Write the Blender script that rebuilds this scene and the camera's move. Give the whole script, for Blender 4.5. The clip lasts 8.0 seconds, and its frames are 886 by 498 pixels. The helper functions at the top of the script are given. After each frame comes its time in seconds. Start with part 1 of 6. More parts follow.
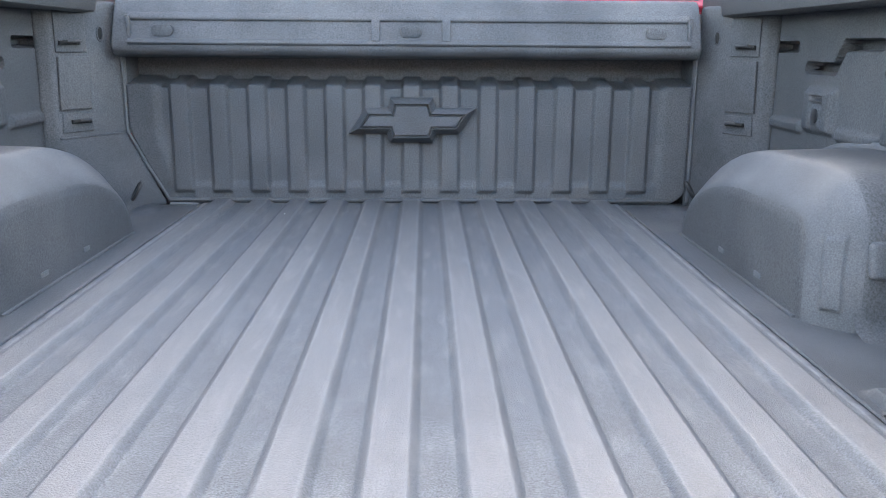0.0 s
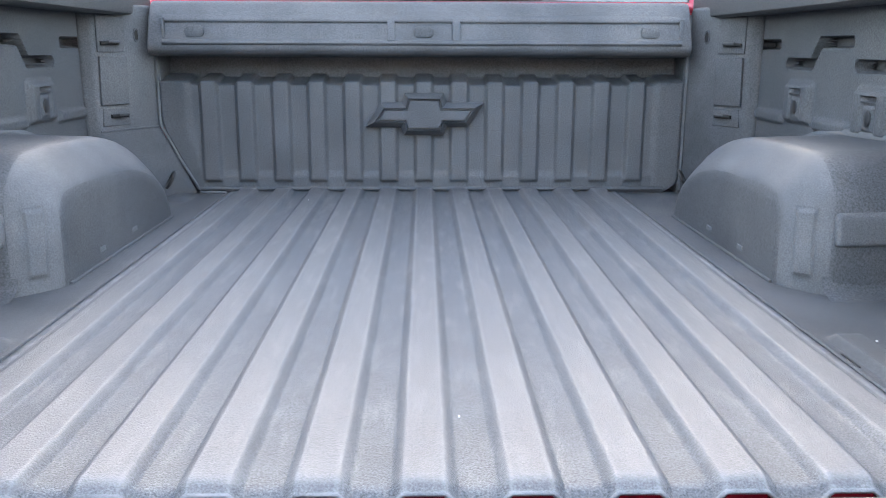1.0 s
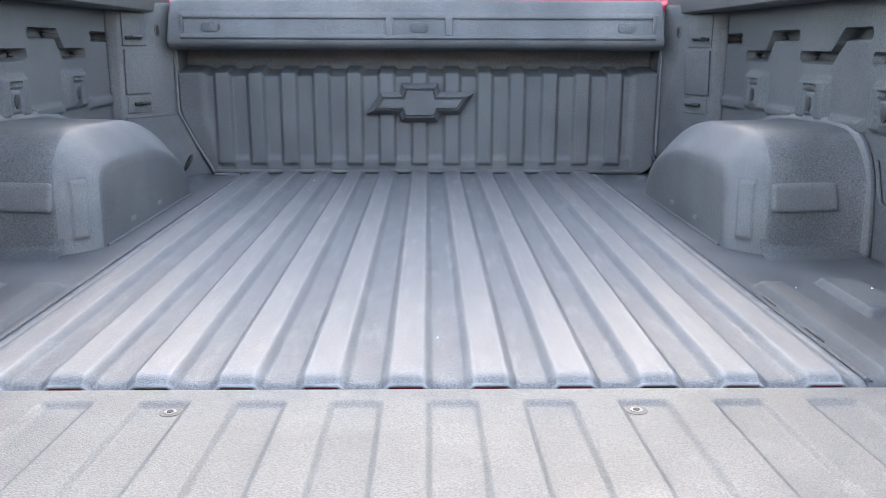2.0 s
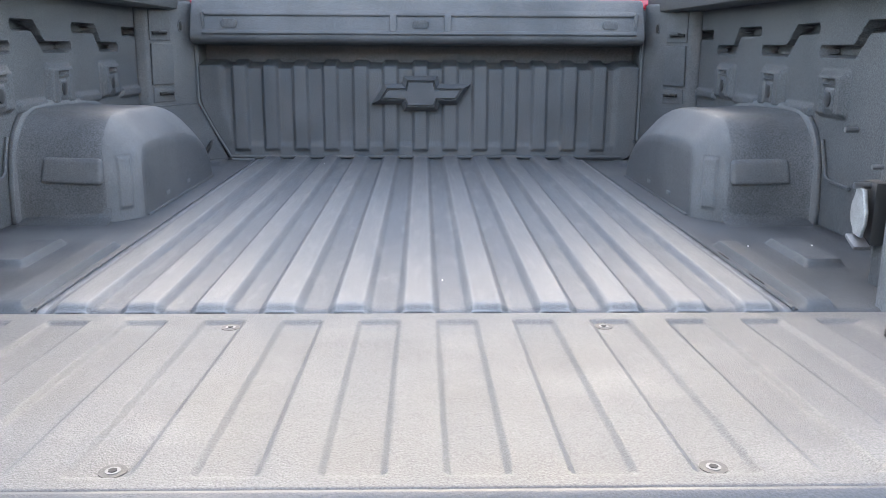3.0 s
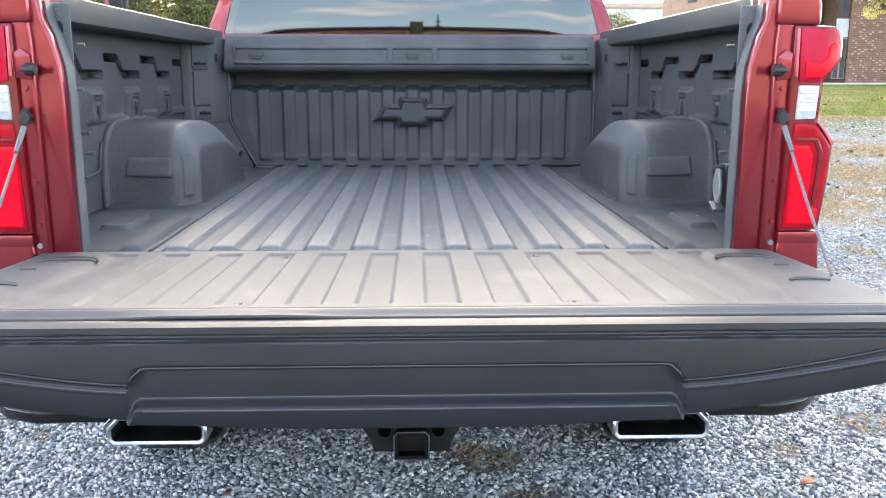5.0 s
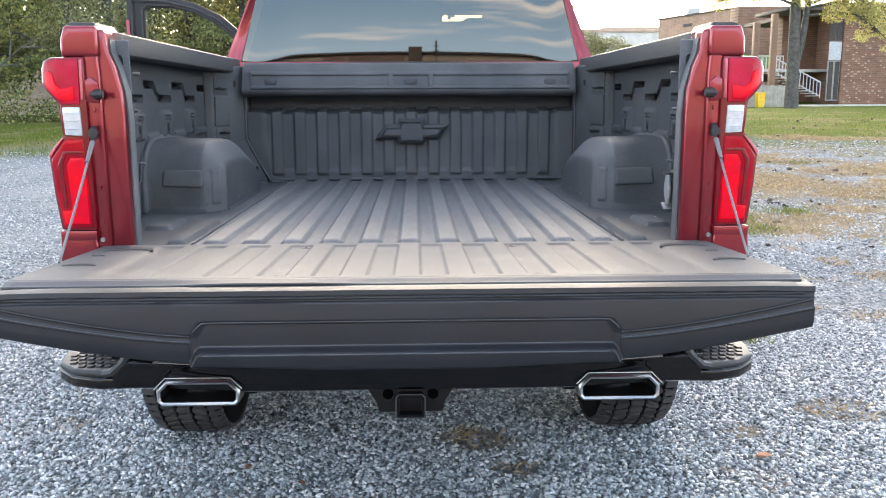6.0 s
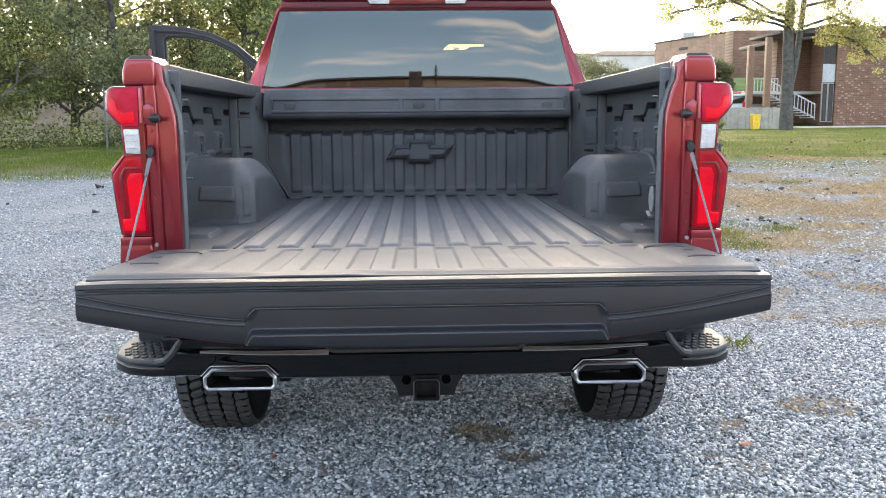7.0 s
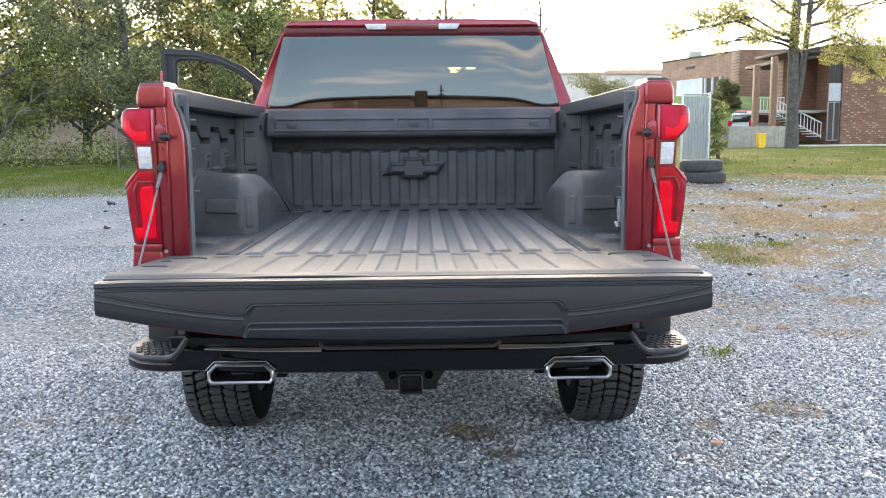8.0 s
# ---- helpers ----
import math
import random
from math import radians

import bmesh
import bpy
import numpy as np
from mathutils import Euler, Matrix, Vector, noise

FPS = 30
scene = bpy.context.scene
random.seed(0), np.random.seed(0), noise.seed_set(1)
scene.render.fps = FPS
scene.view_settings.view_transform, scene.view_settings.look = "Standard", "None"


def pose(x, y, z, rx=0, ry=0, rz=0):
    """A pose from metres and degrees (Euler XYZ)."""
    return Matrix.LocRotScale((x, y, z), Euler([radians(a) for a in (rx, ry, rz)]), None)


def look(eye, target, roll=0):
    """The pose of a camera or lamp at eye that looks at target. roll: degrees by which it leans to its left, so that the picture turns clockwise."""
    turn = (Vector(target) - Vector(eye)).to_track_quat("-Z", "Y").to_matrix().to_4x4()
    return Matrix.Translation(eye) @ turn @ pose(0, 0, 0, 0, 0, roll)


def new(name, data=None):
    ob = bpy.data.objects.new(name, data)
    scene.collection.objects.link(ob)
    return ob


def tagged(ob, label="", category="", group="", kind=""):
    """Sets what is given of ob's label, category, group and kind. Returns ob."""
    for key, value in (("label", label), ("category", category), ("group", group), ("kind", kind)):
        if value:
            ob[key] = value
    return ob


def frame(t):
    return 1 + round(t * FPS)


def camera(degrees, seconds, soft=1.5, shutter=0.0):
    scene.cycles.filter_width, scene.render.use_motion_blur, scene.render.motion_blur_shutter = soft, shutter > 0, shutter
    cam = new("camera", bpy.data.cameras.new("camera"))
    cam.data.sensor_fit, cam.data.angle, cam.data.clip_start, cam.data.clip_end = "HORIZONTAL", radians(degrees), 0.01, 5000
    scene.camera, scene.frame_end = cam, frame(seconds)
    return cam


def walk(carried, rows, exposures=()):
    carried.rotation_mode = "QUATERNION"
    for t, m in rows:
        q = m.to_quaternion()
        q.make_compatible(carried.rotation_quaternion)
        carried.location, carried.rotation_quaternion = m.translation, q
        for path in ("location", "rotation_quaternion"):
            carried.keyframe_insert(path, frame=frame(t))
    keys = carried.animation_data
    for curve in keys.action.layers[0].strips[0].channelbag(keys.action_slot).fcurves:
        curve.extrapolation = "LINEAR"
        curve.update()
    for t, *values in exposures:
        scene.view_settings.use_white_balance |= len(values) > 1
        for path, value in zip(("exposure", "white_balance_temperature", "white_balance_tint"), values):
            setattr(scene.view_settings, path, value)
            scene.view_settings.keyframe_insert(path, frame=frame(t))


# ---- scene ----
cam = camera(55.5, 8.0, soft=1.0)
PATH = [
    (0, (0.038, -0.555, 1.383), (0.08, 1.389, 0.915), 0.4),
    (0.5, (0.006, -0.643, 1.386), (0.053, 1.301, 0.919), 0.3),
    (1, (0.0, -0.739, 1.374), (0.045, 1.207, 0.911), 0.2),
    (1.5, (0.034, -0.851, 1.371), (0.066, 1.093, 0.903), 0.1),
    (3, (0.006, -1.22, 1.349), (0.055, 0.724, 0.88), 0.3),
    (3.5, (0.009, -1.351, 1.352), (0.064, 0.594, 0.887), 0.1),
    (4, (0.029, -1.538, 1.348), (0.087, 0.41, 0.896), 0.1),
    (4.5, (0.025, -1.686, 1.349), (0.084, 0.266, 0.915), 0.0),
    (4.7, (0.013, -1.743, 1.345), (0.075, 0.211, 0.923), 0.1),
    (6, (0.019, -2.222, 1.338), (0.082, -0.254, 0.987), -0.2),
    (6.5, (0.015, -2.396, 1.342), (0.079, -0.423, 1.019), -0.3),
    (7, (-0.028, -2.534, 1.332), (0.038, -0.557, 1.035), -0.5),
    (7.5, (-0.018, -2.669, 1.332), (0.041, -0.689, 1.057), -0.5),
    (8, (0.047, -2.783, 1.33), (0.093, -0.799, 1.076), -0.5),
]
SUN_ELEV, SUN_ROT = 15.0, 1.0
walk(cam, [(t, look(eye, target, roll)) for t, eye, target, roll in PATH], exposures=[
    (0.0, 3.98, 7000, 11), (1.5, 4.04, 7000, 11), (3.0, 3.70, 7000, 11), (3.5, 3.52, 6950, 11), (4.0, 3.44, 7000, 11),
    (4.5, 3.46, 7000, 11), (6.0, 3.08, 7150, 11), (8.0, 2.86, 7150, 11)])

# ---- world and sun ----
world = bpy.data.worlds.new("sky")
scene.world = world
world.use_nodes = True
wn, wl = world.node_tree.nodes, world.node_tree.links
wn.clear()
w_out = wn.new("ShaderNodeOutputWorld")
w_bg = wn.new("ShaderNodeBackground")
w_sky = wn.new("ShaderNodeTexSky")
w_sky.sky_type = 'NISHITA'
w_sky.sun_disc = False
w_sky.sun_elevation, w_sky.sun_rotation = radians(SUN_ELEV), radians(SUN_ROT)
w_sky.air_density, w_sky.dust_density, w_sky.ozone_density = 1.0, 2.5, 1.8
w_tc = wn.new("ShaderNodeTexCoord")
w_map = wn.new("ShaderNodeMapping")
w_map.inputs["Scale"].default_value = (1.9, 1.9, 26.0)
w_noise = wn.new("ShaderNodeTexNoise")
w_noise.inputs["Scale"].default_value = 1.7
w_noise.inputs["Detail"].default_value = 7.0
w_noise.inputs["Roughness"].default_value = 0.58
w_ramp = wn.new("ShaderNodeValToRGB")
w_ramp.color_ramp.elements[0].position, w_ramp.color_ramp.elements[1].position = 0.54, 0.68
w_ramp.color_ramp.elements[0].color = (0, 0, 0, 1)
w_ramp.color_ramp.elements[1].color = (0.8, 0.8, 0.8, 1)
w_mix = wn.new("ShaderNodeMix")
w_mix.data_type = 'RGBA'
w_mix.inputs["B"].default_value = (10.4, 9.4, 8.4, 1)
wl.new(w_tc.outputs["Generated"], w_map.inputs["Vector"])
wl.new(w_map.outputs["Vector"], w_noise.inputs["Vector"])
wl.new(w_noise.outputs["Fac"], w_ramp.inputs["Fac"])
wl.new(w_ramp.outputs["Color"], w_mix.inputs["Factor"])
w_sep, w_low, w_haze = wn.new("ShaderNodeSeparateXYZ"), wn.new("ShaderNodeMapRange"), wn.new("ShaderNodeMix")
w_low.inputs["From Min"].default_value, w_low.inputs["From Max"].default_value, w_low.inputs["To Max"].default_value = 0.225, 0.11, 0.6
w_haze.data_type = 'RGBA'
w_haze.inputs["B"].default_value = (6.4, 8.1, 10.0, 1)
wl.new(w_tc.outputs["Generated"], w_sep.inputs[0])
wl.new(w_sep.outputs[2], w_low.inputs["Value"])
wl.new(w_low.outputs["Result"], w_haze.inputs["Factor"])
wl.new(w_sky.outputs["Color"], w_haze.inputs["A"])
wl.new(w_haze.outputs["Result"], w_mix.inputs["A"])
wl.new(w_mix.outputs["Result"], w_bg.inputs["Color"])
w_bg.inputs["Strength"].default_value = 0.126
wl.new(w_bg.outputs["Background"], w_out.inputs["Surface"])

sun = new("sun", bpy.data.lights.new("sun", 'SUN'))
sun.data.energy, sun.data.angle, sun.data.color = 0.5, radians(40), (1.0, 0.90, 0.78)
_e, _r = radians(SUN_ELEV), radians(SUN_ROT)
sun.matrix_world = look((30 * math.sin(_r) * math.cos(_e), 30 * math.cos(_r) * math.cos(_e), 30 * math.sin(_e)), (0, 0, 0))


# ---- materials ----
def material(name, color, rough=0.6, metal=0.0, second=None, scale=8.0, fine=180.0, bump=0.0, bump_scale=250.0,
             fine_amount=0.12, coat=0.0, stain=None, stain_scale=1.5, coords="Object", spec=0.5, rough_var=0.08, streak=None):
    """Base colour varied at two scales, with relief and uneven gloss."""
    m = bpy.data.materials.new(name)
    m.use_nodes = True
    n, l = m.node_tree.nodes, m.node_tree.links
    b = n["Principled BSDF"]
    b.inputs["Metallic"].default_value = metal
    b.inputs["Coat Weight"].default_value = coat
    b.inputs["Coat Roughness"].default_value = 0.06
    b.inputs["Specular IOR Level"].default_value = spec
    tc = n.new("ShaderNodeTexCoord")
    big = n.new("ShaderNodeTexNoise")
    big.inputs["Scale"].default_value, big.inputs["Detail"].default_value = scale, 6
    small = n.new("ShaderNodeTexNoise")
    small.inputs["Scale"].default_value, small.inputs["Detail"].default_value = fine, 3
    for k in (big, small):
        l.new(tc.outputs[coords], k.inputs["Vector"])
    mix = n.new("ShaderNodeMix")
    mix.data_type = 'RGBA'
    mix.inputs["A"].default_value = (*color, 1)
    mix.inputs["B"].default_value = (*(second or [c * 1.25 for c in color]), 1)
    rng = n.new("ShaderNodeMapRange")
    rng.inputs["From Min"].default_value, rng.inputs["From Max"].default_value = 0.38, 0.66
    l.new(big.outputs["Fac"], rng.inputs["Value"])
    l.new(rng.outputs["Result"], mix.inputs["Factor"])
    last = mix.outputs["Result"]
    if stain:
        sn = n.new("ShaderNodeTexNoise")
        sn.inputs["Scale"].default_value, sn.inputs["Detail"].default_value = stain_scale, 8
        l.new(tc.outputs[coords], sn.inputs["Vector"])
        if streak:
            mp = n.new("ShaderNodeMapping")
            mp.inputs["Scale"].default_value = streak
            l.new(tc.outputs[coords], mp.inputs["Vector"])
            l.new(mp.outputs["Vector"], sn.inputs["Vector"])
        sr = n.new("ShaderNodeMapRange")
        sr.inputs["From Min"].default_value, sr.inputs["From Max"].default_value = 0.52, 0.72
        sr.inputs["To Max"].default_value = 0.7
        l.new(sn.outputs["Fac"], sr.inputs["Value"])
        mx = n.new("ShaderNodeMix")
        mx.data_type = 'RGBA'
        mx.inputs["B"].default_value = (*stain, 1)
        l.new(sr.outputs["Result"], mx.inputs["Factor"])
        l.new(last, mx.inputs["A"])
        last = mx.outputs["Result"]
    mul = n.new("ShaderNodeMapRange")
    mul.inputs["From Min"].default_value, mul.inputs["From Max"].default_value = 0.3, 0.7
    mul.inputs["To Min"].default_value, mul.inputs["To Max"].default_value = 1 - fine_amount, 1 + fine_amount
    l.new(small.outputs["Fac"], mul.inputs["Value"])
    vm = n.new("ShaderNodeVectorMath")
    vm.operation = 'SCALE'
    l.new(last, vm.inputs[0])
    l.new(mul.outputs["Result"], vm.inputs["Scale"])
    l.new(vm.outputs["Vector"], b.inputs["Base Color"])
    rr = n.new("ShaderNodeMapRange")
    rr.inputs["To Min"].default_value, rr.inputs["To Max"].default_value = max(0.02, rough - rough_var), min(1, rough + rough_var)
    l.new(big.outputs["Fac"], rr.inputs["Value"])
    l.new(rr.outputs["Result"], b.inputs["Roughness"])
    if bump:
        bn = n.new("ShaderNodeTexNoise")
        bn.inputs["Scale"].default_value, bn.inputs["Detail"].default_value = bump_scale, 3
        l.new(tc.outputs[coords], bn.inputs["Vector"])
        bu = n.new("ShaderNodeBump")
        bu.inputs["Strength"].default_value, bu.inputs["Distance"].default_value = bump, 0.003
        l.new(bn.outputs["Fac"], bu.inputs["Height"])
        l.new(bu.outputs["Normal"], b.inputs["Normal"])
    return m


LINER = material("sprayed_bed_liner", (0.0563, 0.0602, 0.0653), 0.56, spec=0.22, second=(0.0781, 0.0819, 0.0883), scale=7, fine=300, fine_amount=0.34,
                 bump=0.32, bump_scale=520, stain=(0.1050, 0.1062, 0.1088), stain_scale=3.2)
def scuffed_lit(mat, z0, z1, color, amount):
    """Scuffs and dust on all that stands higher than z0, stronger towards the tailgate to paint the brighter light
    there.
    """
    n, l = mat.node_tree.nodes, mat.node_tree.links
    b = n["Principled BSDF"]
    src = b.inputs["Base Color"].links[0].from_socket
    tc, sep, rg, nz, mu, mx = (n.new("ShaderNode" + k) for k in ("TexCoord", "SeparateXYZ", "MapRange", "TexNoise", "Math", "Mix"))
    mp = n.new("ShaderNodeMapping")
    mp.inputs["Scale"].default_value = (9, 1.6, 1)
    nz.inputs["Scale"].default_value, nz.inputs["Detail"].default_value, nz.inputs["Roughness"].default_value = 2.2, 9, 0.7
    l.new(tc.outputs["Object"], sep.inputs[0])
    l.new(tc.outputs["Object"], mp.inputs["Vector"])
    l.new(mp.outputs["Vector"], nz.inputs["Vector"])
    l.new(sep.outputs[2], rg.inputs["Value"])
    # Light falloff along the bed, painted in as stronger scuffing to the rear
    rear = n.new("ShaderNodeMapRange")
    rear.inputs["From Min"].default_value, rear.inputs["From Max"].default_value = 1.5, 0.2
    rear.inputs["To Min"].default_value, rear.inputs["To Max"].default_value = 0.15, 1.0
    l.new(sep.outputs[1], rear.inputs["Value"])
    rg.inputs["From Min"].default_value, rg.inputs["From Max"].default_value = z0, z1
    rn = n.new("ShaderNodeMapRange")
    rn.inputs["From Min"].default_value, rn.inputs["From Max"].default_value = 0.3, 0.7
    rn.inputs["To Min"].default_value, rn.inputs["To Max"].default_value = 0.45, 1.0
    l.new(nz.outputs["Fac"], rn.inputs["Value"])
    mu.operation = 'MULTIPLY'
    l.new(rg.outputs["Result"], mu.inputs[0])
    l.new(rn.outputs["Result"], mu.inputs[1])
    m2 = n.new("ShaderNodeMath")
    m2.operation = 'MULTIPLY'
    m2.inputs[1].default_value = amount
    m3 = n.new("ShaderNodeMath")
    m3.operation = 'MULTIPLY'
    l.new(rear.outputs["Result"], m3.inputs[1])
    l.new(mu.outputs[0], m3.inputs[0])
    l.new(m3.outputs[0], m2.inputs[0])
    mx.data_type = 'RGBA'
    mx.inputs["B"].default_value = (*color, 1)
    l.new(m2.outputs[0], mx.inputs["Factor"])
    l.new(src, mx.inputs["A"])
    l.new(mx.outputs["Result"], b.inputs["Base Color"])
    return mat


def edge_worn_lit(mat, color, amount, lo=0.52, hi=0.60):
    """Paler colour along proud edges: coating rubbed and dusty, and a highlight painted in."""
    n, l = mat.node_tree.nodes, mat.node_tree.links
    b = n["Principled BSDF"]
    src = b.inputs["Base Color"].links[0].from_socket
    geo, rg, nz, tc, rn, mu, mx = (n.new("ShaderNode" + k) for k in ("NewGeometry", "MapRange", "TexNoise", "TexCoord", "MapRange", "Math", "Mix"))
    rg.inputs["From Min"].default_value, rg.inputs["From Max"].default_value = lo, hi
    rg.inputs["To Max"].default_value = amount
    l.new(geo.outputs["Pointiness"], rg.inputs["Value"])
    nz.inputs["Scale"].default_value, nz.inputs["Detail"].default_value = 35, 6
    l.new(tc.outputs["Object"], nz.inputs["Vector"])
    rn.inputs["From Min"].default_value, rn.inputs["From Max"].default_value = 0.35, 0.6
    rn.inputs["To Min"].default_value = 0.4
    l.new(nz.outputs["Fac"], rn.inputs["Value"])
    mu.operation = 'MULTIPLY'
    l.new(rg.outputs["Result"], mu.inputs[0])
    l.new(rn.outputs["Result"], mu.inputs[1])
    mx.data_type = 'RGBA'
    mx.inputs["B"].default_value = (*color, 1)
    l.new(mu.outputs[0], mx.inputs["Factor"])
    l.new(src, mx.inputs["A"])
    l.new(mx.outputs["Result"], b.inputs["Base Color"])
    return mat


# Paler copies of the liner: light on rims, pads and post painted in
LINER_EDGE = material("pale_lit_liner", (0.098, 0.103, 0.111), 0.56, spec=0.22, second=(0.135, 0.140, 0.149), scale=9, fine=420, fine_amount=0.25, bump=0.28, bump_scale=520)
LINER_MID = material("half_lit_liner", (0.080, 0.084, 0.090), 0.56, spec=0.22, second=(0.108, 0.112, 0.119), scale=9, fine=420, fine_amount=0.25, bump=0.28, bump_scale=520)
LINER_RIB = material("pressed_bed_liner", (0.0525, 0.0563, 0.0614), 0.56, spec=0.22, second=(0.0742, 0.0781, 0.0845), scale=7, fine=420, fine_amount=0.24,
                     bump=0.32, bump_scale=520, stain=(0.1050, 0.1062, 0.1088), stain_scale=3.2)
edge_worn_lit(LINER_RIB, (0.15, 0.155, 0.165), 0.6)
LINER_WALL = material("pressed_wall_liner", (0.0602, 0.0640, 0.0691), 0.56, spec=0.22, second=(0.0781, 0.0819, 0.0883), scale=6, fine=300, fine_amount=0.38,
                      bump=0.28, bump_scale=520, stain=(0.0896, 0.0922, 0.0960), stain_scale=2.6)
LINER_FLOOR = material("worn_bed_liner", (0.060, 0.0645, 0.072), 0.53, second=(0.080, 0.085, 0.093), scale=20, fine=430, fine_amount=0.5,
                       bump=0.5, bump_scale=480, stain=(0.125, 0.126, 0.128), stain_scale=3.0, streak=(16.0, 3.0, 1.0))
# Rib crown edges: wear plus their highlight put into the colour
edge_worn_lit(LINER_FLOOR, (0.20, 0.203, 0.21), 0.85, 0.506, 0.540)
scuffed_lit(LINER_FLOOR, 0.9620, 0.9720, (0.178, 0.164, 0.158), 0.54)
TAILGATE_LINER = material("dusty_tailgate_liner", (0.068, 0.0668, 0.0662), 0.62, second=(0.090, 0.0882, 0.0868), scale=6, fine=480, fine_amount=0.38,
                          bump=0.4, bump_scale=520, stain=(0.126, 0.1205, 0.113), stain_scale=5)
RAIL_CAP = material("bed_rail_plastic", (0.035, 0.036, 0.038), 0.55, scale=10, fine=500, bump=0.35, bump_scale=500, fine_amount=0.2)
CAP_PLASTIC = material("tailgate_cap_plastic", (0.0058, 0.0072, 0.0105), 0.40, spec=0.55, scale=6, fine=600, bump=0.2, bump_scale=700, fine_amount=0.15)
RED_PAINT = material("red_metallic_paint", (0.205, 0.008, 0.018), 0.30, metal=0.72, second=(0.235, 0.010, 0.021), scale=3, fine=900, coat=0.9, fine_amount=0.1)
GLOSS_BLACK = material("gloss_black_paint", (0.0030, 0.0030, 0.0036), 0.07, spec=0.32, coat=0.12, scale=4, fine=600)
BLACK_PLASTIC = material("black_plastic", (0.018, 0.018, 0.019), 0.55, scale=12, fine=500, bump=0.2, bump_scale=500)
# Dark coat; also the shade colour of the tailgate's finger recesses
HITCH_PLATE = material("dark_coat_and_shade", (0.010, 0.009, 0.010), 0.5, spec=0.2, scale=20, fine=300)
# Black pieces stand in for the dark depth of the hitch openings
HOLE_BLACK = material("opening_shade", (0.0015, 0.0015, 0.0016), 0.9, spec=0.02)
HITCH_BLACK = material("black_powder_coat", (0.005, 0.005, 0.006), 0.5, spec=0.12, scale=12, fine=300)
STEP_GREY = material("grey_step_plastic", (0.022, 0.0225, 0.025), 0.5, scale=12, fine=400, bump=0.2)
CHROME = material("polished_chrome", (0.36, 0.365, 0.375), 0.30, metal=1.0, scale=8, fine=300, fine_amount=0.05, rough_var=0.04)
BOLT_STEEL = material("dull_bolt_steel", (0.13, 0.13, 0.135), 0.5, metal=0.6, scale=60, fine=400)
BOLT_DARK = material("dark_weld_nut", (0.03, 0.03, 0.032), 0.5, metal=0.4, scale=60, fine=400)
# Sky sheen on the cap top painted in as a lighter plastic
CAP_TOP = material("sheen_cap_top", (0.040, 0.0385, 0.038), 0.54, second=(0.042, 0.040, 0.039), scale=9, fine=400, fine_amount=0.2)
# Shaded copy of the tailgate liner for the edge that faces rear
LIP = material("shaded_liner_edge", (0.032, 0.036, 0.043), 0.55, second=(0.044, 0.048, 0.056), scale=8, fine=420, fine_amount=0.2, bump=0.2, bump_scale=420)
# Lighter than the cap plastic: edge highlights put into the colour
RIDGE = material("lit_ridge_plastic", (0.05, 0.054, 0.062), 0.4, scale=6, fine=600, fine_amount=0.15)
# Sky reflected in gloss black edges, painted in as pale metal
EDGE_BLACK = material("lit_black_edge", (0.27, 0.255, 0.235), 0.2, metal=0.6, coat=0.6, scale=6, fine=500)
CAR_GLASS = material("dark_car_glass", (0.012, 0.013, 0.014), 0.08, coat=0.5)
CABLE = material("grey_cable_coating", (0.14, 0.14, 0.145), 0.45, metal=0.3, scale=30, fine=300)
DULL_METAL = material("dull_cast_metal", (0.25, 0.255, 0.26), 0.5, metal=0.4, scale=60, fine=400)
STEEL = material("zinc_steel", (0.26, 0.26, 0.27), 0.45, metal=0.9, scale=30, fine=400, fine_amount=0.1)
RUBBER = material("tyre_rubber", (0.032, 0.032, 0.034), 0.75, second=(0.048, 0.048, 0.049), scale=9, fine=300, bump=0.3, spec=0.35, stain=(0.050, 0.050, 0.050), stain_scale=5)
LENS_RED = material("red_lens", (0.36, 0.003, 0.018), 0.22, coat=0.06, spec=0.14, scale=14, fine=120, second=(0.48, 0.010, 0.042), fine_amount=0.06)
# Shaded copy of the red paint
DARK_RED = material("shaded_red_paint", (0.085, 0.003, 0.010), 0.5, coat=0.1)
# Tyre carcass nearly black: shade in the tread grooves painted in
TYRE_GROOVE = material("shaded_groove_rubber", (0.003, 0.003, 0.003), 0.95, spec=0.1)
LENS_DEEP = material("deep_red_lens", (0.14, 0.002, 0.007), 0.15, coat=0.4, spec=0.3, scale=14, fine=120, fine_amount=0.06)
LENS_BRIGHT = material("bright_red_light_guide", (0.66, 0.003, 0.020), 0.22, coat=0.05, spec=0.12, scale=14, fine=120, second=(0.8, 0.003, 0.015), fine_amount=0.04)
LENS_LOW = material("shaded_red_lens", (0.26, 0.002, 0.013), 0.2, coat=0.06, spec=0.14, scale=14, fine=120, second=(0.42, 0.002, 0.010), fine_amount=0.06)
LENS_PINK = material("pale_red_lens_housing", (0.42, 0.06, 0.08), 0.2, coat=0.5, scale=14, fine=90)
LENS_CLEAR = material("clear_lens_over_silver", (0.50, 0.51, 0.53), 0.14, coat=1.0, scale=24, fine=90, second=(0.40, 0.41, 0.43), fine_amount=0.12)
LENS_HIGH = material("dark_red_lamp_lens", (0.11, 0.004, 0.007), 0.15, coat=0.6, scale=14, fine=90)
# Near-black pieces stand in for shade inside slots, holes and gaps
DARK_VOID = material("recess_shade", (0.006, 0.006, 0.006), 0.8)
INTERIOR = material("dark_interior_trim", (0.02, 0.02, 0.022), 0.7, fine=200)


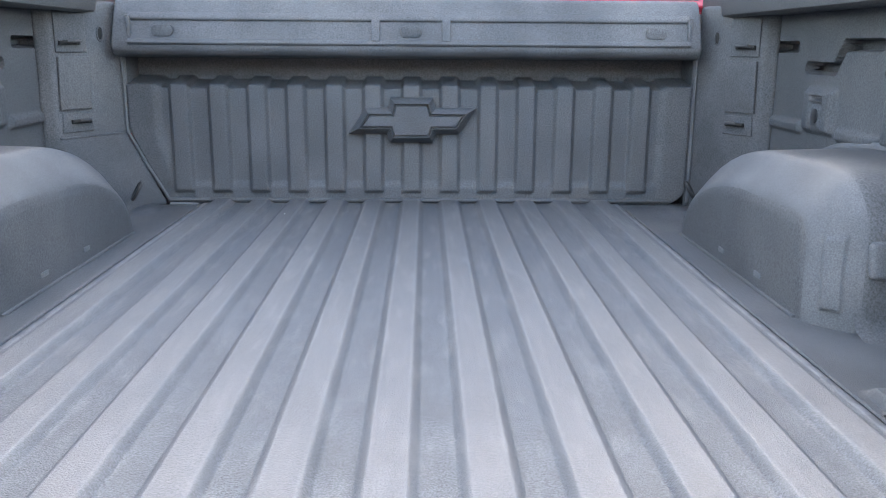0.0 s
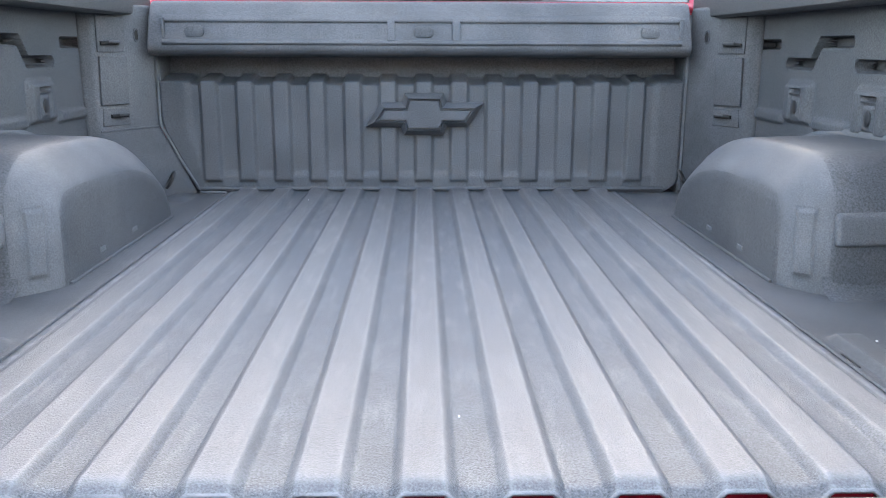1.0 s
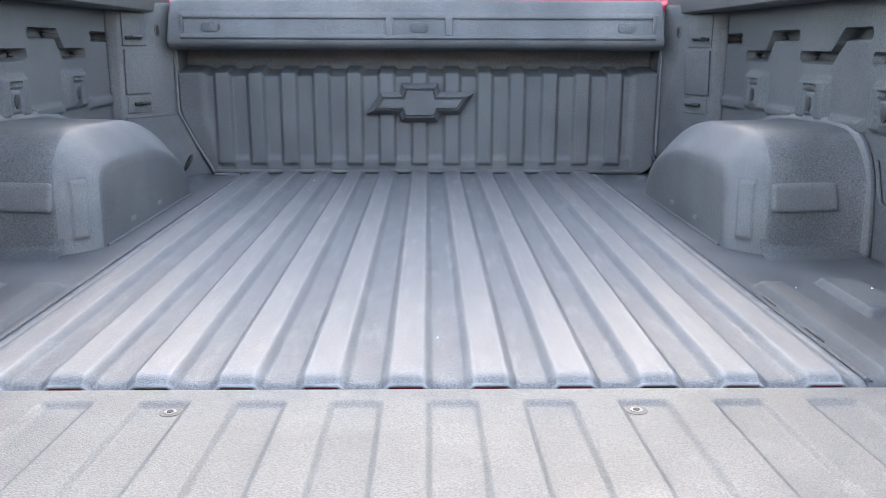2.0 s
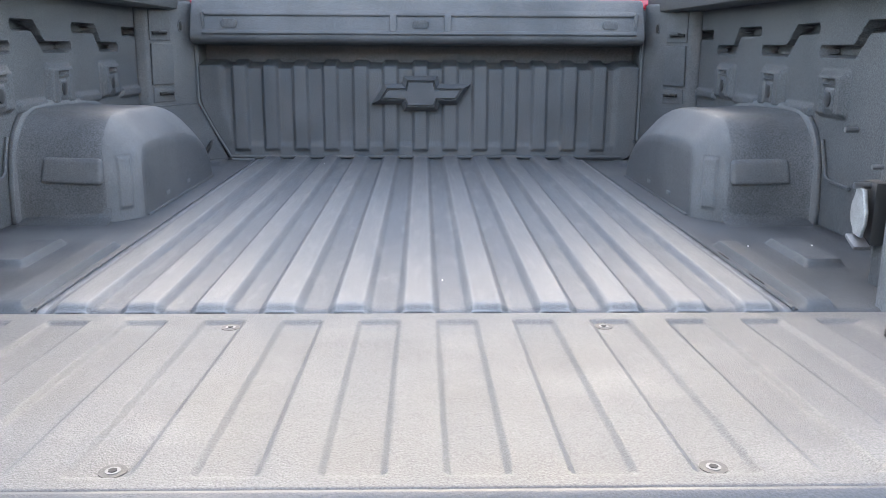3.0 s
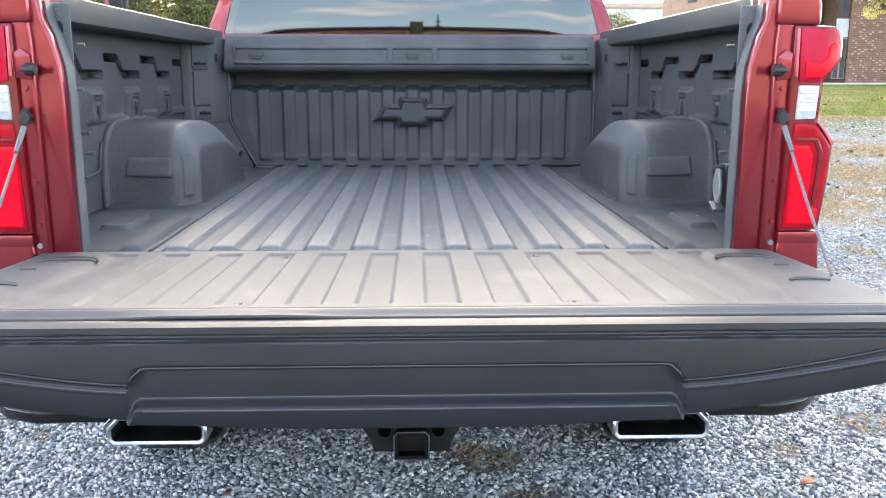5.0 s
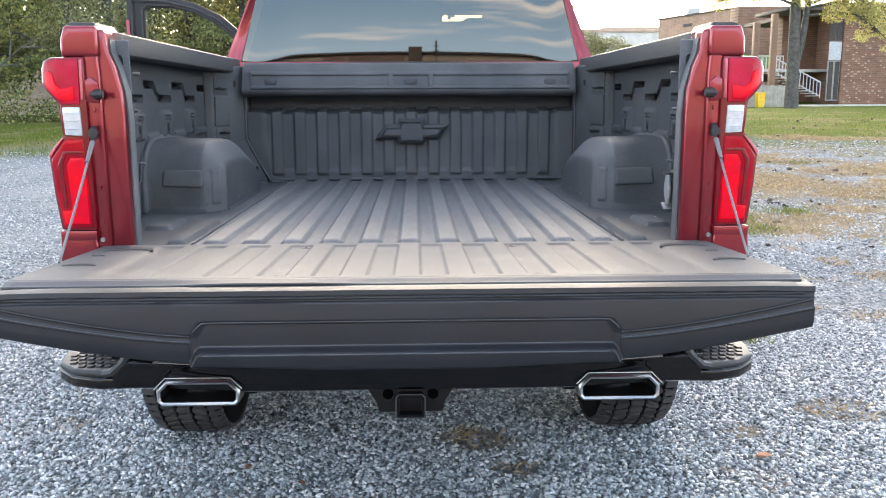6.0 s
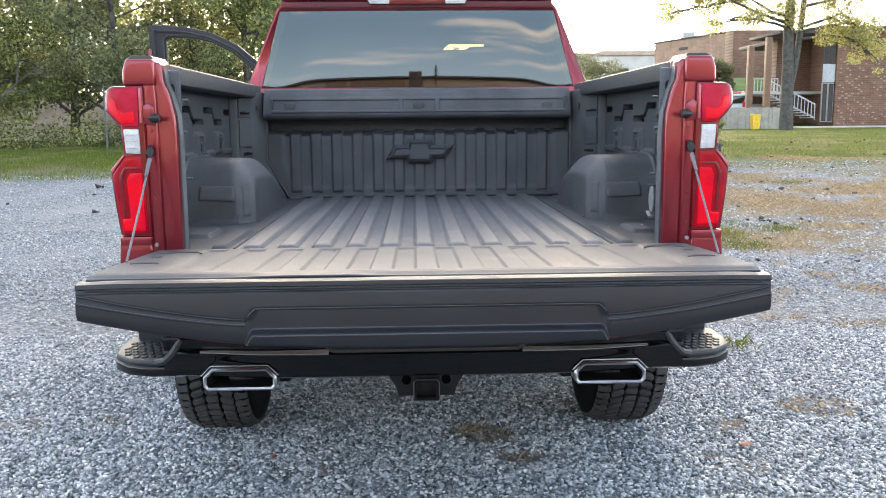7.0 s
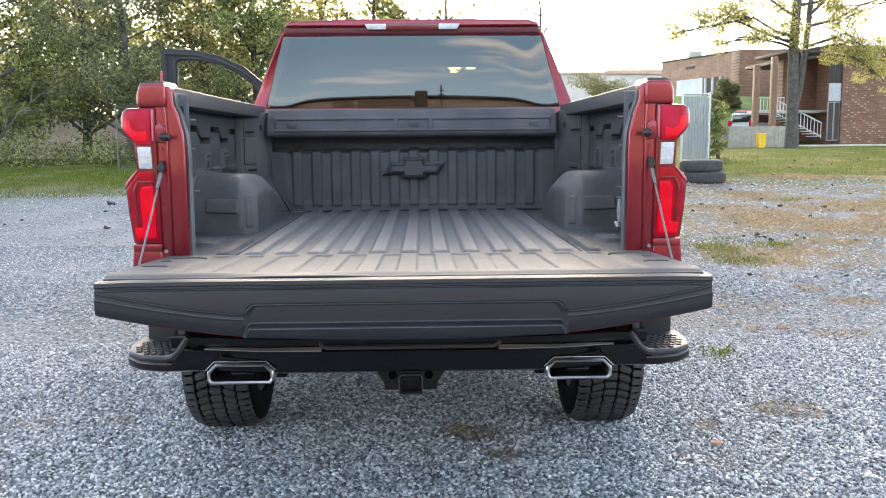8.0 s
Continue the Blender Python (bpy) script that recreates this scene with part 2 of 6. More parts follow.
def glass(name, tint, ior=1.9):
    """Tinted glass: a clear mirror-like surface over a dark see-through sheet."""
    m = bpy.data.materials.new(name)
    m.use_nodes = True
    n, l = m.node_tree.nodes, m.node_tree.links
    n.remove(n["Principled BSDF"])
    tr, gl, fr, mx = n.new("ShaderNodeBsdfTransparent"), n.new("ShaderNodeBsdfGlossy"), n.new("ShaderNodeFresnel"), n.new("ShaderNodeMixShader")
    tr.inputs["Color"].default_value = (*tint, 1)
    gl.inputs["Roughness"].default_value = 0.015
    fr.inputs["IOR"].default_value = ior
    l.new(fr.outputs["Fac"], mx.inputs["Fac"])
    l.new(tr.outputs["BSDF"], mx.inputs[1])
    l.new(gl.outputs["BSDF"], mx.inputs[2])
    l.new(mx.outputs["Shader"], n["Material Output"].inputs["Surface"])
    return m


TINT_GLASS = glass("privacy_glass", (0.085, 0.080, 0.052), 1.8)
CLEAR_GLASS = glass("door_glass", (0.74, 0.80, 0.77), 1.25)


# ---- mesh helpers ----
def part(name, bm, mat, parent=None, label="", angle=38):
    me = bpy.data.meshes.new(name)
    bmesh.ops.recalc_face_normals(bm, faces=bm.faces)
    bm.to_mesh(me)
    bm.free()
    for p in me.polygons:
        p.use_smooth = True
    me.set_sharp_from_angle(angle=radians(angle))
    me.materials.append(mat)
    ob = new(name, me)
    if parent is not None:
        ob.parent = parent
    if label:
        ob["label"] = label
    return ob


def thing(name, label, category, at=(0, 0, 0), group="", kind=""):
    ob = new(name)
    ob.location = at
    ob.empty_display_size = 0.2
    return tagged(ob, label, category, group, kind)


def raw(verts, faces):
    bm = bmesh.new()
    vs = [bm.verts.new(v) for v in verts]
    for f in faces:
        try:
            bm.faces.new([vs[i] for i in f])
        except ValueError:
            pass
    return bm


def bevelled(bm, width, seg=2, angle=30):
    if width > 0:
        bmesh.ops.recalc_face_normals(bm, faces=bm.faces)
        es = [e for e in bm.edges if len(e.link_faces) == 2 and e.calc_face_angle(0) > radians(angle)]
        bmesh.ops.bevel(bm, geom=es, offset=width, segments=seg, profile=0.6, affect='EDGES', clamp_overlap=True)
    return bm


def box(x0, x1, y0, y1, z0, z1, bev=0.003, seg=2):
    bm = bmesh.new()
    bmesh.ops.create_cube(bm, size=1, matrix=Matrix.LocRotScale(((x0 + x1) / 2, (y0 + y1) / 2, (z0 + z1) / 2), None, (abs(x1 - x0), abs(y1 - y0), abs(z1 - z0))))
    return bevelled(bm, bev, seg)


def prism(pts, plane, a, b, bev=0.0, seg=2):
    """A polygon drawn in a plane ('xz', 'yz', 'xy') and drawn out from a to b along the third axis."""
    def p3(u, v, w):
        return {'xz': (u, w, v), 'yz': (w, u, v), 'xy': (u, v, w)}[plane]
    n = len(pts)
    verts = [p3(u, v, a) for u, v in pts] + [p3(u, v, b) for u, v in pts]
    faces = [list(range(n)), list(range(n, 2 * n))] + [[i, (i + 1) % n, n + (i + 1) % n, n + i] for i in range(n)]
    return bevelled(raw(verts, faces), bev, seg)


def loft(rings, closed=True, caps=True):
    n = len(rings[0])
    verts = [p for r in rings for p in r]
    faces = []
    for i in range(len(rings) - 1):
        for j in range(n if closed else n - 1):
            k = (j + 1) % n
            faces.append([i * n + j, i * n + k, (i + 1) * n + k, (i + 1) * n + j])
    if caps:
        faces += [list(range(n)), list(range((len(rings) - 1) * n, len(rings) * n))]
    return raw(verts, faces)


def sheet(fn, us, vs):
    nu, nv = len(us), len(vs)
    return raw([fn(u, v) for u in us for v in vs], [[i * nv + j, i * nv + j + 1, (i + 1) * nv + j + 1, (i + 1) * nv + j] for i in range(nu - 1) for j in range(nv - 1)])


def tube(points, radius, n=8, taper=None):
    pts = [Vector(p) for p in points]
    rings = []
    side = None
    for i, p in enumerate(pts):
        d = (pts[min(i + 1, len(pts) - 1)] - pts[max(i - 1, 0)]).normalized()
        if side is None:
            side = d.orthogonal().normalized()
        side = (side - d * side.dot(d)).normalized()
        up = d.cross(side)
        r = taper[i] if taper else radius
        rings.append([tuple(p + r * (math.cos(a) * side + math.sin(a) * up)) for a in (2 * math.pi * k / n for k in range(n))])
    return loft(rings)


def joined(*bms):
    out = bmesh.new()
    for b in bms:
        me = bpy.data.meshes.new("tmp")
        b.to_mesh(me)
        b.free()
        out.from_mesh(me)
        bpy.data.meshes.remove(me)
    return out


def inset(pts, d):
    n, out = len(pts), []
    area = sum(pts[i][0] * pts[(i + 1) % n][1] - pts[(i + 1) % n][0] * pts[i][1] for i in range(n))
    s = 1 if area > 0 else -1
    for i in range(n):
        a, b, c = Vector(pts[i - 1]), Vector(pts[i]), Vector(pts[(i + 1) % n])
        n1, n2 = (b - a).normalized(), (c - b).normalized()
        n1, n2 = Vector((-n1.y, n1.x)) * s, Vector((-n2.y, n2.x)) * s
        m = n1 + n2
        m = m / max(0.35, m.length_squared / 2) if m.length > 1e-6 else n1
        out.append(tuple(b + m * d))
    return out


def solid(ob, t, offset=-1.0):
    m = ob.modifiers.new("thickness", 'SOLIDIFY')
    m.thickness, m.offset = t, offset
    return ob


def smooth(a, b, x):
    t = min(1.0, max(0.0, (x - a) / (b - a)))
    return t * t * (3 - 2 * t)


def lin(a, b, n):
    return [a + (b - a) * i / (n - 1) for i in range(n)]

# ======== the truck ========
truck = thing("pickup_truck", "red pickup truck with lowered tailgate and grey lined bed on gravel", "truck")
FLOOR, PITCH = 0.960, 0.1035


def rib(x, half_top=0.0185, slope=0.0168, pitch=PITCH, count=5):
    k = max(-count, min(count, round(x / pitch)))
    return 1 - smooth(half_top, half_top + slope, abs(x - k * pitch))


# -- bed floor, one corrugated pressing --
def floor_at(x, y):
    h = 0.0118 * rib(x)
    drop = 0.010 * smooth(0.012, -0.014, y) ** 2
    return (x, y, FLOOR + h - drop)


xs = sorted({round(k * PITCH + s * o, 5) for k in range(-5, 6) for s in (-1, 1) for o in (0.0, 0.0150, 0.0185, 0.0202, 0.0214, 0.0228, 0.0242, 0.0256, 0.0270, 0.0284, 0.0298, 0.0312, 0.0328, 0.0345, 0.0400)} | {-0.572, 0.572, -0.560, 0.560})
ys = [-0.014, -0.010, -0.005, 0.0, 0.006, 0.013] + lin(0.05, 1.68, 24) + [1.70, 1.71, 1.72, 1.73, 1.738, 1.748]
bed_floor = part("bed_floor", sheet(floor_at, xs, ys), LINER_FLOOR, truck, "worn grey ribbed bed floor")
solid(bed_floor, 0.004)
part("rear_sill", box(-0.70, 0.70, -0.006, 0.06, 0.90, 0.944, 0.004), RED_PAINT, truck)
part("rear_sill", box(-0.70, 0.70, -0.026, -0.008, 0.90, 0.949, 0.002), RED_PAINT, truck)

part("rear_sill_crown", joined(*[box(k * PITCH - 0.021, k * PITCH + 0.021, -0.012, 0.04, 0.93, 0.9585, 0.001, 1) for k in range(-5, 6)]), RED_PAINT, truck)

SLOTS = (((0.735, 0.832), (0.888, 1.035)), ((1.072, 1.212), (1.25, 1.378)), ((0.45, 0.505), (0.555, 0.70)))
PADS = ((0.556, 0.690), (0.876, 1.022), (1.222, 1.362))
LEDGES = ((0.715, 0.858), (1.042, 1.202), (1.382, 1.545))


def near_line(y, z, pts):
    """The distance from (y, z) to a line of straight pieces."""
    best = 9.0
    for (ya, za), (yb, zb_) in zip(pts, pts[1:]):
        dy, dz = yb - ya, zb_ - za
        t = min(1.0, max(0.0, ((y - ya) * dy + (z - za) * dz) / (dy * dy + dz * dz)))
        best = min(best, math.hypot(y - ya - t * dy, z - za - t * dz))
    return best


def wall_relief(y, z):
    """How far the pressed bed side stands in from its flat sheet."""
    d = 0.0
    if 1.19 < z < 1.43:
        for (h0, h1), (l0, l1) in SLOTS:
            if h0 - 0.05 < y < l1 + 0.05:
                e = near_line(y, z, [(h0, 1.391), (h1, 1.391), (l0, 1.342), (l1, 1.342)])
                d -= 0.044 * smooth(0.0130, 0.0085, e)
        e = near_line(y, z, [(1.445, 1.387), (1.565, 1.387)])
        d -= 0.044 * smooth(0.0130, 0.0085, e)
        for y0, y1 in PADS:
            if y0 - 0.02 < y < y1 + 0.02:
                ym = (y0 + y1) / 2
                d += 0.016 * smooth(y0 - 0.004, y0 + 0.014, y) * smooth(y1 + 0.004, y1 - 0.014, y) * smooth(1.306, 1.286, z) * smooth(1.198, 1.212, z)
                d -= 0.006 * smooth(0.034, 0.028, abs(y - ym)) * smooth(0.036, 0.028, abs(z - 1.238))
                d -= 0.014 * smooth(0.030, 0.026, abs(y - ym)) * smooth(0.0055, 0.003, abs(z - 1.279))
                d += 0.004 * smooth(0.022, 0.018, abs(y - ym)) * smooth(0.026, 0.021, abs(z - 1.239))
        for y0, y1 in LEDGES:
            d += 0.012 * smooth(y0 - 0.008, y0 + 0.006, y) * smooth(y1 + 0.008, y1 - 0.006, y) * smooth(1.226, 1.214, z) * smooth(1.190, 1.200, z)
    return d


for s in (-1, 1):
    # side strip of the floor with raised stiffening bars
    def strip_at(x, y, s=s):
        z = FLOOR - 0.001
        z += 0.012 * (1 - smooth(0.019, 0.027, abs(x - 0.620))) * smooth(-0.005, 0.02, y) * smooth(0.44, 0.415, y)
        z += 0.013 * (1 - smooth(0.031, 0.039, abs(x - 0.745))) * smooth(0.25, 0.265, y) * smooth(0.455, 0.435, y)
        z += 0.008 * (1 - smooth(0.030, 0.040, abs(x - 0.70))) * smooth(1.56, 1.575, y) * smooth(1.70, 1.68, y)
        z -= 0.010 * smooth(0.012, -0.014, y) ** 2
        return (s * x, y, z)
    sx = [0.574, 0.585, 0.592, 0.597, 0.602, 0.612, 0.628, 0.638, 0.643, 0.648, 0.66, 0.672, 0.70, 0.705, 0.71, 0.715, 0.745, 0.775, 0.78, 0.785, 0.80, 0.86, 0.91]
    sy = [-0.014, -0.006, 0.0, 0.008, 0.02, 0.1, 0.2, 0.245, 0.255, 0.265, 0.3, 0.41, 0.42, 0.43, 0.44, 0.45, 0.46, 0.6, 0.9, 1.2, 1.5, 1.55, 1.565, 1.58, 1.68, 1.69, 1.70, 1.72]
    solid(part("floor_side_panel", sheet(strip_at, sx, sy), LINER_RIB, truck), 0.004)
    # sealed seam between the floor and the side panel
    part("floor_seam", joined(tube([(s * 0.5745, y, FLOOR + 0.001 + 0.0004 * math.sin(y * 37)) for y in lin(0.0, 1.70, 40)], 0.0035, 6),
                              box(s * 0.5790, s * 0.5815, 0.0, 1.70, FLOOR - 0.002, FLOOR + 0.0006, 0)), LINER, truck, "ragged sealer bead")
    for y0, dy in ((0.10, 0.060), (0.27, 0.05)):
        part("sealer_crack", box(s * 0.5815 + 0.001, s * 0.5815 + 0.0035, y0 + 0.04 * s, y0 + 0.04 * s + dy, FLOOR - 0.001, FLOOR + 0.0012, 0), DARK_VOID, truck)

    # -- wheelhouse --
    def arch(o):
        """Side outline of the wheelhouse, drawn in by o."""
        pts = [(0.648 + o, FLOOR - 0.004), (0.650 + o, 0.99), (0.653 + o, 1.03), (0.656 + o, 1.055)]
        for a in lin(178, 95, 12):
            pts.append((0.786 + (0.127 - o) * math.cos(radians(a)), 1.068 + (0.128 - o) * math.sin(radians(a))))
        pts += [(0.86, 1.198 - o), (0.95, 1.195 - o)]
        for a in lin(82, 4, 12):
            pts.append((0.96 + (0.48 - o) * math.cos(radians(a)) ** 0.88, 0.945 + (0.250 - o) * math.sin(radians(a)) ** 0.92))
        pts.append((1.45 - o, FLOOR - 0.004))
        return pts
    rings = []
    for x, o in [(0.637, 0.092), (0.6374, 0.083), (0.6392, 0.073), (0.6438, 0.063), (0.651, 0.053), (0.662, 0.040), (0.674, 0.0255), (0.684, 0.0145), (0.6915, 0.0075), (0.700, 0.0025), (0.712, 0.0),
                 (0.80, -0.002), (0.875, -0.004), (0.885, -0.010), (0.893, -0.016), (0.912, -0.018)]:
        rings.append([(s * (x + 0.010 * smooth(1.0, 1.2, z)), y, z) for y, z in arch(o)])
    wh = part("wheelhouse", loft(rings, closed=False, caps=False), LINER, truck, "rounded wheelhouse hump with rims coloured paler as if lit")
    # Chamfer rings take the lighter copy, painting in the light they catch
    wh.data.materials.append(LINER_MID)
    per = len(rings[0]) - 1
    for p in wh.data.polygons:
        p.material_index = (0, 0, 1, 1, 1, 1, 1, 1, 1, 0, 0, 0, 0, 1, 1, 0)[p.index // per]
    face = [(s * (0.637 + 0.010 * smooth(1.0, 1.2, z)), y, z) for y, z in arch(0.092)]
    part("wheelhouse_face", raw(face, [list(range(len(face)))]), LINER, wh)
    pad = [[(s * x, y0 + (z - 1.044) * 0.20, z) for x, z in ((0.705, 1.044), (0.705, 1.102), (0.835, 1.106), (0.842, 1.048))] for y0 in (0.6440, 0.676)]
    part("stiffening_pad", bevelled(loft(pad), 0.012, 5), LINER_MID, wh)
    # Tabs get the palest copy so that they look lit
    for y0 in (0.885, 1.075):
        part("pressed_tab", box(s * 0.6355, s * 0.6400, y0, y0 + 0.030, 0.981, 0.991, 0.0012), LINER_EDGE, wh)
    part("wheelhouse_foot", tube([(s * 0.6350, y, FLOOR + 0.0005) for y in lin(0.735, 1.36, 24)], 0.0035, 8), LINER, wh)
    foot = [(0.652, 0.992), (0.650, 0.982), (0.645, 0.973), (0.637, 0.967), (0.622, 0.962), (0.600, 0.9560)]
    part("wheelhouse_fillet", loft([[(s * (x + 0.012 * (0.655 - y)), y + max(0.0, 0.70 - x) * 0.45, z) for y, z in foot] for x in (0.690, 0.70, 0.76, 0.82, 0.885)], closed=False, caps=False), LINER, wh, angle=60)
    def corner_pad(u, z, s=s):
        lift = 0.0045 * smooth(0.019, 0.013, abs(u)) * smooth(0.984, 0.992, z) * smooth(1.106, 1.096, z) - 0.0025
        return (s * (0.6645 + u * 0.70 - 0.72 * lift + 0.008 * smooth(1.0, 1.2, z)), 0.6800 - u * 0.72 - 0.70 * lift + 0.013 * smooth(0.99, 1.1, z), z)
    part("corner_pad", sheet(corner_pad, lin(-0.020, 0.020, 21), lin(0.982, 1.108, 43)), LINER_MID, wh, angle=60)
    # rolled flange where the wheelhouse meets the side
    fl = [[(s * xx, y, z) for y, z in arch(oo)[0:-4]] for xx, oo in ((0.888, -0.006), (0.891, -0.011), (0.894, -0.017), (0.902, -0.020))]
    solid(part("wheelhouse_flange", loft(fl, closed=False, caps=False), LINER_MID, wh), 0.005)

    # -- bed side, inner wall: one pressed sheet with stepped grooves, pads and ledges --
    def wall_at(y, z, s=s):
        return (s * (0.904 - wall_relief(y, z)), y, z)
    wy = lin(0.16, 1.62, 366)
    wz = lin(FLOOR - 0.01, 1.18, 14) + lin(1.188, 1.424, 74) + lin(1.435, 1.50, 5)
    pressed = sheet(wall_at, wy, wz)
    bmesh.ops.delete(pressed, geom=[f for f in pressed.faces if abs(f.calc_center_median().x) > 0.936], context='FACES')
    wall = part("bed_side_wall", pressed, LINER_WALL, truck, "grey lined inner bed side with pressed steps", angle=60)
    part("bed_side_backing", box(s * 0.949, s * 0.953, 0.34, 1.72, FLOOR - 0.01, 1.50, 0.002), LINER, wall)
    # Closers added to block daylight so that the wall grooves look dark
    part("side_top_closer", box(s * 0.898, s * 0.958, 0.34, 1.86, 1.487, 1.4985, 0.002), LINER, wall)
    part("side_top_closer", box(s * 0.860, s * 0.906, 0.165, 0.338, 1.487, 1.4985, 0.002), LINER, wall)
    part("side_end_closer", box(s * 0.905, s * 0.954, 1.70, 1.712, FLOOR - 0.01, 1.49, 0.002), LINER, wall)
    part("side_end_closer", box(s * 0.905, s * 0.954, 0.330, 0.342, FLOOR - 0.01, 1.49, 0.002), LINER, wall)
    for y0, y1 in PADS:
        ym = (y0 + y1) / 2
        ring = [(ym - 0.004 + 0.0125 * math.cos(a), 1.240 + 0.016 * math.sin(a)) for a in lin(0, 2 * math.pi, 15)[:-1]]
        part("nut_plate", prism(ring, 'yz', s * 0.8870, s * 0.900, 0.002), BOLT_DARK, wall)
    part("pressed_bead", tube([(s * 0.9, 0.645, 1.15), (s * 0.897, 0.612, 1.078), (s * 0.897, 0.600, 1.068), (s * 0.897, 0.50, 1.062)], 0.004, 6), LINER, wall)
    part("bolt", tube([(s * 0.90, 0.50, 1.186), (s * 0.875, 0.50, 1.186)], 0.006, 8), STEEL, wall)

    # -- front corner column beside the headboard, its inner face turned a little to the rear --
    FA, FB = Vector((0.764, 1.744)), Vector((0.872, 1.560))
    fu = (FB - FA).normalized()
    fn = Vector((fu.y, -fu.x))

    def on_post(f, z, out, s=s, FA=FA, FB=FB, fn=fn):
        p = FA.lerp(FB, f) + fn * out
        return (s * p.x, p.y, z)

    def plate(pts, out, back=-0.004, bev=0.003):
        """A raised plate on the column; pts are (share across the face, height)."""
        n_ = len(pts)
        vs = [on_post(f, z, back) for f, z in pts] + [on_post(f, z, out) for f, z in pts]
        return bevelled(raw(vs, [list(range(n_)), list(range(n_, 2 * n_))] + [[i, (i + 1) % n_, n_ + (i + 1) % n_, n_ + i] for i in range(n_)]), bev, 3)
    top_ring = [(0.764, 1.744), (0.872, 1.560), (0.906, 1.545), (0.915, 1.75)]
    foot_ring = [(0.664, 1.744), (0.752, 1.560), (0.906, 1.545), (0.915, 1.75)] if s < 0 else top_ring
    levels = [(1.49, top_ring), (1.155, top_ring), (0.955, foot_ring)]
    post = part("front_corner_post", bevelled(loft([[(s * x, y, z) for x, y in ring] for z, ring in levels]), 0.012, 4), LINER, truck)
    part("post_pad", plate([(0.52, 1.222), (0.50, 1.352), (0.93, 1.352), (0.95, 1.222)], 0.007), LINER, post)
    part("post_pad", plate([(0.52, 1.362), (0.52, 1.455), (0.94, 1.460), (0.94, 1.362)], 0.004), LINER, post)
    part("post_pad", plate([(0.50, 1.165), (0.52, 1.214), (0.92, 1.214), (0.94, 1.165)], 0.003), LINER, post)
    for z, f0, f1 in ((1.386, 0.62, 0.90), (1.193, 0.56, 0.82)):
        part("slot", plate([(f0, z - 0.006), (f0, z + 0.004), (f1, z + 0.004), (f1, z - 0.006)], 0.0088, 0, 0), DARK_VOID, post)
        part("hook", tube([on_post(f0 + 0.02, z, 0.004), on_post(f0 + 0.06, z + 0.003, 0.022), on_post(f1 - 0.06, z + 0.003, 0.022), on_post(f1 - 0.02, z, 0.004)], 0.0042, 8), RAIL_CAP, post)
    hole = [(0.31 + 0.030 * math.cos(a), 1.408 + 0.014 * math.sin(a)) for a in lin(0, 2 * math.pi, 15)[:-1]]
    part("hole", plate(hole, 0.0012, 0, 0), DARK_VOID, post)
    part("hole_rim", tube([on_post(0.31 + 0.042 * math.cos(a), 1.408 + 0.018 * math.sin(a), 0.001) for a in lin(0, 2 * math.pi, 17)], 0.0022, 6), LINER, post)
    if s < 0:
        part("seam", tube([on_post(f, 1.152, 0.001) for f in lin(0.02, 0.98, 8)], 0.0035, 6), LINER, post)
        part("seam", tube([(-0.763, 1.738, 1.47), (-0.763, 1.737, 1.158), (-0.714, 1.737, 1.06), (-0.660, 1.737, 0.966)], 0.0045, 6), LINER_MID, post)
        rx, ry = -0.716, 1.600
    else:
        part("seam", tube([(0.763, 1.738, 1.47), (0.763, 1.737, 0.966)], 0.0045, 6), LINER_MID, post)
        rx, ry = 0.752, 1.640
    part("tie_down_ring", tube([(rx - s * 0.012 * (1 + math.sin(a)) + s * 0.017 * math.cos(a) * 0.4, ry + 0.017 * math.cos(a), 1.016 + 0.021 * math.sin(a)) for a in lin(0, 2 * math.pi, 19)], 0.0048, 8), BLACK_PLASTIC, post, "black folding tie-down ring")

    # -- rear post and jamb --
    jamb = [(s * 0.792, 0.905), (s * 0.714, 0.940), (s * 0.7145, 1.30), (s * 0.719, 1.36), (s * 0.733, 1.42), (s * 0.747, 1.455), (s * 0.752, 1.51), (s * 0.80, 1.515)]
    jm = part("tailgate_jamb", prism(jamb, 'xz', -0.045, 0.02, 0.008, 3), RED_PAINT, truck, "red painted tailgate jamb")
    edge = [(0.7145, 0.955), (0.7145, 1.30), (0.719, 1.36), (0.733, 1.42), (0.747, 1.455), (0.751, 1.49)]
    lining = [(s * (x - 0.004), z) for x, z in edge] + [(s * (x - 0.0005), z) for x, z in reversed(edge)]
    # Lining and rear post use the palest copy as painted light
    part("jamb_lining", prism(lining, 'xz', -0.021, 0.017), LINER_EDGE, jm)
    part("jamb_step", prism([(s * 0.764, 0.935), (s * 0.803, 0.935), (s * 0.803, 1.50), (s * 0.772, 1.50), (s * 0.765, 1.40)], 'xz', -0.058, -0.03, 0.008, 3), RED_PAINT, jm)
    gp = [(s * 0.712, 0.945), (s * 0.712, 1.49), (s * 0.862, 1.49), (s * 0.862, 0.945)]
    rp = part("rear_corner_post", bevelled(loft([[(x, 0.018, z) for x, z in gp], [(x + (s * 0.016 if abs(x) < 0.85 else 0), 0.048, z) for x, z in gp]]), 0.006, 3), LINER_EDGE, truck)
    part("latch_panel", box(s * 0.768, s * 0.862, 0.044, 0.155, 0.945, 1.49, 0.008, 3), LINER, truck)
    for z, y in ((1.31, 0.03), (1.405, 0.058), (1.17, 0.062)):
        part("screw", tube([(s * 0.720, y, z), (s * 0.703, y, z)], 0.004, 8), BOLT_STEEL, rp)
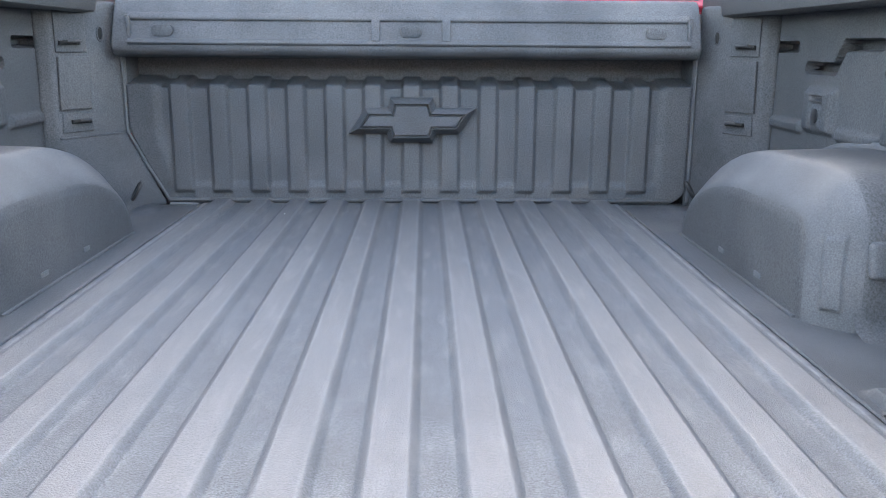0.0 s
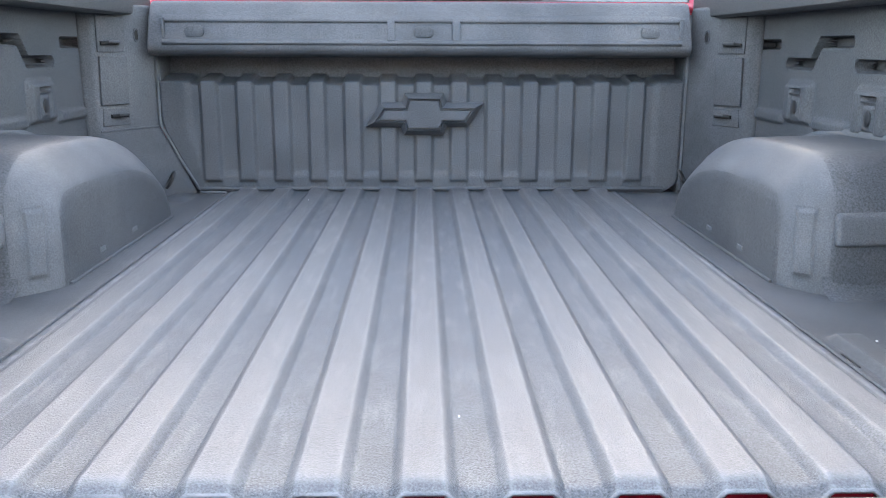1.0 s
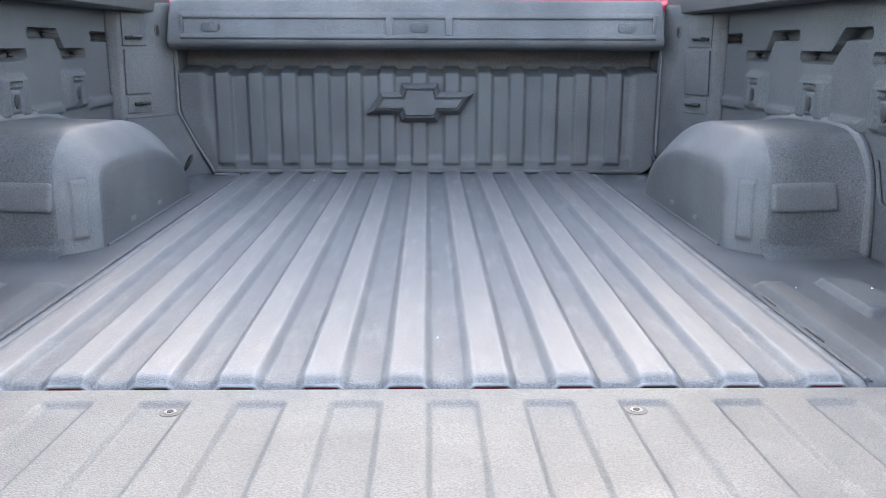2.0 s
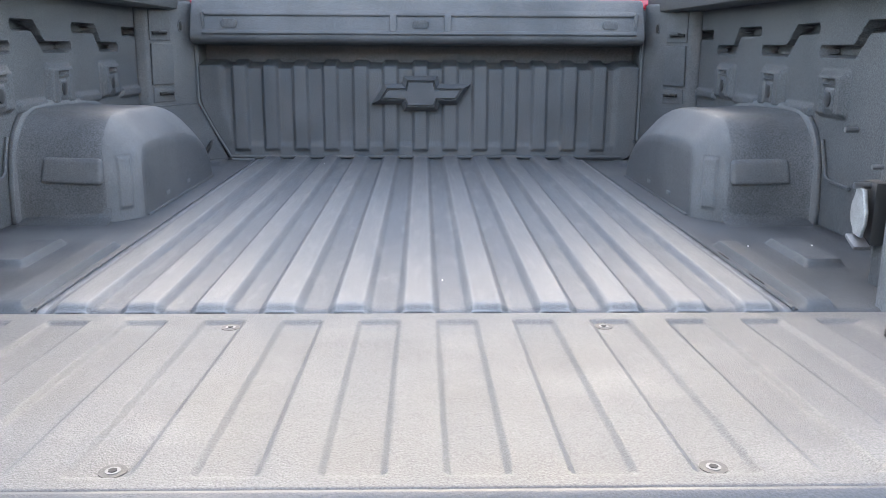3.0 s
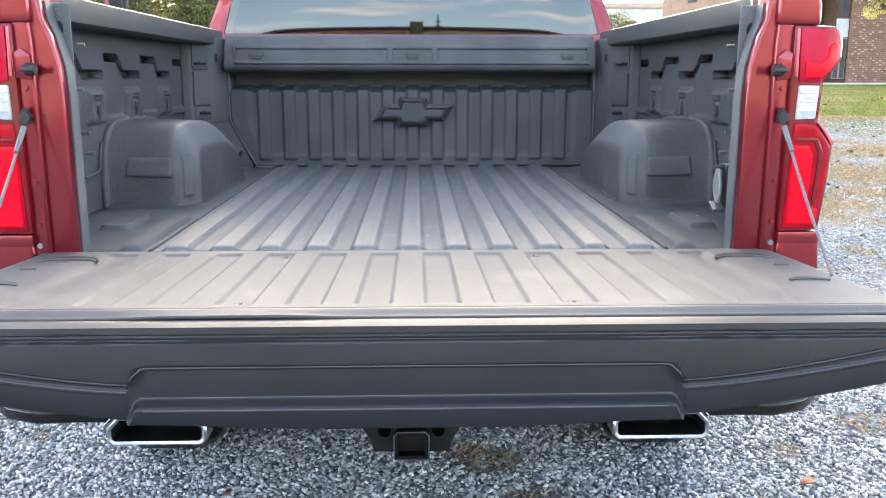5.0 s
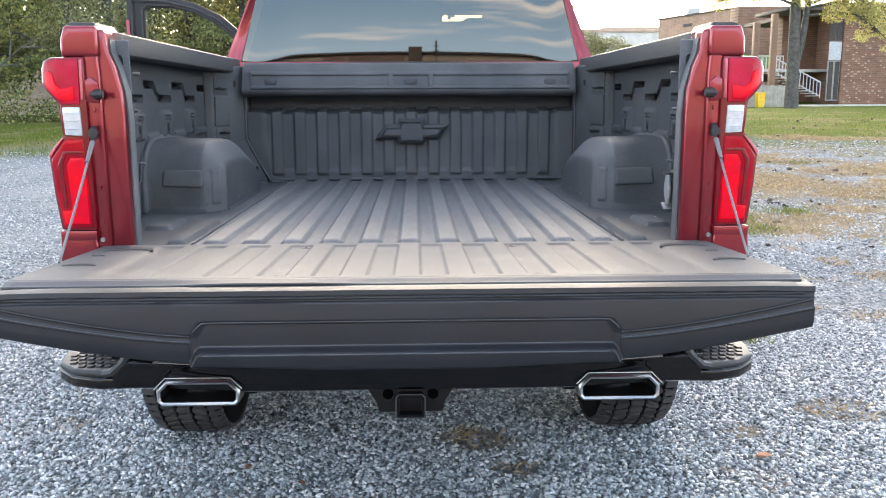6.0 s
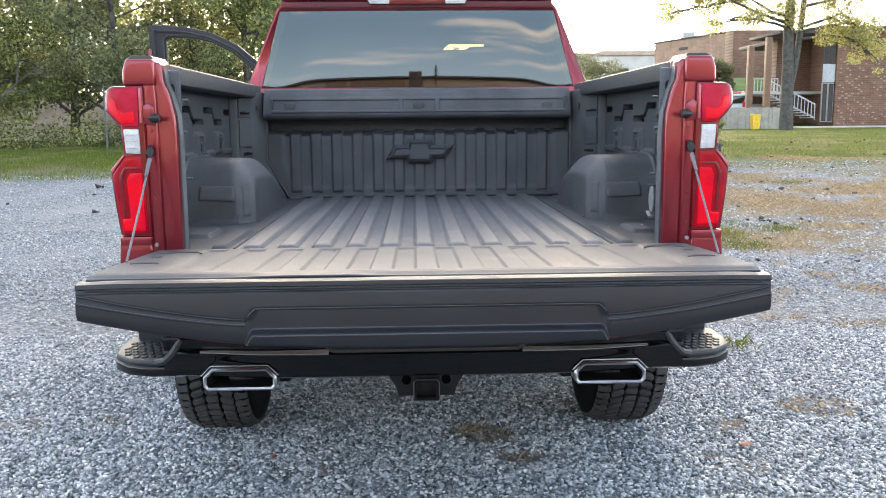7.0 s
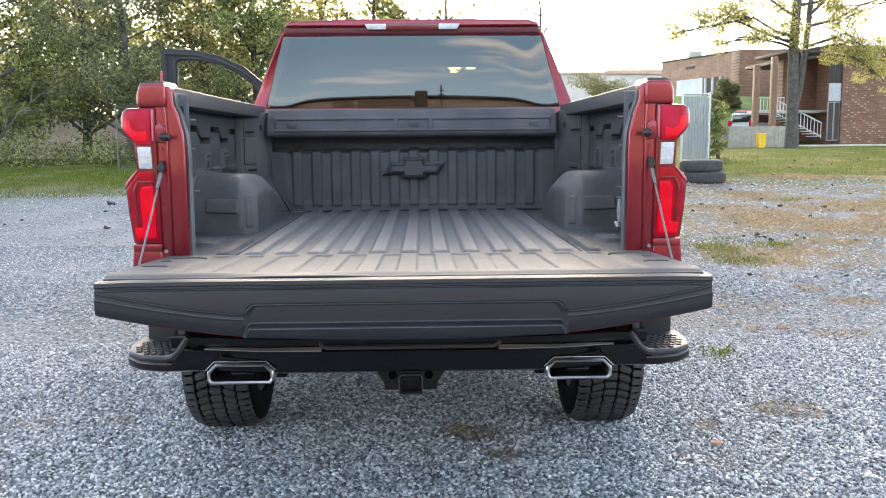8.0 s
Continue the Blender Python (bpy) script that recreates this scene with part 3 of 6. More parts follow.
    part("bed_side_plug", prism([(s * (0.737 + 0.0075 * math.cos(a)), 1.437 + 0.015 * math.sin(a)) for a in lin(0, 2 * math.pi, 17)[:-1]], 'xz', 0.0165, 0.022), DARK_VOID, rp)
    st = part("tailgate_striker", tube([(s * 0.778, -0.056, 1.352), (s * 0.776, -0.088, 1.352), (s * 0.766, -0.094, 1.352), (s * 0.750, -0.094, 1.352)], 0.006, 10), BLACK_PLASTIC, truck, "black striker post")
    part("striker_collar", joined(tube([(s * 0.753, -0.094, 1.352), (s * 0.747, -0.094, 1.352)], 0.0095, 12), tube([(s * 0.772, -0.062, 1.352), (s * 0.768, -0.078, 1.352)], 0.022, 12, taper=[0.015, 0.010])), BLACK_PLASTIC, st)
    part("striker_plate", prism([(s * 0.768, 1.33), (s * 0.806, 1.335), (s * 0.806, 1.385), (s * 0.785, 1.395), (s * 0.768, 1.38)], 'xz', -0.066, -0.05, 0.004), RED_PAINT, st)
    for z in (1.315, 1.12, 1.03, 0.985):
        part("screw", tube([(s * 0.785, -0.050, z), (s * 0.785, -0.064, z)], 0.006, 8), RED_PAINT if z > 1.0 else STEEL, jm)

    # -- tailgate cable --
    c0, c1 = Vector((s * 0.782, -0.075, 1.252)), Vector((s * 0.772, -0.365, 0.984))
    cab = part("tailgate_cable", tube([tuple(c0.lerp(c1, t) + Vector((0, 0, -0.006 * math.sin(math.pi * t)))) for t in lin(0.16, 1.0, 12)], 0.0030, 8), CABLE, truck, "grey coated steel tailgate cable")
    part("cable_sleeve", tube([tuple(c0.lerp(c1, 0.06)), tuple(c0.lerp(c1, 0.10)), tuple(c0.lerp(c1, 0.23))], 0.007, 8, taper=[0.0065, 0.006, 0.0045]), CABLE, cab)
    part("cable_eye", tube([(c0.x + 0.006 * s, -0.058, 1.256), (c0.x, -0.088, 1.256)], 0.011, 12), BLACK_PLASTIC, cab)
    part("cable_clip", prism([(c0.y - 0.012, 1.240), (c0.y - 0.012, 1.268), (c0.y + 0.005, 1.276), (c0.y + 0.012, 1.244)], 'yz', c0.x - 0.008, c0.x + 0.006, 0.003), BLACK_PLASTIC, cab)

    # -- bed rail cap --
    rail = [(s * 0.800, 1.464), (s * 0.798, 1.520), (s * 0.806, 1.523), (s * 0.875, 1.527), (s * 0.893, 1.520), (s * 0.896, 1.50), (s * 0.89, 1.48), (s * 0.82, 1.458)]
    part("bed_rail", prism(rail, 'xz', 0.10, 1.84, 0.004), RAIL_CAP, truck, "dark textured bed rail cap")
    part("bed_rail_flange", prism([(s * 0.820, 1.484), (s * 0.910, 1.484), (s * 0.910, 1.462), (s * 0.820, 1.462)], 'xz', 0.19, 1.70, 0.003), LINER, truck)

    # -- outer bed side with its wheel arch --
    side = [(0.34, 0.80), (0.34, 1.505), (1.86, 1.505), (1.86, 0.62), (1.66, 0.62)]
    side += [(1.13 + 0.50 * math.cos(radians(a)), 0.44 + 0.50 * math.sin(radians(a))) for a in lin(20, 160, 15)]
    side += [(0.50, 0.72), (0.36, 0.76)]
    part("bed_side_panel", prism(side, 'yz', s * 0.954, s * 0.968, 0.006, 3), RED_PAINT, truck)
    part("bed_side_panel", box(s * 0.864, s * 0.904, 0.10, 0.162, 0.90, 1.505, 0.01, 3), RED_PAINT, truck)
    arc = [(1.13 + 0.515 * math.cos(radians(a)), 0.44 + 0.515 * math.sin(radians(a))) for a in lin(15, 165, 20)]
    part("wheel_arch_lip", tube([(s * 0.965, y, z) for y, z in arc], 0.018, 8), BLACK_PLASTIC, truck)

    # -- tail lamp, its lenses curving round the corner --
    def lens(name, pts, back, out, mat, parent, label="", bev=0.004):
        """A lens drawn as (x, z), from back to out, bent round the body corner."""
        bm = prism([(s * x, z) for x, z in pts], 'xz', out, back, bev, 2)
        bmesh.ops.triangulate(bm, faces=bm.faces[:])
        for _ in range(2):
            long_ = [e for e in bm.edges if e.calc_length() > 0.016]
            bmesh.ops.subdivide_edges(bm, edges=long_, cuts=1)
            bmesh.ops.triangulate(bm, faces=[f for f in bm.faces if len(f.verts) > 3])
        for v in bm.verts:
            v.co.x *= 1 + 0.022 * smooth(0.800, 0.890, abs(v.co.x))
            v.co.y += 6.0 * max(0.0, abs(v.co.x) - 0.852) ** 2 + 0.05 * max(0.0, v.co.z - 1.30)
        return part(name, bm, mat, parent, label, angle=50)
    lamp = lens("tail_lamp", [(0.800, 1.444), (0.872, 1.442), (0.888, 1.434), (0.896, 1.416), (0.896, 1.376), (0.857, 1.331), (0.852, 1.250), (0.886, 1.204), (0.889, 1.190), (0.881, 1.100), (0.870, 1.012), (0.794, 1.010)],
                0.14, -0.070, LENS_DEEP, truck, "red tail lamp with white reversing lens", 0.006)
    lens("upper_lens", [(0.812, 1.438), (0.868, 1.436), (0.882, 1.428), (0.889, 1.412), (0.889, 1.378), (0.853, 1.336), (0.850, 1.328), (0.812, 1.328)], -0.060, -0.0745, LENS_RED, lamp)
    lens("light_guide", [(0.822, 1.336), (0.850, 1.337), (0.880, 1.372), (0.880, 1.402), (0.872, 1.410), (0.862, 1.402), (0.858, 1.378), (0.846, 1.366), (0.822, 1.372)], -0.065, -0.0775, LENS_BRIGHT, lamp, "", 0.002)
    lens("upper_edge", [(0.803, 1.338), (0.809, 1.338), (0.809, 1.436), (0.803, 1.438)], -0.060, -0.0765, LENS_PINK, lamp, "", 0.001)
    lens("reversing_lens", [(0.814, 1.321), (0.848, 1.321), (0.845, 1.252), (0.811, 1.250)], -0.060, -0.0755, LENS_CLEAR, lamp, "clear white reversing lens", 0.003)
    for z0 in (1.266, 1.286, 1.304):
        lens("reversing_lens_rib", [(0.816, z0), (0.844, z0), (0.844, z0 + 0.004), (0.816, z0 + 0.004)], -0.065, -0.0775, LENS_CLEAR, lamp, "", 0.001)
    lens("side_marker_edge", [(0.849, 1.244), (0.853, 1.244), (0.885, 1.205), (0.886, 1.196), (0.881, 1.196)], -0.060, -0.0755, LENS_PINK, lamp, "", 0.001)
    lens("lower_lens", [(0.810, 1.242), (0.846, 1.242), (0.877, 1.198), (0.881, 1.186), (0.873, 1.100), (0.862, 1.018), (0.802, 1.018)], -0.060, -0.0745, LENS_LOW, lamp)
    lens("brake_light_guide", [(0.808, 1.028), (0.858, 1.028), (0.862, 1.062), (0.842, 1.064), (0.846, 1.176), (0.838, 1.196), (0.811, 1.196)], -0.065, -0.0785, LENS_BRIGHT, lamp, "", 0.003)
    lens("light_guide_groove", [(0.850, 1.068), (0.858, 1.068), (0.864, 1.180), (0.852, 1.212), (0.814, 1.212), (0.814, 1.204), (0.846, 1.204), (0.855, 1.178)], -0.065, -0.0757, LENS_DEEP, lamp, "", 0.001)
    # painted corners above and below the lamp
    part("bed_corner_cap", prism([(s * 0.765, 1.443), (s * 0.856, 1.443), (s * 0.856, 1.484), (s * 0.844, 1.520), (s * 0.826, 1.519), (s * 0.765, 1.519)], 'xz', -0.062, 0.10, 0.010, 3), RED_PAINT, truck)
    part("bed_corner_top", prism([(s * 0.768, 1.517), (s * 0.828, 1.517), (s * 0.845, 1.510), (s * 0.852, 1.518), (s * 0.83, 1.528), (s * 0.775, 1.528)], 'xz', -0.045, 0.10, 0.003), RAIL_CAP, truck)
    part("bed_corner_lower", prism([(s * 0.790, 0.905), (s * 0.800, 1.000), (s * 0.890, 1.000), (s * 0.896, 0.92), (s * 0.89, 0.905)], 'xz', -0.066, 0.10, 0.010, 3), RED_PAINT, truck)
    part("bed_corner_ledge", box(s * 0.794, s * 0.886, -0.074, 0.0, 0.985, 1.010, 0.004), RED_PAINT, truck)

# -- chrome hook latch hanging at the rear post --
ltc = part("tie_down_latch", prism([(0.126, 1.124), (0.150, 1.126), (0.152, 1.114), (0.160, 1.098), (0.162, 1.080), (0.157, 1.064), (0.148, 1.053), (0.146, 1.046), (0.122, 1.043), (0.120, 1.052), (0.114, 1.066), (0.113, 1.086), (0.121, 1.106)], 'yz', 0.728, 0.736, 0.004, 3), DULL_METAL, truck, "bright metal tie-down latch", angle=20)
part("latch_bracket", box(0.746, 0.79, 0.120, 0.165, 1.03, 1.135, 0.004), BLACK_PLASTIC, ltc)
part("latch_tongue", prism([(0.114, 1.024), (0.146, 1.040), (0.146, 1.047), (0.112, 1.031)], 'yz', 0.716, 0.745, 0.003), STEEL, ltc)
part("latch_pivot", tube([(0.720, 0.142, 1.128), (0.785, 0.142, 1.128)], 0.005, 10), CHROME, ltc)

# -- headboard --
def head_edge(z):
    """Left and right edge of the headboard at a height: the left one slants in towards the floor, the right one is straight."""
    left = -0.760 + 0.100 * max(0.0, 1.155 - z) / 0.190
    right = 0.757 - 0.030 * max(0.0, (1.000 - z) / 0.035) ** 2 if z < 1.0 else 0.757
    return left, right


def head_at(u, z):
    lo, hi = head_edge(z)
    x = u if abs(u) < 0.655 else (lo + (u + 0.76) * (-0.655 - lo) / 0.105 if u < 0 else 0.655 + (u - 0.655) * (hi - 0.655) / 0.105)
    r = rib(x, 0.0190, 0.0120, PITCH, 6)
    r *= 1 - smooth(0.655, 0.665, abs(x))
    foot, valley, crown, recess = 1.743, 1.750, 1.7365, 1.838
    side = smooth(0.668, 0.690, abs(x))
    slant = smooth(0.075, 0.060, x - lo) if x < 0 else side
    v = valley + (crown + 0.004 - valley) * max(side, slant)
    v = v + (foot - v) * smooth(1.024, 1.002, z) * (1 - side)
    c = crown + (foot + 0.003 - crown) * smooth(0.998, 0.986, z)
    y = v + (c - v) * r
    top = 1.268 + 0.010 * max(r, side)
    y += (recess - y) * smooth(top, top + 0.024, z)
    return (x, y, z)


hx = sorted({round(k * PITCH + s * o, 5) for k in range(-6, 7) for s in (-1, 1) for o in (0.0, 0.015, 0.0190, 0.0215, 0.0240, 0.0265, 0.029, 0.031, 0.036, 0.043, 0.050)} | {s * v for s in (-1, 1) for v in lin(0.655, 0.76, 15)})
hx = [x for x in hx if abs(x) <= 0.76]
hz = [0.950, 0.968, 0.976, 0.982, 0.986, 0.989, 0.992, 0.995, 0.998, 1.002, 1.007, 1.013, 1.019, 1.024, 1.030] + lin(1.06, 1.25, 6) + lin(1.262, 1.308, 22) + [1.33] + [1.35, 1.40]
head = part("headboard", sheet(head_at, hx, hz), LINER_WALL, truck, "ribbed grey headboard with raised emblem", angle=60)
solid(head, 0.012, 1.0)
part("headboard_backing", box(-0.785, 0.785, 1.856, 1.866, 0.95, 1.42, 0.002), LINER, head)
for s in (-1, 1):
    part("headboard_return", box(s * 0.755, s * 0.772, 1.742, 1.856, 0.95 if s > 0 else 1.15, 1.40, 0.002), LINER, head)
for s in (-1, 1):
    part("floor_front_flange", box(s * 0.555, s * 0.80, 1.712, 1.82, 0.90, 0.9565, 0.002), LINER, head)
part("sealer_bead", tube([(-0.655, 1.716, 0.962), (-0.632, 1.712, 0.963), (-0.605, 1.715, 0.962), (-0.578, 1.709, 0.962)], 0.0042, 6), LINER_EDGE, head, "pale smear of seam sealer")
part("headboard_foot", tube([(x, 1.739, 0.969) for x in lin(-0.66, 0.71, 12)], 0.006, 8), LINER, head)
prof = [(1.862, 1.503), (1.755, 1.503), (1.735, 1.500), (1.722, 1.493), (1.700, 1.462), (1.672, 1.396), (1.667, 1.380), (1.669, 1.368), (1.680, 1.357), (1.700, 1.352), (1.775, 1.350), (1.862, 1.350)]
header = part("headboard_header", prism(prof, 'yz', -0.764, 0.752, 0.006, 3), LINER, truck, "boxed upper header of the headboard")


part("header_lip", prism([(1.710, 1.444), (1.688, 1.444), (1.686, 1.449), (1.690, 1.456), (1.710, 1.470)], 'yz', -0.722, 0.722, 0.0025), LINER, header)
part("header_lip", prism([(1.700, 1.380), (1.666, 1.382), (1.662, 1.388), (1.667, 1.396), (1.700, 1.406)], 'yz', -0.722, 0.722, 0.003), LINER, header)
for s in (-1, 1):
    part("header_lip", prism([(s * 0.712, 1.39), (s * 0.722, 1.39), (s * 0.728, 1.456), (s * 0.718, 1.456)], 'xz', 1.674, 1.71, 0.003), LINER, header)
    part("header_tab", prism([(1.664, 1.395), (1.70, 1.395), (1.71, 1.452), (1.687, 1.452)], 'yz', s * 0.080, s * 0.102, 0.003), LINER, header)
for x in (-0.634, 0.0, 0.634):
    ov = [(x + math.copysign(0.014, math.cos(a)) + 0.013 * math.cos(a), 1.4185 + 0.015 * math.sin(a)) for a in lin(0.001, 2 * math.pi + 0.001, 25)[:-1]]
    part("oval_plug", prism(ov, 'xz', 1.672, 1.70, 0.003), LINER, header)
emb = [(-0.169, 1.153), (-0.122, 1.222), (-0.063, 1.222), (-0.056, 1.249), (0.058, 1.249), (0.065, 1.222), (0.174, 1.222), (0.128, 1.153), (0.067, 1.153), (0.058, 1.130), (-0.058, 1.130), (-0.066, 1.153)]
e_in, e_face, e_flat, e_top = inset(emb, 0.0145), inset(emb, 0.0165), inset(emb, 0.0200), inset(emb, 0.0220)
rings = [[(x, 1.756, z) for x, z in emb], [(x, 1.726, z) for x, z in emb], [(x, 1.706, z) for x, z in e_in], [(x, 1.7170, z) for x, z in e_face], [(x, 1.7170, z) for x, z in e_flat], [(x, 1.7070, z) for x, z in e_top]]
part("emblem", loft(rings), LINER, head, "raised cross-shaped emblem")

# -- tailgate, lowered --
def tg_z(y):
    return 0.9655 - 0.0435 * y


def tg_band(x):
    """Raised bands of the liner, 0 between them and 1 on top."""
    return rib(x, 0.0225, 0.0100, 0.1096, 5)


def tg_at(x, y):
    e = smooth(-0.072, -0.084, y) * smooth(-0.562, -0.552, y)
    z = tg_z(y) - 0.0055 * (1 - tg_band(x)) * e * smooth(0.640, 0.625, abs(x))
    gap = 0.0008 + 0.0034 * smooth(-0.48, -0.34, x) * smooth(-0.06, -0.20, x)
    z -= (0.0095 - gap) * smooth(-0.578, -0.614, y) ** 1.5 + 0.004 * smooth(-0.045, -0.028, y) ** 2
    return (x, y, z)


tgx = sorted({round(k * 0.1096 + s * o, 5) for k in range(-5, 6) for s in (-1, 1) for o in (0.0, 0.018, 0.0215, 0.0230, 0.0245, 0.0260, 0.0275, 0.0290, 0.0305, 0.0325, 0.037)} | {s * v for s in (-1, 1) for v in (0.60, 0.625, 0.632, 0.64, 0.66, 0.72, 0.76, 0.776, 0.782)})
LIP_Y = [-0.586, -0.590, -0.594, -0.598, -0.602, -0.606, -0.610, -0.613]
tgy = [-0.028, -0.032, -0.037, -0.045, -0.06, -0.070, -0.074, -0.078, -0.082, -0.086, -0.12] + lin(-0.18, -0.50, 6) + [-0.54, -0.550, -0.554, -0.558, -0.562, -0.568, -0.574, -0.580, -0.586]
tg = part("tailgate", sheet(tg_at, tgx, tgy), TAILGATE_LINER, truck, "lowered tailgate with dusty ribbed liner")
solid(tg, 0.006)
tg_lip = part("tailgate_lip", sheet(tg_at, lin(-0.782, 0.782, 81), LIP_Y), LIP, tg, "rolled liner edge coloured darker as if shaded")
solid(tg_lip, 0.006, -1.0 if tg_lip.data.polygons[0].normal.z > 0 else 1.0)


def cap_bottom(x):
    a = abs(x)
    return 0.824 + 0.010 * smooth(0.1, 0.45, a) + 0.062 * max(0.0, (a - 0.40) / 0.4) ** 1.35


def cap_top(x):
    return 0.9815 - 0.002 * smooth(0.70, 0.80, abs(x))


def cap_face(x, v):
    """The end cap: v runs from the inner top edge over the lip and down the face."""
    a = abs(x)
    zt, zb = cap_top(x), cap_bottom(x)
    if v < 0:
        return (x, -0.6165 - 0.0265 * (1 + v), zt - 0.003 * (1 + v) ** 3)
    z = zt - 0.003 - (zt - 0.003 - zb) * v
    y = -0.645 - 0.007 * math.sin(min(1, v * 1.6) * math.pi / 2) + 0.020 * max(0.0, v - 0.75) ** 2 * 16 * 0.25
    y += 0.005 * (1 - smooth(0.004, 0.007, abs(z - (zt - 0.020))))
    top = 0.9175
    inside = smooth(0.424, 0.398, a + 0.6 * max(0.0, z - 0.889)) * smooth(top + 0.004, top - 0.004, z)
    y += 0.008 * inside
    shelf = smooth(0.408, 0.396, a + 0.5 * max(0, 0.866 - z) * -1) * smooth(0.870, 0.856, z)
    y -= 0.021 * shelf
    if a > 0.415:
        q = ((a - 0.415) / 0.385)
        l1, l2 = 0.892 + 0.062 * q ** 1.4, 0.881 + 0.057 * q ** 1.4
        y += 0.006 * smooth(l1 + 0.003, l1 - 0.003, z) - 0.004 * smooth(l2 + 0.003, l2 - 0.003, z)
    return (x, y, z)


cx = sorted(set([round(v, 4) for v in lin(-0.795, 0.795, 161)] + [round(s * v, 4) for s in (-1, 1) for v in lin(0.382, 0.432, 26)] + [s * v for s in (-1, 1) for v in (0.793, 0.788)]))
cv = [-1, -0.6, -0.3, 0.0] + lin(0.02, 0.86, 72) + [0.89, 0.92, 0.95, 0.975, 1.0]
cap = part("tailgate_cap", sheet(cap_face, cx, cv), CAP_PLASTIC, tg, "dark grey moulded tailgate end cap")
solid(cap, 0.010)
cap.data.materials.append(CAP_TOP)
# Upward strip of the cap takes the painted sheen colour
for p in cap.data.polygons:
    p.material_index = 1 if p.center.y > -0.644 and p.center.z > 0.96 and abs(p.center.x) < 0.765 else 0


def on_cap(x, z, out=0.001):
    zt, zb = cap_top(x) - 0.003, cap_bottom(x)
    p = cap_face(x, (zt - z) / (zt - zb))
    return (p[0], p[1] - out, p[2])


line_c = [(-0.418, 0.889), (-0.408, 0.904), (-0.394, 0.9165)] + [(x, 0.9175) for x in lin(-0.38, 0.38, 25)] + [(0.394, 0.9165), (0.408, 0.904), (0.418, 0.889)]


def ridge(line, out=0.001):
    """A raised moulding line coloured as a highlight, with the crease's shade as a dark strip below it."""
    part("cap_ridge", tube([on_cap(x, z, out) for x, z in line], 0.0015, 6), RIDGE, tg)
    part("cap_crease_shade", tube([on_cap(x, z - 0.0032, out - 0.001) for x, z in line], 0.0019, 6), DARK_VOID, tg)


ridge(line_c)
# Pale strips paint the light along the shelf edges
part("shelf_edge", tube([on_cap(x, 0.8565, 0.0005) for x in lin(-0.39, 0.39, 25)], 0.0014, 6), RIDGE, tg)
part("shelf_edge", tube([on_cap(x, 0.8690, 0.0) for x in lin(-0.40, 0.40, 25)], 0.0012, 6), RIDGE, tg)
ridge([(x, 0.9635) for x in lin(-0.775, 0.775, 45)], 0.0)
for s in (-1, 1):
    for a0, k in ((0.892, 0.062), (0.880, 0.057)):
        ridge([(s * x, a0 + k * ((x - 0.415) / 0.385) ** 1.4) for x in lin(0.418, 0.79, 16)])
# red outer skin, now underneath
skin = sheet(lambda x, y: (x, y, cap_bottom(x) - 0.006 + (y + 0.63) * 0.05), lin(-0.793, 0.793, 41), lin(-0.629, -0.035, 8))
solid(part("outer_skin", skin, RED_PAINT, tg, "red outer tailgate skin"), 0.004, 1.0)
for s in (-1, 1):
    part("tailgate_side", prism([(-0.03, 0.962), (-0.03, 0.88), (-0.622, 0.890), (-0.641, 0.970), (-0.607, 0.980)], 'yz', s * 0.772, s * 0.797, 0.003), CAP_PLASTIC, tg)

    def crescent(cx0, cy0, w, d, s=s):
        up = [(s * (cx0 + w * math.cos(a)), cy0 + d * math.sin(a)) for a in lin(0, math.pi, 11)]
        low = [(s * (cx0 + w * 0.92 * math.cos(a)), cy0 + d * 0.55 * math.sin(a)) for a in lin(math.pi, 0, 11)][1:-1]
        return up + low
    for (ax, ay, w, d) in ((0.688, -0.168, 0.060, 0.050), (0.715, -0.402, 0.036, 0.026), (0.728, -0.248, 0.014, 0.008)):
        z = tg_z(ay)
        # Dark crescent laid on the liner paints the shade of a recess
        rec = part("finger_recess_shade", prism(crescent(ax, ay, w, d), 'xy', z - 0.002, z + 0.0016), HITCH_PLATE, tg)
        part("recess_rim", tube([(s * (ax + w * 0.94 * math.cos(a)), ay + d * 0.53 * math.sin(a) - 0.003, tg_z(ay) + 0.0012) for a in lin(0, math.pi, 13)], 0.0022, 6), TAILGATE_LINER, rec)
    for y, bx in ((-0.095, s * 0.262), (-0.540, s * 0.266)):
        z = tg_at(bx, y)[2]
        bo = part("bolt", tube([(bx, y, z - 0.006), (bx, y, z + 0.0016)], 0.0068, 14), BOLT_STEEL, tg, "recessed steel bolt")
        # Dark disc added for the shade in the bolt's recess
        part("bolt_recess_shade", tube([(bx, y, z - 0.003), (bx, y, z + 0.0010)], 0.0125, 18), BLACK_PLASTIC, tg)
        part("bolt_socket", tube([(bx, y, z - 0.003), (bx, y, z + 0.0022)], 0.0042, 6), DARK_VOID, tg)
# Black box added so that the tailgate gaps look shaded
part("tailgate_gap_shade", box(-0.77, 0.77, -0.58, -0.034, 0.90, 0.948, 0.004), DARK_VOID, tg)

# -- bumper --
bz = [(0.706, -0.030), (0.708, -0.124), (0.702, -0.128), (0.672, -0.118), (0.667, -0.126), (0.661, -0.130), (0.655, -0.126), (0.640, -0.123), (0.612, -0.120), (0.590, -0.112), (0.580, -0.090), (0.578, -0.020)]
bump = part("rear_bumper", loft([[(x, y + 0.028 * smooth(0.45, 0.72, abs(x)), z + 0.004 * smooth(0.3, 0.7, abs(x))) for z, y in bz] for x in lin(-0.775, 0.775, 33)]), GLOSS_BLACK, truck, "gloss black rear bumper with corner steps")
for s in (-1, 1):
    chamfer = []
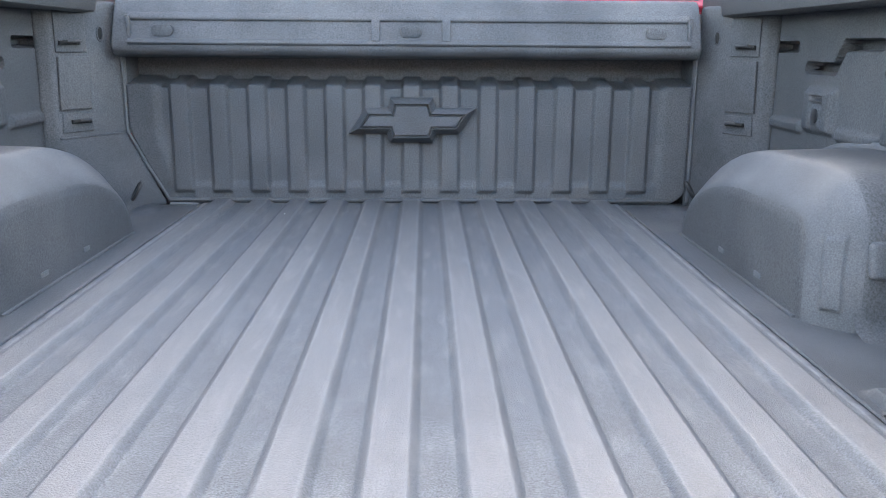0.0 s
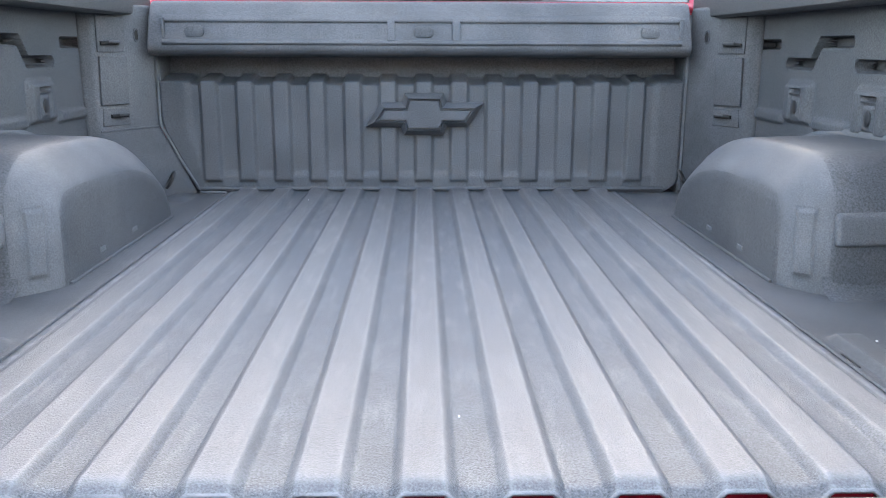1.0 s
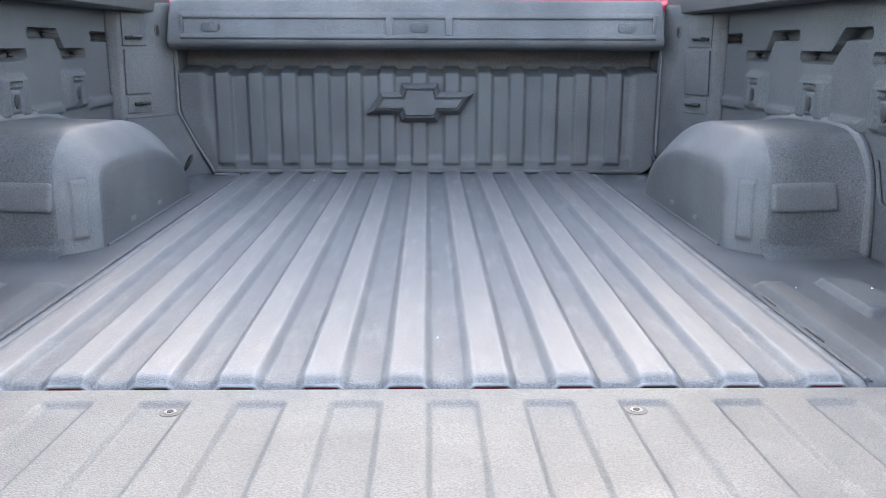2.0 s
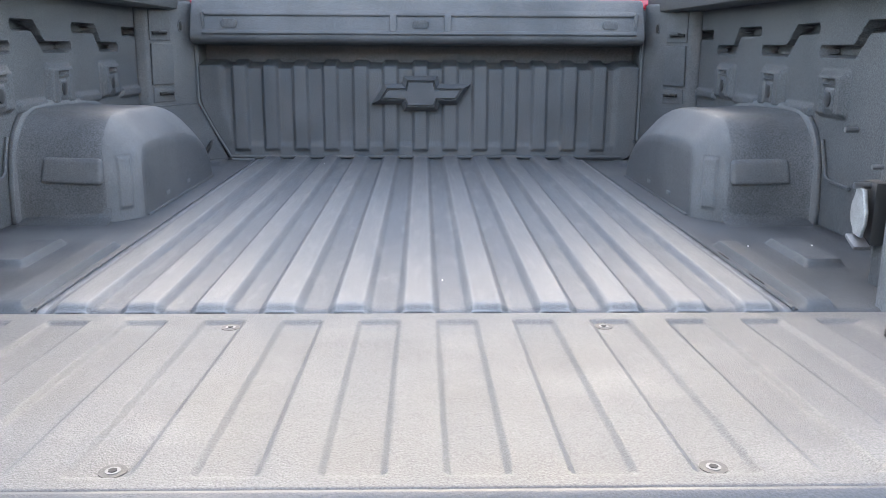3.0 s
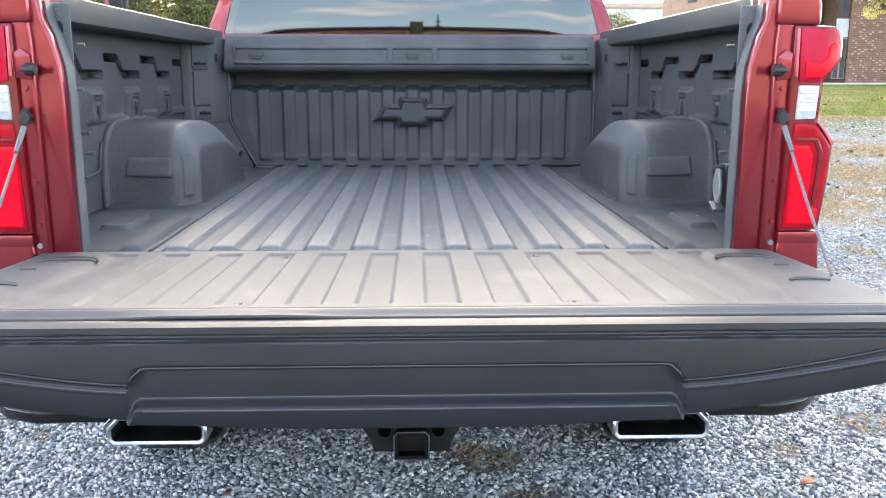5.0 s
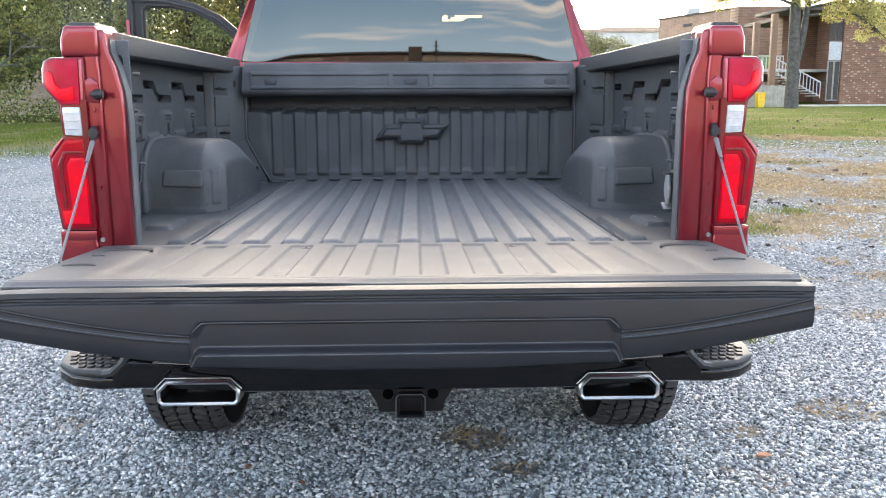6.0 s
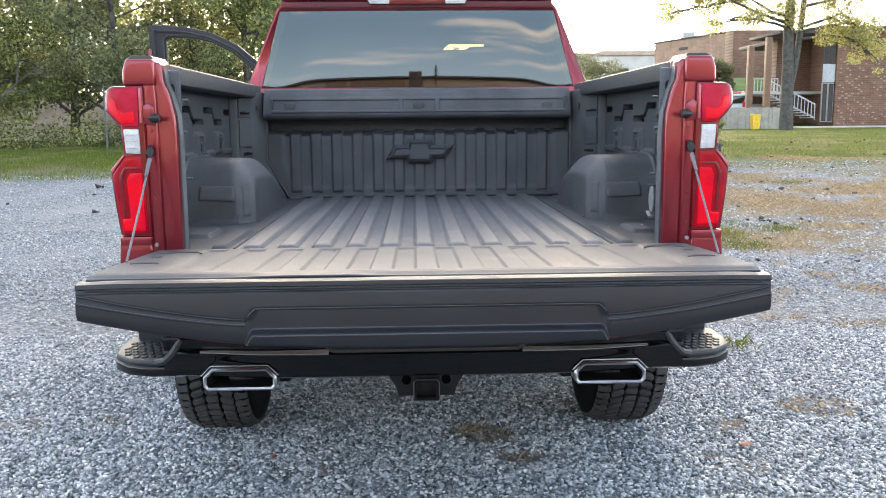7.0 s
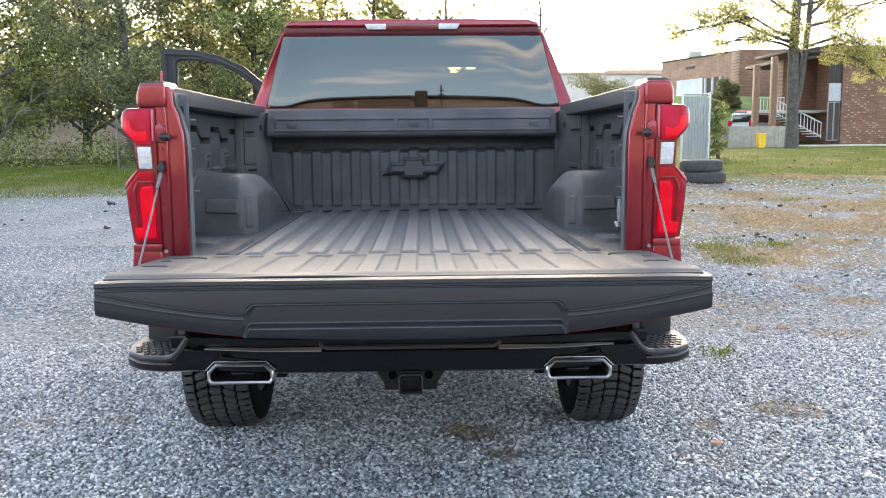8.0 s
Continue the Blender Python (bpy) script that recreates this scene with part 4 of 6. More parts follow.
    for x in lin(0.285, 0.665, 16):
        yb, zb_, h = -0.122 + 0.028 * smooth(0.45, 0.72, x), 0.6635 + 0.004 * smooth(0.3, 0.7, x), 0.0135 - 0.021 * (x - 0.285)
        chamfer.append([(s * x, yb, zb_ + h), (s * x, yb - 0.0115, zb_ + 0.0025), (s * x, yb - 0.0115, zb_), (s * x, yb + 0.004, zb_ - 0.002)])
    part("bumper_lip", loft(chamfer), EDGE_BLACK, bump, "chamfered bumper edge coloured bright as reflected sky")
part("bumper_tread", box(-0.285, 0.285, -0.095, -0.02, 0.698, 0.712, 0.004), BLACK_PLASTIC, bump)
part("bumper_tread", tube([(-0.300, -0.11, 0.706), (-0.285, -0.118, 0.680), (-0.27, -0.120, 0.672), (0.27, -0.120, 0.672), (0.285, -0.118, 0.680), (0.300, -0.11, 0.706)], 0.010, 8), BLACK_PLASTIC, bump)
for s in (-1, 1):
    out = [(s * 0.735, -0.082), (s * 0.815, -0.088), (s * 0.890, -0.062), (s * 0.945, -0.005), (s * 0.965, 0.08), (s * 0.965, 0.20), (s * 0.735, 0.20)]
    st = part("corner_step", prism(out, 'xy', 0.622, 0.641, 0.008, 3), STEP_GREY, truck, "grey moulded corner step")
    part("step_shell", prism(inset(out, -0.003), 'xy', 0.590, 0.626, 0.014, 4), GLOSS_BLACK, st)
    part("step_side", prism([(0.20, 0.60), (0.20, 0.76), (-0.05, 0.76), (-0.068, 0.70), (-0.078, 0.63)], 'yz', s * 0.735, s * 0.760, 0.004), BLACK_PLASTIC, st)
    part("step_riser", tube([(s * 0.80, -0.086, 0.634), (s * 0.775, -0.092, 0.640), (s * 0.745, -0.094, 0.668), (s * 0.722, -0.090, 0.705)], 0.012, 8), STEP_GREY, st)
    for i in range(7):
        for j in range(6):
            px, py = 0.778 + 0.023 * i + (0.0115 if j % 2 else 0), -0.045 + 0.032 * j
            if px > 0.938 - 0.9 * max(0, 0.02 - py):
                continue
            part("tread_block", box(s * (px - 0.0085), s * (px + 0.0085), py - 0.011, py + 0.011, 0.638, 0.645, 0.002, 1), BLACK_PLASTIC, st)
    part("step_back", box(s * 0.735, s * 0.94, 0.19, 0.21, 0.60, 0.84, 0.004), BLACK_PLASTIC, st)
    # exhaust tip
    x0, x1, z0, z1, c = 0.441, 0.655, 0.557, 0.626, 0.026
    o = [(s * x0, z0 + 0.012), (s * (x0 + 0.012), z0), (s * (x1 - 0.012), z0), (s * x1, z0 + 0.012), (s * x1, z1 - c), (s * (x1 - c), z1), (s * (x0 + c), z1), (s * x0, z1 - c)]
    i1, i2 = inset(o, 0.005), inset(o, 0.0105)
    rings = [[(x, -0.075, z) for x, z in o], [(x, -0.125, z) for x, z in o], [(x, -0.131, z) for x, z in i1], [(x, -0.128, z) for x, z in i2], [(x, 0.03, z) for x, z in inset(o, 0.015)]]
    ex = part("exhaust_tip", loft(rings, caps=False), CHROME, truck, "bright rectangular exhaust tip")
    part("exhaust_inner", prism(inset(o, 0.012), 'xz', 0.025, 0.06), DARK_VOID, ex)
    ring_o = inset(o, -0.006)
    # Highlight above the exhaust tip, added as a pale strip
    part("exhaust_edge_glint", tube([(x, -0.126, z) for x, z in ring_o[4:8]], 0.0022, 8), EDGE_BLACK, ex)
    part("exhaust_pipe", tube([(s * 0.548, 0.0, 0.592), (s * 0.548, 0.5, 0.60)], 0.034, 12), BLACK_PLASTIC, ex)
    part("exhaust_baffle", prism([(s * 0.52, 0.566), (s * 0.60, 0.566), (s * 0.595, 0.576), (s * 0.525, 0.576)], 'xz', -0.05, -0.02, 0.002), BLACK_PLASTIC, ex)

# -- hitch receiver --
hit_out = [(-0.035, 0.515), (0.035, 0.515), (0.038, 0.518), (0.038, 0.570), (0.030, 0.579), (-0.030, 0.579), (-0.038, 0.570), (-0.038, 0.518)]
rings = [[(x, 0.15, z) for x, z in hit_out], [(x, -0.125, z) for x, z in hit_out], [(x, -0.125, z) for x, z in inset(hit_out, 0.009)], [(x, 0.05, z) for x, z in inset(hit_out, 0.011)]]
hitch = part("hitch_receiver", loft(rings, caps=True), HITCH_BLACK, truck, "black square hitch receiver with chain loops")
part("hitch_plate", prism([(-0.118, 0.612), (0.118, 0.612), (0.114, 0.588), (0.090, 0.548), (0.084, 0.522), (-0.084, 0.522), (-0.090, 0.548), (-0.114, 0.588)], 'xz', -0.100, -0.085, 0.004), HITCH_PLATE, hitch)
# Pale ring paints the light on the receiver mouth
part("receiver_rim", tube([(x, -0.1245, z) for x, z in hit_out + hit_out[:1]], 0.0017, 6), RIDGE, hitch)
part("plug_socket", prism([(-0.042, 0.594), (0.042, 0.594), (0.046, 0.606), (0.038, 0.624), (-0.038, 0.624), (-0.046, 0.606)], 'xz', -0.108, -0.09, 0.004), HOLE_BLACK, hitch)
for s in (-1, 1):
    part("chain_loop", tube([(s * (0.059 + 0.0165 * math.cos(a)), -0.1005, 0.573 + 0.0165 * math.sin(a)) for a in lin(0, 2 * math.pi, 17)], 0.0022, 8), HITCH_PLATE, hitch)
    part("chain_hole", prism([(s * 0.059 + 0.0155 * math.cos(a), 0.573 + 0.0155 * math.sin(a)) for a in lin(0, 2 * math.pi, 17)[:-1]], 'xz', -0.1012, -0.095, 0.0), HOLE_BLACK, hitch)
part("receiver_bore", prism(inset(hit_out, 0.0095), 'xz', -0.06, -0.05, 0.0), HOLE_BLACK, hitch)
part("hitch_crossbar", tube([(-0.60, 0.05, 0.585), (0.60, 0.05, 0.585)], 0.030, 10), HITCH_BLACK, hitch)

for s in (-1, 1):
    part("bumper_bracket", box(s * 0.69, s * 0.785, -0.02, 0.18, 0.66, 0.90, 0.01), HITCH_PLATE, truck)

# -- underbody --
part("underbody", joined(box(-0.68, 0.68, 0.12, 4.6, 0.64, 0.86, 0.01), box(-0.52, -0.42, 0.0, 5.0, 0.54, 0.68, 0.01), box(0.42, 0.52, 0.0, 5.0, 0.54, 0.68, 0.01)), HITCH_BLACK, truck)
# Unseen side panels, added to keep light from under the truck
for s in (-1, 1):
    part("rocker_light_blocker", box(s * 0.90, s * 0.955, 1.72, 4.42, 0.40, 0.72, 0.015), BLACK_PLASTIC, truck)
part("rear_axle", joined(tube([(-0.76, 1.17, 0.42), (0.76, 1.17, 0.42)], 0.05, 10), tube([(0.0, 1.02, 0.42), (0.0, 1.32, 0.42)], 0.14, 14)), HITCH_BLACK, truck)


# -- wheels --
def wheel(x, y, s):
    R, W = 0.42, 0.278
    prof = [(-0.5 * W, 0.26), (-0.52 * W, 0.31), (-0.52 * W, 0.36), (-0.49 * W, 0.395), (-0.44 * W, 0.408), (-0.30 * W, R - 0.016), (0.30 * W, R - 0.016), (0.44 * W, 0.408), (0.49 * W, 0.395), (0.52 * W, 0.36), (0.52 * W, 0.31), (0.5 * W, 0.26)]
    n = 64
    rings = [[(x + u, y + r * math.cos(2 * math.pi * k / n), R - 0.004 + r * math.sin(2 * math.pi * k / n)) for u, r in prof] for k in range(n + 1)]
    w = part("wheel", loft(rings, closed=False, caps=False), TYRE_GROOVE, truck, "black all-terrain tyre")
    verts, faces = [], []
    count = 60
    da = 2 * math.pi / count
    rows = ((-0.495, -0.330, 0.10, 0.00, 0.10), (-0.275, -0.135, 0.25, 0.45, 0.16), (-0.080, 0.080, 0.20, 0.20, 0.0), (0.135, 0.275, 0.25, 0.45, 0.16), (0.330, 0.495, 0.10, 0.00, 0.10))
    for k in range(count):
        for u0, u1, zig, off, skew in rows:
            m = 1 if u0 + u1 >= 0 else -1
            sk = skew * m * da
            gap = 0.30 * da
            a0, a1 = da * (k + off), da * (k + off + 1) - gap
            zz = zig * 0.10
            outline = [(u0, a0 - sk), (u1, a0 + sk), (u1 + (zz if m < 0 or zig > 0.2 else 0), (a0 + a1) / 2 + sk), (u1, a1 + sk), (u0, a1 - sk), (u0 - (zz if m > 0 or zig > 0.2 else 0), (a0 + a1) / 2 - sk)]
            base = len(verts)
            for r in (R - 0.022, R - 0.001, R):
                shrink = 0.90 if r == R else 1.0
                cu, ca = (u0 + u1) / 2, (a0 + a1) / 2 + 0.0
                for uu, aa in outline:
                    uu, aa = cu + (uu - cu) * shrink, ca + (aa - ca) * shrink
                    rr = r - 0.016 * max(0.0, abs(uu) - 0.36) / 0.135
                    verts.append((x + uu * W, y + rr * math.cos(aa), R - 0.004 + rr * math.sin(aa)))
            for lv in (0, 6):
                faces += [[base + lv + i, base + lv + (i + 1) % 6, base + lv + 6 + (i + 1) % 6, base + lv + 6 + i] for i in range(6)]
            faces.append([base + 12 + i for i in range(6)])
        # shoulder lugs that run down the sidewall
        for m in (s,):
            base = len(verts)
            a0, a1 = da * k, da * (k + 0.62)
            for uu, rr in ((0.497, 0.401), (0.522, 0.372)):
                for aa in (a0, a1):
                    for out in (0.0, 0.012):
                        verts.append((x + m * (uu + out) * W, y + rr * math.cos(aa), R - 0.004 + rr * math.sin(aa)))
            faces += [[base + j for j in f] for f in ((1, 3, 7, 5), (0, 1, 5, 4), (2, 3, 7, 6), (4, 5, 7, 6), (0, 1, 3, 2))]
    part("tread", raw(verts, faces), RUBBER, w)
    part("rim", joined(tube([(x - s * 0.46 * W, y, R - 0.004), (x + s * 0.46 * W, y, R - 0.004)], 0.262, 32)), BLACK_PLASTIC, w)
    return w


for s in (-1, 1):
    wheel(s * 0.862, 1.17, s)
    wheel(s * 0.862, 4.90, s)

# -- cab --
def cab_ring(y, wb, wt, zt, zb=0.60):
    """A section across the cab: half widths at the belt and the roof."""
    half = [(0.90, zb), (0.965, zb + 0.12), (0.965, 1.18), (wb, 1.50)]
    half += [(wt + 0.045, zt - 0.075), (wt, zt - 0.022), (wt - 0.06, zt), (0.0, zt + 0.016)]
    pts = [(x, y, z) for x, z in half] + [(-x, y, z) for x, z in reversed(half[:-1])]
    return pts


def back_y(z):
    return 1.915 + max(0.0, z - 1.50) * 0.06


rings = []
for yo, wb, wt, zt in ((0.0, 0.885, 0.672, 1.962), (0.06, 0.90, 0.69, 1.976), (0.6, 0.915, 0.70, 1.990), (1.2, 0.915, 0.69, 1.985), (1.5, 0.915, 0.67, 1.965)):
    rings.append([(x, (back_y(z) if yo == 0 else 1.90 + 0.1 + yo) if yo < 1.4 else 1.90 + 0.1 + yo + max(0, 1.97 - z) * 1.1, z) for x, _, z in cab_ring(0, wb, wt, zt)])
cabin = part("cab", loft(rings, closed=True, caps=False), RED_PAINT, truck, "red cab with dark tinted rear window")
# rear wall of the cab with the window opening
wo = [(-0.808, 1.512), (0.808, 1.512), (0.704, 1.902), (-0.704, 1.902)]
outer = [(-0.888, 1.40), (0.888, 1.40), (0.885, 1.50), (0.718, 1.908), (0.672, 1.962), (-0.672, 1.962), (-0.718, 1.908), (-0.885, 1.50)]
vv = [(x, back_y(z) - 0.002, z) for x, z in wo] + [(x, back_y(z) - 0.002, z) for x, z in outer]
ff = [[0, 1, 5, 4], [1, 6, 5], [1, 2, 7, 6], [2, 8, 7], [2, 3, 9, 8], [3, 10, 9], [3, 0, 11, 10], [0, 4, 11]]
solid(part("cab_back", raw(vv, ff), RED_PAINT, cabin), 0.03, 0.0)
part("cab_back_lower", box(-0.90, 0.90, 1.88, 1.91, 0.62, 1.48, 0.005), RED_PAINT, cabin)


def pane(x, z):
    t = (z - 1.509) / (1.908 - 1.509)
    w = 0.812 + (0.708 - 0.812) * t
    lean = 0.0038 * math.exp(-((abs(x) - 0.90) / 0.13) ** 2)
    return (x * w, back_y(z) - 0.012 + 0.005 * (x * x) + lean * (z - 1.509), z)


win = part("rear_window", sheet(pane, lin(-1, 1, 81), lin(1.509, 1.908, 13)), TINT_GLASS, cabin, "dark tinted rear window glass", angle=80)
for pts in ([(-1, 1.509), (1, 1.509)], [(-1, 1.908), (1, 1.908)], [(-1, 1.509), (-1, 1.908)], [(1, 1.509), (1, 1.908)]):
    (xa, za), (xb, zb_) = pts
    part("window_seal", tube([pane(xa + (xb - xa) * t, za + (zb_ - za) * t) for t in lin(0, 1, 14)], 0.006, 6), BLACK_PLASTIC, cabin)
spoil = [(-0.690, 1.950), (-0.672, 1.970), (-0.63, 1.982), (-0.59, 1.980), (-0.30, 1.987), (0.30, 1.987), (0.59, 1.980), (0.63, 1.982), (0.672, 1.970), (0.690, 1.950), (0.67, 1.944), (-0.67, 1.944)]
part("roof_lip", prism(spoil, 'xz', 1.885, 2.05, 0.012, 3), RED_PAINT, cabin)
# Shade below the roof lip, painted as a darker red band
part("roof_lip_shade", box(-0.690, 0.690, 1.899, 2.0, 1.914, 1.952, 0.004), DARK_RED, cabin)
hb = part("high_brake_lamp", prism([(-0.262, 1.963), (0.262, 1.963), (0.245, 1.928), (-0.245, 1.928)], 'xz', 1.878, 1.97, 0.005), LENS_HIGH, cabin, "dark red high brake lamp with clear ends")
for s in (-1, 1):
    part("cargo_light", prism([(s * 0.142, 1.961), (s * 0.258, 1.961), (s * 0.242, 1.930), (s * 0.142, 1.930)], 'xz', 1.875, 1.89, 0.003), LENS_CLEAR, cabin)
    part("side_window", raw([(s * 0.905, 2.16, 1.53), (s * 0.775, 2.20, 1.84), (s * 0.775, 3.25, 1.85), (s * 0.905, 3.60, 1.53)], [[0, 1, 2, 3]]), TINT_GLASS, cabin)
part("headliner", box(-0.66, 0.66, 2.04, 3.3, 1.86, 1.90, 0.02), INTERIOR, cabin)
for s in (-1, 1):
    part("rear_seat", box(s * 0.06, s * 0.66, 2.08, 2.26, 0.95, 1.56, 0.05, 4), INTERIOR, cabin)
    part("headrest", box(s * 0.26, s * 0.48, 2.12, 2.22, 1.56, 1.74, 0.04, 4), INTERIOR, cabin)
# Added panels stand in for the dark cabin beyond the glass; the daylight gap below the headliner is placed to fit the
# camera's view
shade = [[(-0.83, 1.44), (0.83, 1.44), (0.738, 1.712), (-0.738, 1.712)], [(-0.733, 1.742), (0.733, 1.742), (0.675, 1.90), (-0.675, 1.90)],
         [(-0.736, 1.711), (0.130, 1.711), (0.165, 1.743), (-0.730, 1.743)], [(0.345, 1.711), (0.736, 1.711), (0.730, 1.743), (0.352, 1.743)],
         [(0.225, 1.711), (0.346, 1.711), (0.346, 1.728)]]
part("cabin_dark_panel", joined(*[prism(p, 'xz', 2.030 + 0.002 * i, 2.045 + 0.002 * i) for i, p in enumerate(shade)]), INTERIOR, cabin)
part("cab_floor", box(-0.86, 0.86, 1.92, 3.9, 0.60, 0.70, 0.01), INTERIOR, cabin)
# windscreen, bonnet and nose
part("windscreen", raw([(-0.66, 3.50, 1.955), (0.66, 3.50, 1.955), (0.83, 4.05, 1.50), (-0.83, 4.05, 1.50)], [[0, 1, 2, 3]]), CLEAR_GLASS, cabin)
hood = [[(x, y, z) for x, z in ((-0.96, 0.62), (-0.97, 1.05), (-0.90, zt - 0.05), (-0.6, zt), (0.6, zt), (0.90, zt - 0.05), (0.97, 1.05), (0.96, 0.62))] for y, zt in ((3.95, 1.46), (4.4, 1.44), (5.2, 1.40), (5.55, 1.32))]
part("bonnet", loft(hood), RED_PAINT, truck)
# Unseen nose boxes, added to block low sky glow under the truck
part("bumper_light_blocker", box(-0.95, 0.95, 5.45, 5.62, 0.32, 0.75, 0.03, 3), BLACK_PLASTIC, truck)
part("valance_light_blocker", box(-0.66, 0.66, 4.5, 5.5, 0.34, 0.66, 0.02), BLACK_PLASTIC, truck)

# -- driver's door, swung open --
door = part("open_door", prism([(-1.00, 0.70), (-1.79, 0.70), (-1.815, 1.20), (-1.805, 1.46), (-0.98, 1.46)], 'xz', 3.36, 3.46, 0.02, 3), INTERIOR, truck, "open driver's door with black window frame")
fr_out = [(-1.812, 1.45), (-1.806, 1.985), (-1.77, 2.000), (-1.55, 1.985), (-1.38, 1.945), (-1.22, 1.87), (-1.08, 1.75), (-0.985, 1.62), (-0.97, 1.45)]
fr_in = [(-1.700, 1.47), (-1.695, 1.90), (-1.670, 1.920), (-1.53, 1.915), (-1.39, 1.885), (-1.26, 1.82), (-1.14, 1.72), (-1.05, 1.60), (-1.04, 1.47)]
n = len(fr_out)
vv = [(x, y, z) for y in (3.37, 3.43) for pts in (fr_out, fr_in) for x, z in pts]
ff = []
for i in range(n - 1):
    ff += [[i, i + 1, n + i + 1, n + i], [2 * n + i, 2 * n + i + 1, 3 * n + i + 1, 3 * n + i], [i, i + 1, 2 * n + i + 1, 2 * n + i], [n + i, n + i + 1, 3 * n + i + 1, 3 * n + i]]
ff += [[0, n, 3 * n, 2 * n], [n - 1, 2 * n - 1, 4 * n - 1, 3 * n - 1]]
frm = part("window_frame", bevelled(raw(vv, ff), 0.006), INTERIOR, door, "black door window frame")
part("frame_seal", tube([(x, 3.365, z) for x, z in inset(fr_out, 0.035)], 0.012, 6), RUBBER, door)
part("inner_seal", tube([(x, 3.366, z) for x, z in inset(fr_in, -0.014)], 0.007, 6), RAIL_CAP, door)
part("door_edge", box(-1.814, -1.790, 3.362, 3.45, 0.75, 1.84, 0.006), RED_PAINT, door)
part("door_skin", prism([(-1.00, 0.68), (-1.80, 0.68), (-1.82, 1.20), (-1.80, 1.47), (-0.98, 1.47)], 'xz', 3.455, 3.49, 0.01), RED_PAINT, door)
part("door_glass", prism(fr_in, 'xz', 3.398, 3.403), CLEAR_GLASS, door)

# ======== ground ========
G_Y = [-400, 3, 6, 9, 12, 15, 18, 21, 26, 32, 42, 52, 58, 80, 120, 400, 900]
G_Z = [0, 0, 0.05, 0.15, 0.28, 0.42, 0.54, 0.63, 0.72, 0.78, 0.82, 0.90, 1.55, 2.6, 4.5, 9.0, 12.0]


def ground_z(y):
    return float(np.mean(np.interp([y - 1.5, y - 0.75, y, y + 0.75, y + 1.5], G_Y, G_Z)))


def ground_material():
    m = bpy.data.materials.new("gravel_and_grass")
    m.use_nodes = True
    n, l = m.node_tree.nodes, m.node_tree.links
    b = n["Principled BSDF"]
    b.inputs["Roughness"].default_value = 0.95
    b.inputs["Specular IOR Level"].default_value = 0.08
    tc = n.new("ShaderNodeTexCoord")
    sep = n.new("ShaderNodeSeparateXYZ")
    l.new(tc.outputs["Object"], sep.inputs[0])

    def noise_tex(scale, detail=6, rough=0.55):
        k = n.new("ShaderNodeTexNoise")
        k.inputs["Scale"].default_value, k.inputs["Detail"].default_value, k.inputs["Roughness"].default_value = scale, detail, rough
        l.new(tc.outputs["Object"], k.inputs["Vector"])
        return k.outputs["Fac"]

    def ramp(src, a, b_, lo=0.0, hi=1.0):
        k = n.new("ShaderNodeMapRange")
        k.interpolation_type = 'SMOOTHSTEP'
        k.inputs["From Min"].default_value, k.inputs["From Max"].default_value = a, b_
        k.inputs["To Min"].default_value, k.inputs["To Max"].default_value = lo, hi
        l.new(src, k.inputs["Value"])
        return k.outputs["Result"]

    def calc(op, a, b_):
        k = n.new("ShaderNodeMath")
        k.operation = op
        for i, v in enumerate((a, b_)):
            if isinstance(v, (int, float)):
                k.inputs[i].default_value = v
            else:
                l.new(v, k.inputs[i])
        return k.outputs[0]

    def mixed(f, a, b_):
        k = n.new("ShaderNodeMix")
        k.data_type = 'RGBA'
        l.new(f, k.inputs["Factor"])
        for name, v in (("A", a), ("B", b_)):
            if isinstance(v, tuple):
                k.inputs[name].default_value = (*v, 1)
            else:
                l.new(v, k.inputs[name])
        return k.outputs["Result"]

    vor = n.new("ShaderNodeTexVoronoi")
    vor.inputs["Scale"].default_value = 42
    l.new(tc.outputs["Object"], vor.inputs["Vector"])
    bw = n.new("ShaderNodeSeparateColor")
    l.new(vor.outputs["Color"], bw.inputs[0])
    stone = mixed(bw.outputs[0], (0.095, 0.106, 0.117), (0.30, 0.322, 0.338))
    stone = mixed(ramp(noise_tex(0.9), 0.4, 0.7), stone, (0.25, 0.26, 0.268))
    dry = mixed(noise_tex(9), (0.125, 0.095, 0.058), (0.26, 0.205, 0.13))
    green = mixed(noise_tex(2.2), (0.040, 0.070, 0.008), (0.105, 0.130, 0.016))
    x, y = sep.outputs[0], sep.outputs[1]
    wob = calc('MULTIPLY', calc('SUBTRACT', noise_tex(0.28), 0.5), 7.0)
    edge = calc('ADD', ramp(x, -3.0, 5.0, 13.6, 15.0), wob)
    lawn = ramp(calc('SUBTRACT', y, edge), -2.2, 2.6)
    right = calc('MULTIPLY', ramp(x, 0.9, 2.6), ramp(y, 2.2, 4.5))
    dry_m = calc('MULTIPLY', right, ramp(noise_tex(0.75, 8, 0.62), 0.45, 0.54, 0.0, 0.8))
    tuft = calc('MULTIPLY', right, ramp(noise_tex(0.42, 8, 0.66), 0.585, 0.66, 0.0, 0.8))
    near = ramp(noise_tex(1.6, 8, 0.65), 0.67, 0.75, 0.0, 0.6)
    soil = calc('MULTIPLY', right, ramp(noise_tex(0.33, 6), 0.40, 0.62, 0.0, 0.6))
    stone = mixed(soil, stone, (0.15, 0.138, 0.12))
    col = mixed(near, stone, dry)
    col = mixed(dry_m, col, dry)
    col = mixed(tuft, col, green)
    lawn_col = mixed(ramp(noise_tex(0.55, 6), 0.48, 0.66, 0.0, 0.7), green, dry)
    col = mixed(lawn, col, lawn_col)
    l.new(col, b.inputs["Base Color"])
